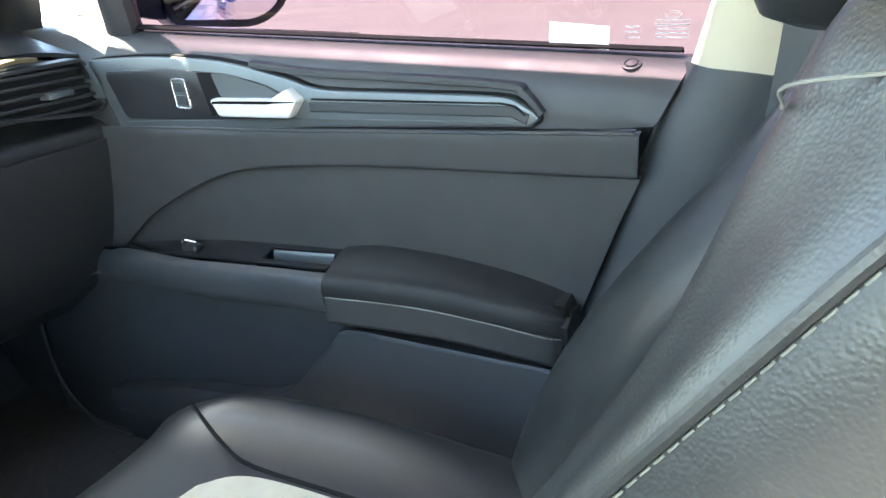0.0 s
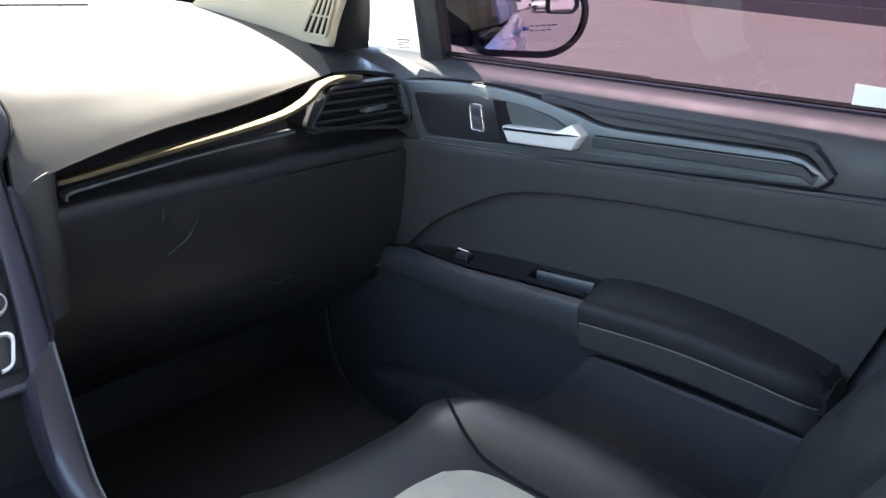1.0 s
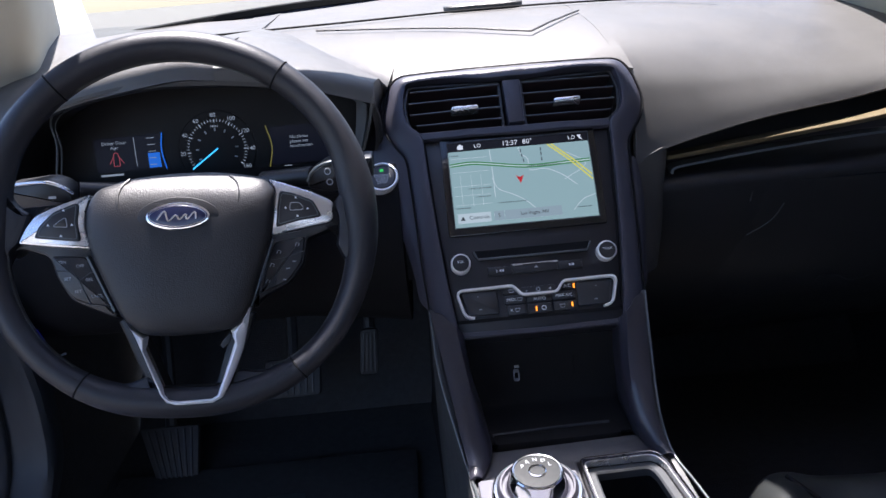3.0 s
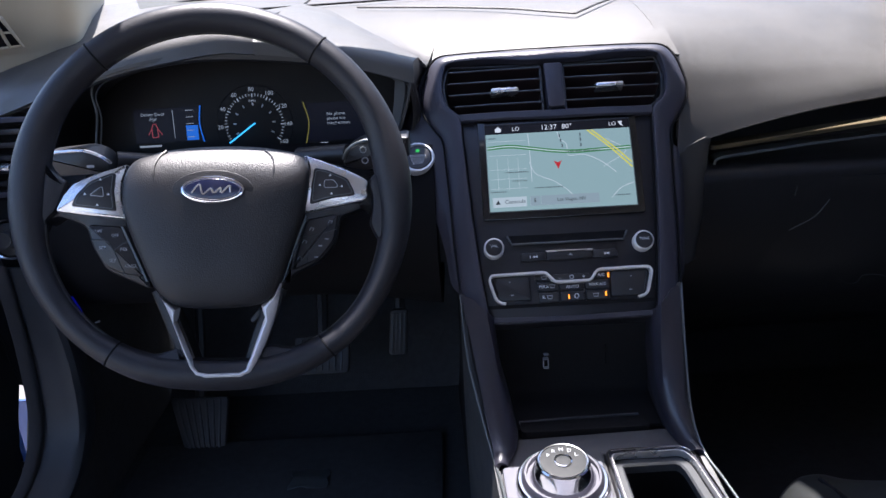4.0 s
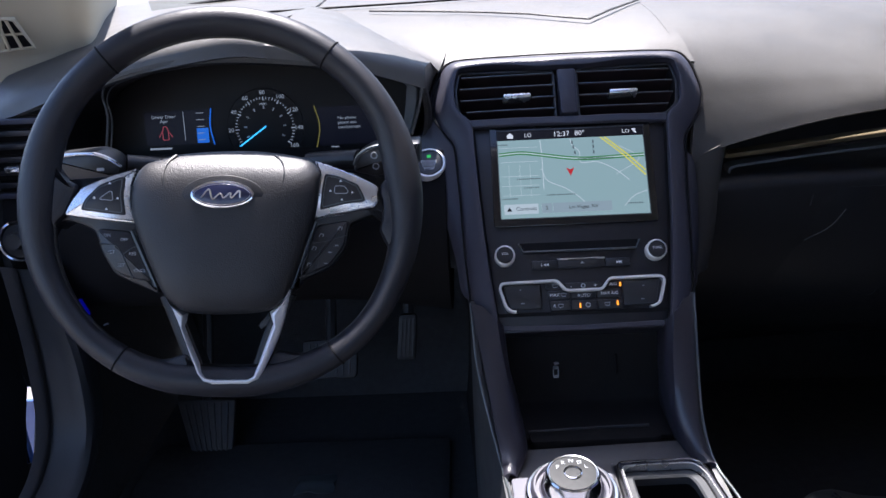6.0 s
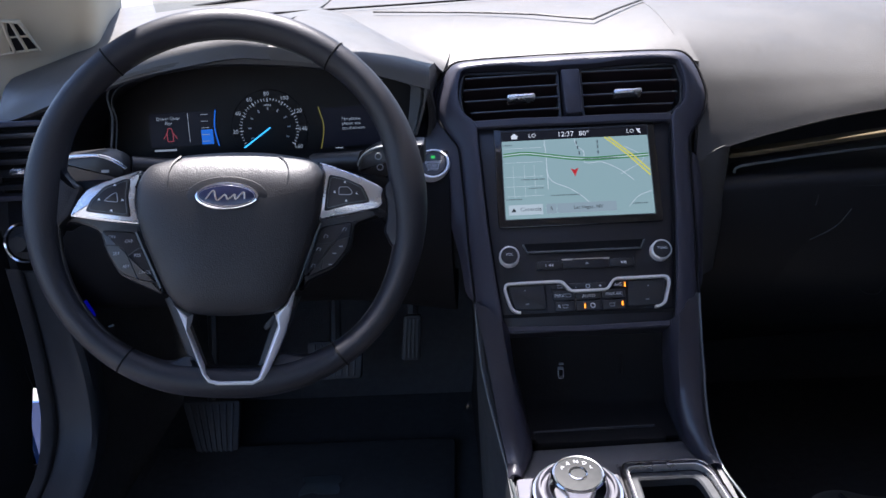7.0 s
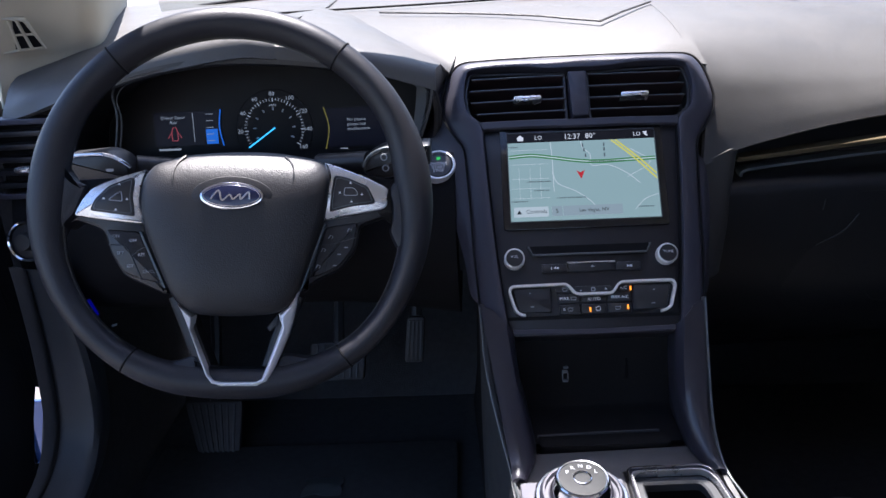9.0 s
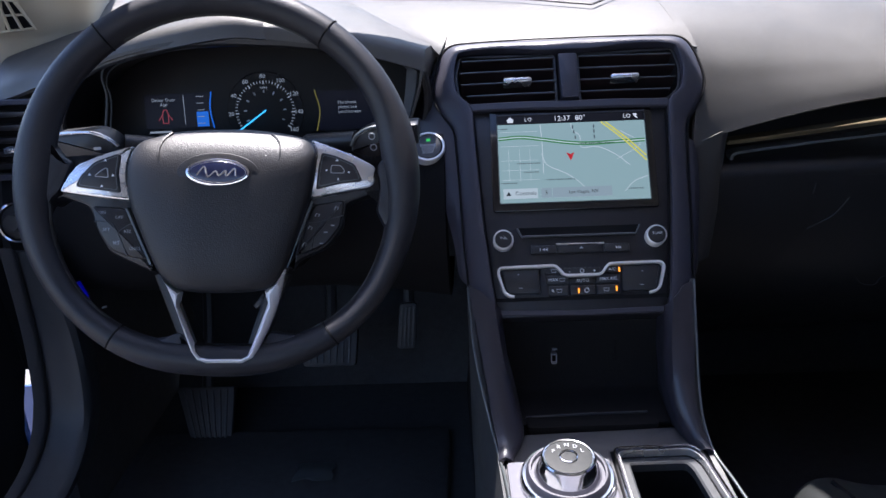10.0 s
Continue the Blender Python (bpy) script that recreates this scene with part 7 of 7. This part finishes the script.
# ---- driver's footwell and door opening ----
def pedal(name, label, lo, hi, lean, ribs):
    """A ribbed pedal pad: lower and upper middle points, width, ribs."""
    t = thing(name, hi, label, "pedal", "pedals")
    a, b = Vector(lo), Vector(hi)
    up = (b - a).normalized()
    across = Vector((1, 0, 0))
    out = across.cross(up).normalized()
    M = Matrix(((1, up.x, out.x, a.x), (0, up.y, out.y, a.y), (0, up.z, out.z, a.z), (0, 0, 0, 1)))
    h = (b - a).length
    w0, w1 = lean
    part("pad", prism(B(), M, rounded([(-w0, 0), (w0, 0), (w1, h), (-w1, h)], 0.008), -0.010, 0.004, 0.003), M_RUBBER, t)
    for i in range(ribs):
        f = (i + 0.5) / ribs * 2 - 1
        part("rib", ribbon(B(), M, [(f * w0 * 0.85, 0.006), (f * w1 * 0.85, h - 0.006)], 0.0035, 0.003, 0.0075), M_SOFT, t)
    part("arm", tube(B(), [b - out * 0.008, b + Vector((0, 0.06, 0.09)), b + Vector((0, 0.10, 0.20))], 0.010, 8), M_BLACK, t)
    return t


pedal("footrest", "ribbed black rubber footrest pad", (-0.594, 1.0, 0.262), (-0.607, 1.05, 0.345), (0.036, 0.053), 7)
pedal("brake_pedal", "ribbed black rubber brake pedal", (-0.378, 1.04, 0.385), (-0.376, 1.07, 0.445), (0.047, 0.049), 7)
pedal("accelerator_pedal", "narrow ribbed black accelerator pedal", (-0.245, 1.08, 0.395), (-0.238, 1.10, 0.475), (0.017, 0.016), 4)
bm = B()
box(bm, (-0.70, 0.05, 0.262), (-0.17, 1.02, 0.272), 0.008)
tagged(part("floor_mat", bm, M_CARPET), "black carpet floor mat in the footwell", "floor mat")
scrap = thing("scrap", (-0.385, 0.89, 0.273), "pale crumpled scrap of paper on the floor mat", "scrap")
rng = random.Random(4)
part("paper", sheet(B(), [[(-0.42 + 0.062 * i / 4 + rng.uniform(-0.004, 0.004), 0.865 + 0.05 * j / 4 + rng.uniform(-0.004, 0.004), 0.2735 + rng.uniform(0, 0.006)) for j in range(5)] for i in range(5)], 2, 2, thick=0.0006), M_BEZEL, scrap)


kick = thing("kick_panel", (-0.71, 0.78, 0.30), "dark grey kick panel and door seal beside the open doorway", "kick panel")
SEAL = [(0.748, 0.724), (0.750, 0.680), (0.750, 0.590), (0.737, 0.503), (0.703, 0.460), (0.661, 0.441), (0.60, 0.430)]
EDGE = [(0.737, 0.727), (0.742, 0.682), (0.757, 0.584), (0.748, 0.500), (0.717, 0.455), (0.672, 0.431), (0.60, 0.415)]
OUTER = [(a - 0.018, z + 0.010) for a, z in SEAL]
part("cover", sheet(B(), [[(-0.720, a + 0.002, za), (-0.702, a + 0.004, za - 0.001), (-0.678, (a + b) / 2, (za + zb) / 2), (-0.655, b, zb), (-0.665, b + 0.05, zb - 0.01)] for (a, za), (b, zb) in zip(SEAL, EDGE)], 4, 4, thick=0.004), M_HARD, kick)
part("seal", sheet(B(), [[(-0.712, a, za), (-0.704, a * 0.75 + b * 0.25, za * 0.75 + zb * 0.25), (-0.700, (a + b) / 2, (za + zb) / 2), (-0.702, b - 0.002, zb), (-0.720, b - 0.001, zb)] for (a, za), (b, zb) in zip(OUTER, SEAL)], 4, 4, thick=0.003), M_RUBBER, kick)
part("jamb", prism(B(), side(-0.752), [(0.60, 0.24), (0.60, 0.92), (0.74, 0.92), (0.778, 0.56), (0.783, 0.534), (0.7635, 0.499), (0.739, 0.439), (0.73, 0.24)], -0.006, 0.0), M_BLACK, kick)
part("jamb", prism(B(), side(-0.752), [(0.742, 0.92), (0.95, 0.92), (0.95, 0.24), (0.732, 0.24), (0.741, 0.4375), (0.761, 0.424), (0.792, 0.481), (0.8055, 0.521), (0.785, 0.5345), (0.780, 0.56)], -0.006, 0.0), M_BLACK, kick)
sill = thing("door_sill", (-0.75, 0.1, 0.25), "blue painted sill of the open doorway", "door sill")
part("sill_panel", sheet(B(), [[(-0.735, y, 0.29), (-0.79, y, 0.285), (-0.86, y, 0.25), (-0.88, y, 0.18)] for y in (0.72, 0.3, -0.3, -1.2)], 3, 4, thick=0.006), M_PAINT, sill)
part("fender_edge", sheet(B(), [[(-0.80, 1.05, z), (-0.95, 1.055, z), (-1.25, 1.06, z)] for z in (0.357, 0.25, 0.12)], 2, 3, thick=0.006), M_PAINT, sill)
part("sill_cover", sheet(B(), [[(-0.69, y, 0.262), (-0.70, y, 0.295), (-0.735, y, 0.30)] for y in (0.66, 0.3, -0.3, -1.2)], 3, 3, thick=0.004), M_HARD, sill)

dd = thing("driver_door", (-0.80, 0.72, 0.30), "dark inside of the opened car door with a blue painted edge", "car door")
hinge, away = Vector((-0.79, 0.80, 0)), Vector((-0.80, -0.60, 0)).normalized()
D3 = lambda a, z, o=0.0: hinge + away * a + Vector((0, 0, z)) + Vector((away.y, -away.x, 0)) * -o
part("inner_panel", sheet(B(), [[D3(0.02, z, 0.03), D3(0.10, z, 0.06), D3(0.5, z, 0.08), D3(1.0, z, 0.06)] for z in (0.30, 0.45, 0.62, 0.80, 0.90)], 3, 4, thick=0.01), M_BLACK, dd)
part("outer_skin", sheet(B(), [[D3(0.0, z, 0.0), D3(0.1, z, -0.03), D3(0.5, z, -0.05), D3(1.02, z, -0.03)] for z in (0.24, 0.45, 0.62, 0.80, 0.92)], 3, 4, thick=0.006), M_PAINT, dd, "glossy blue outer skin")
part("edge", sheet(B(), [[D3(0.0, z, 0.0), D3(0.0, z, 0.035)] for z in (0.24, 0.6, 0.92)], 3, 2, thick=0.006), M_PAINT, dd)
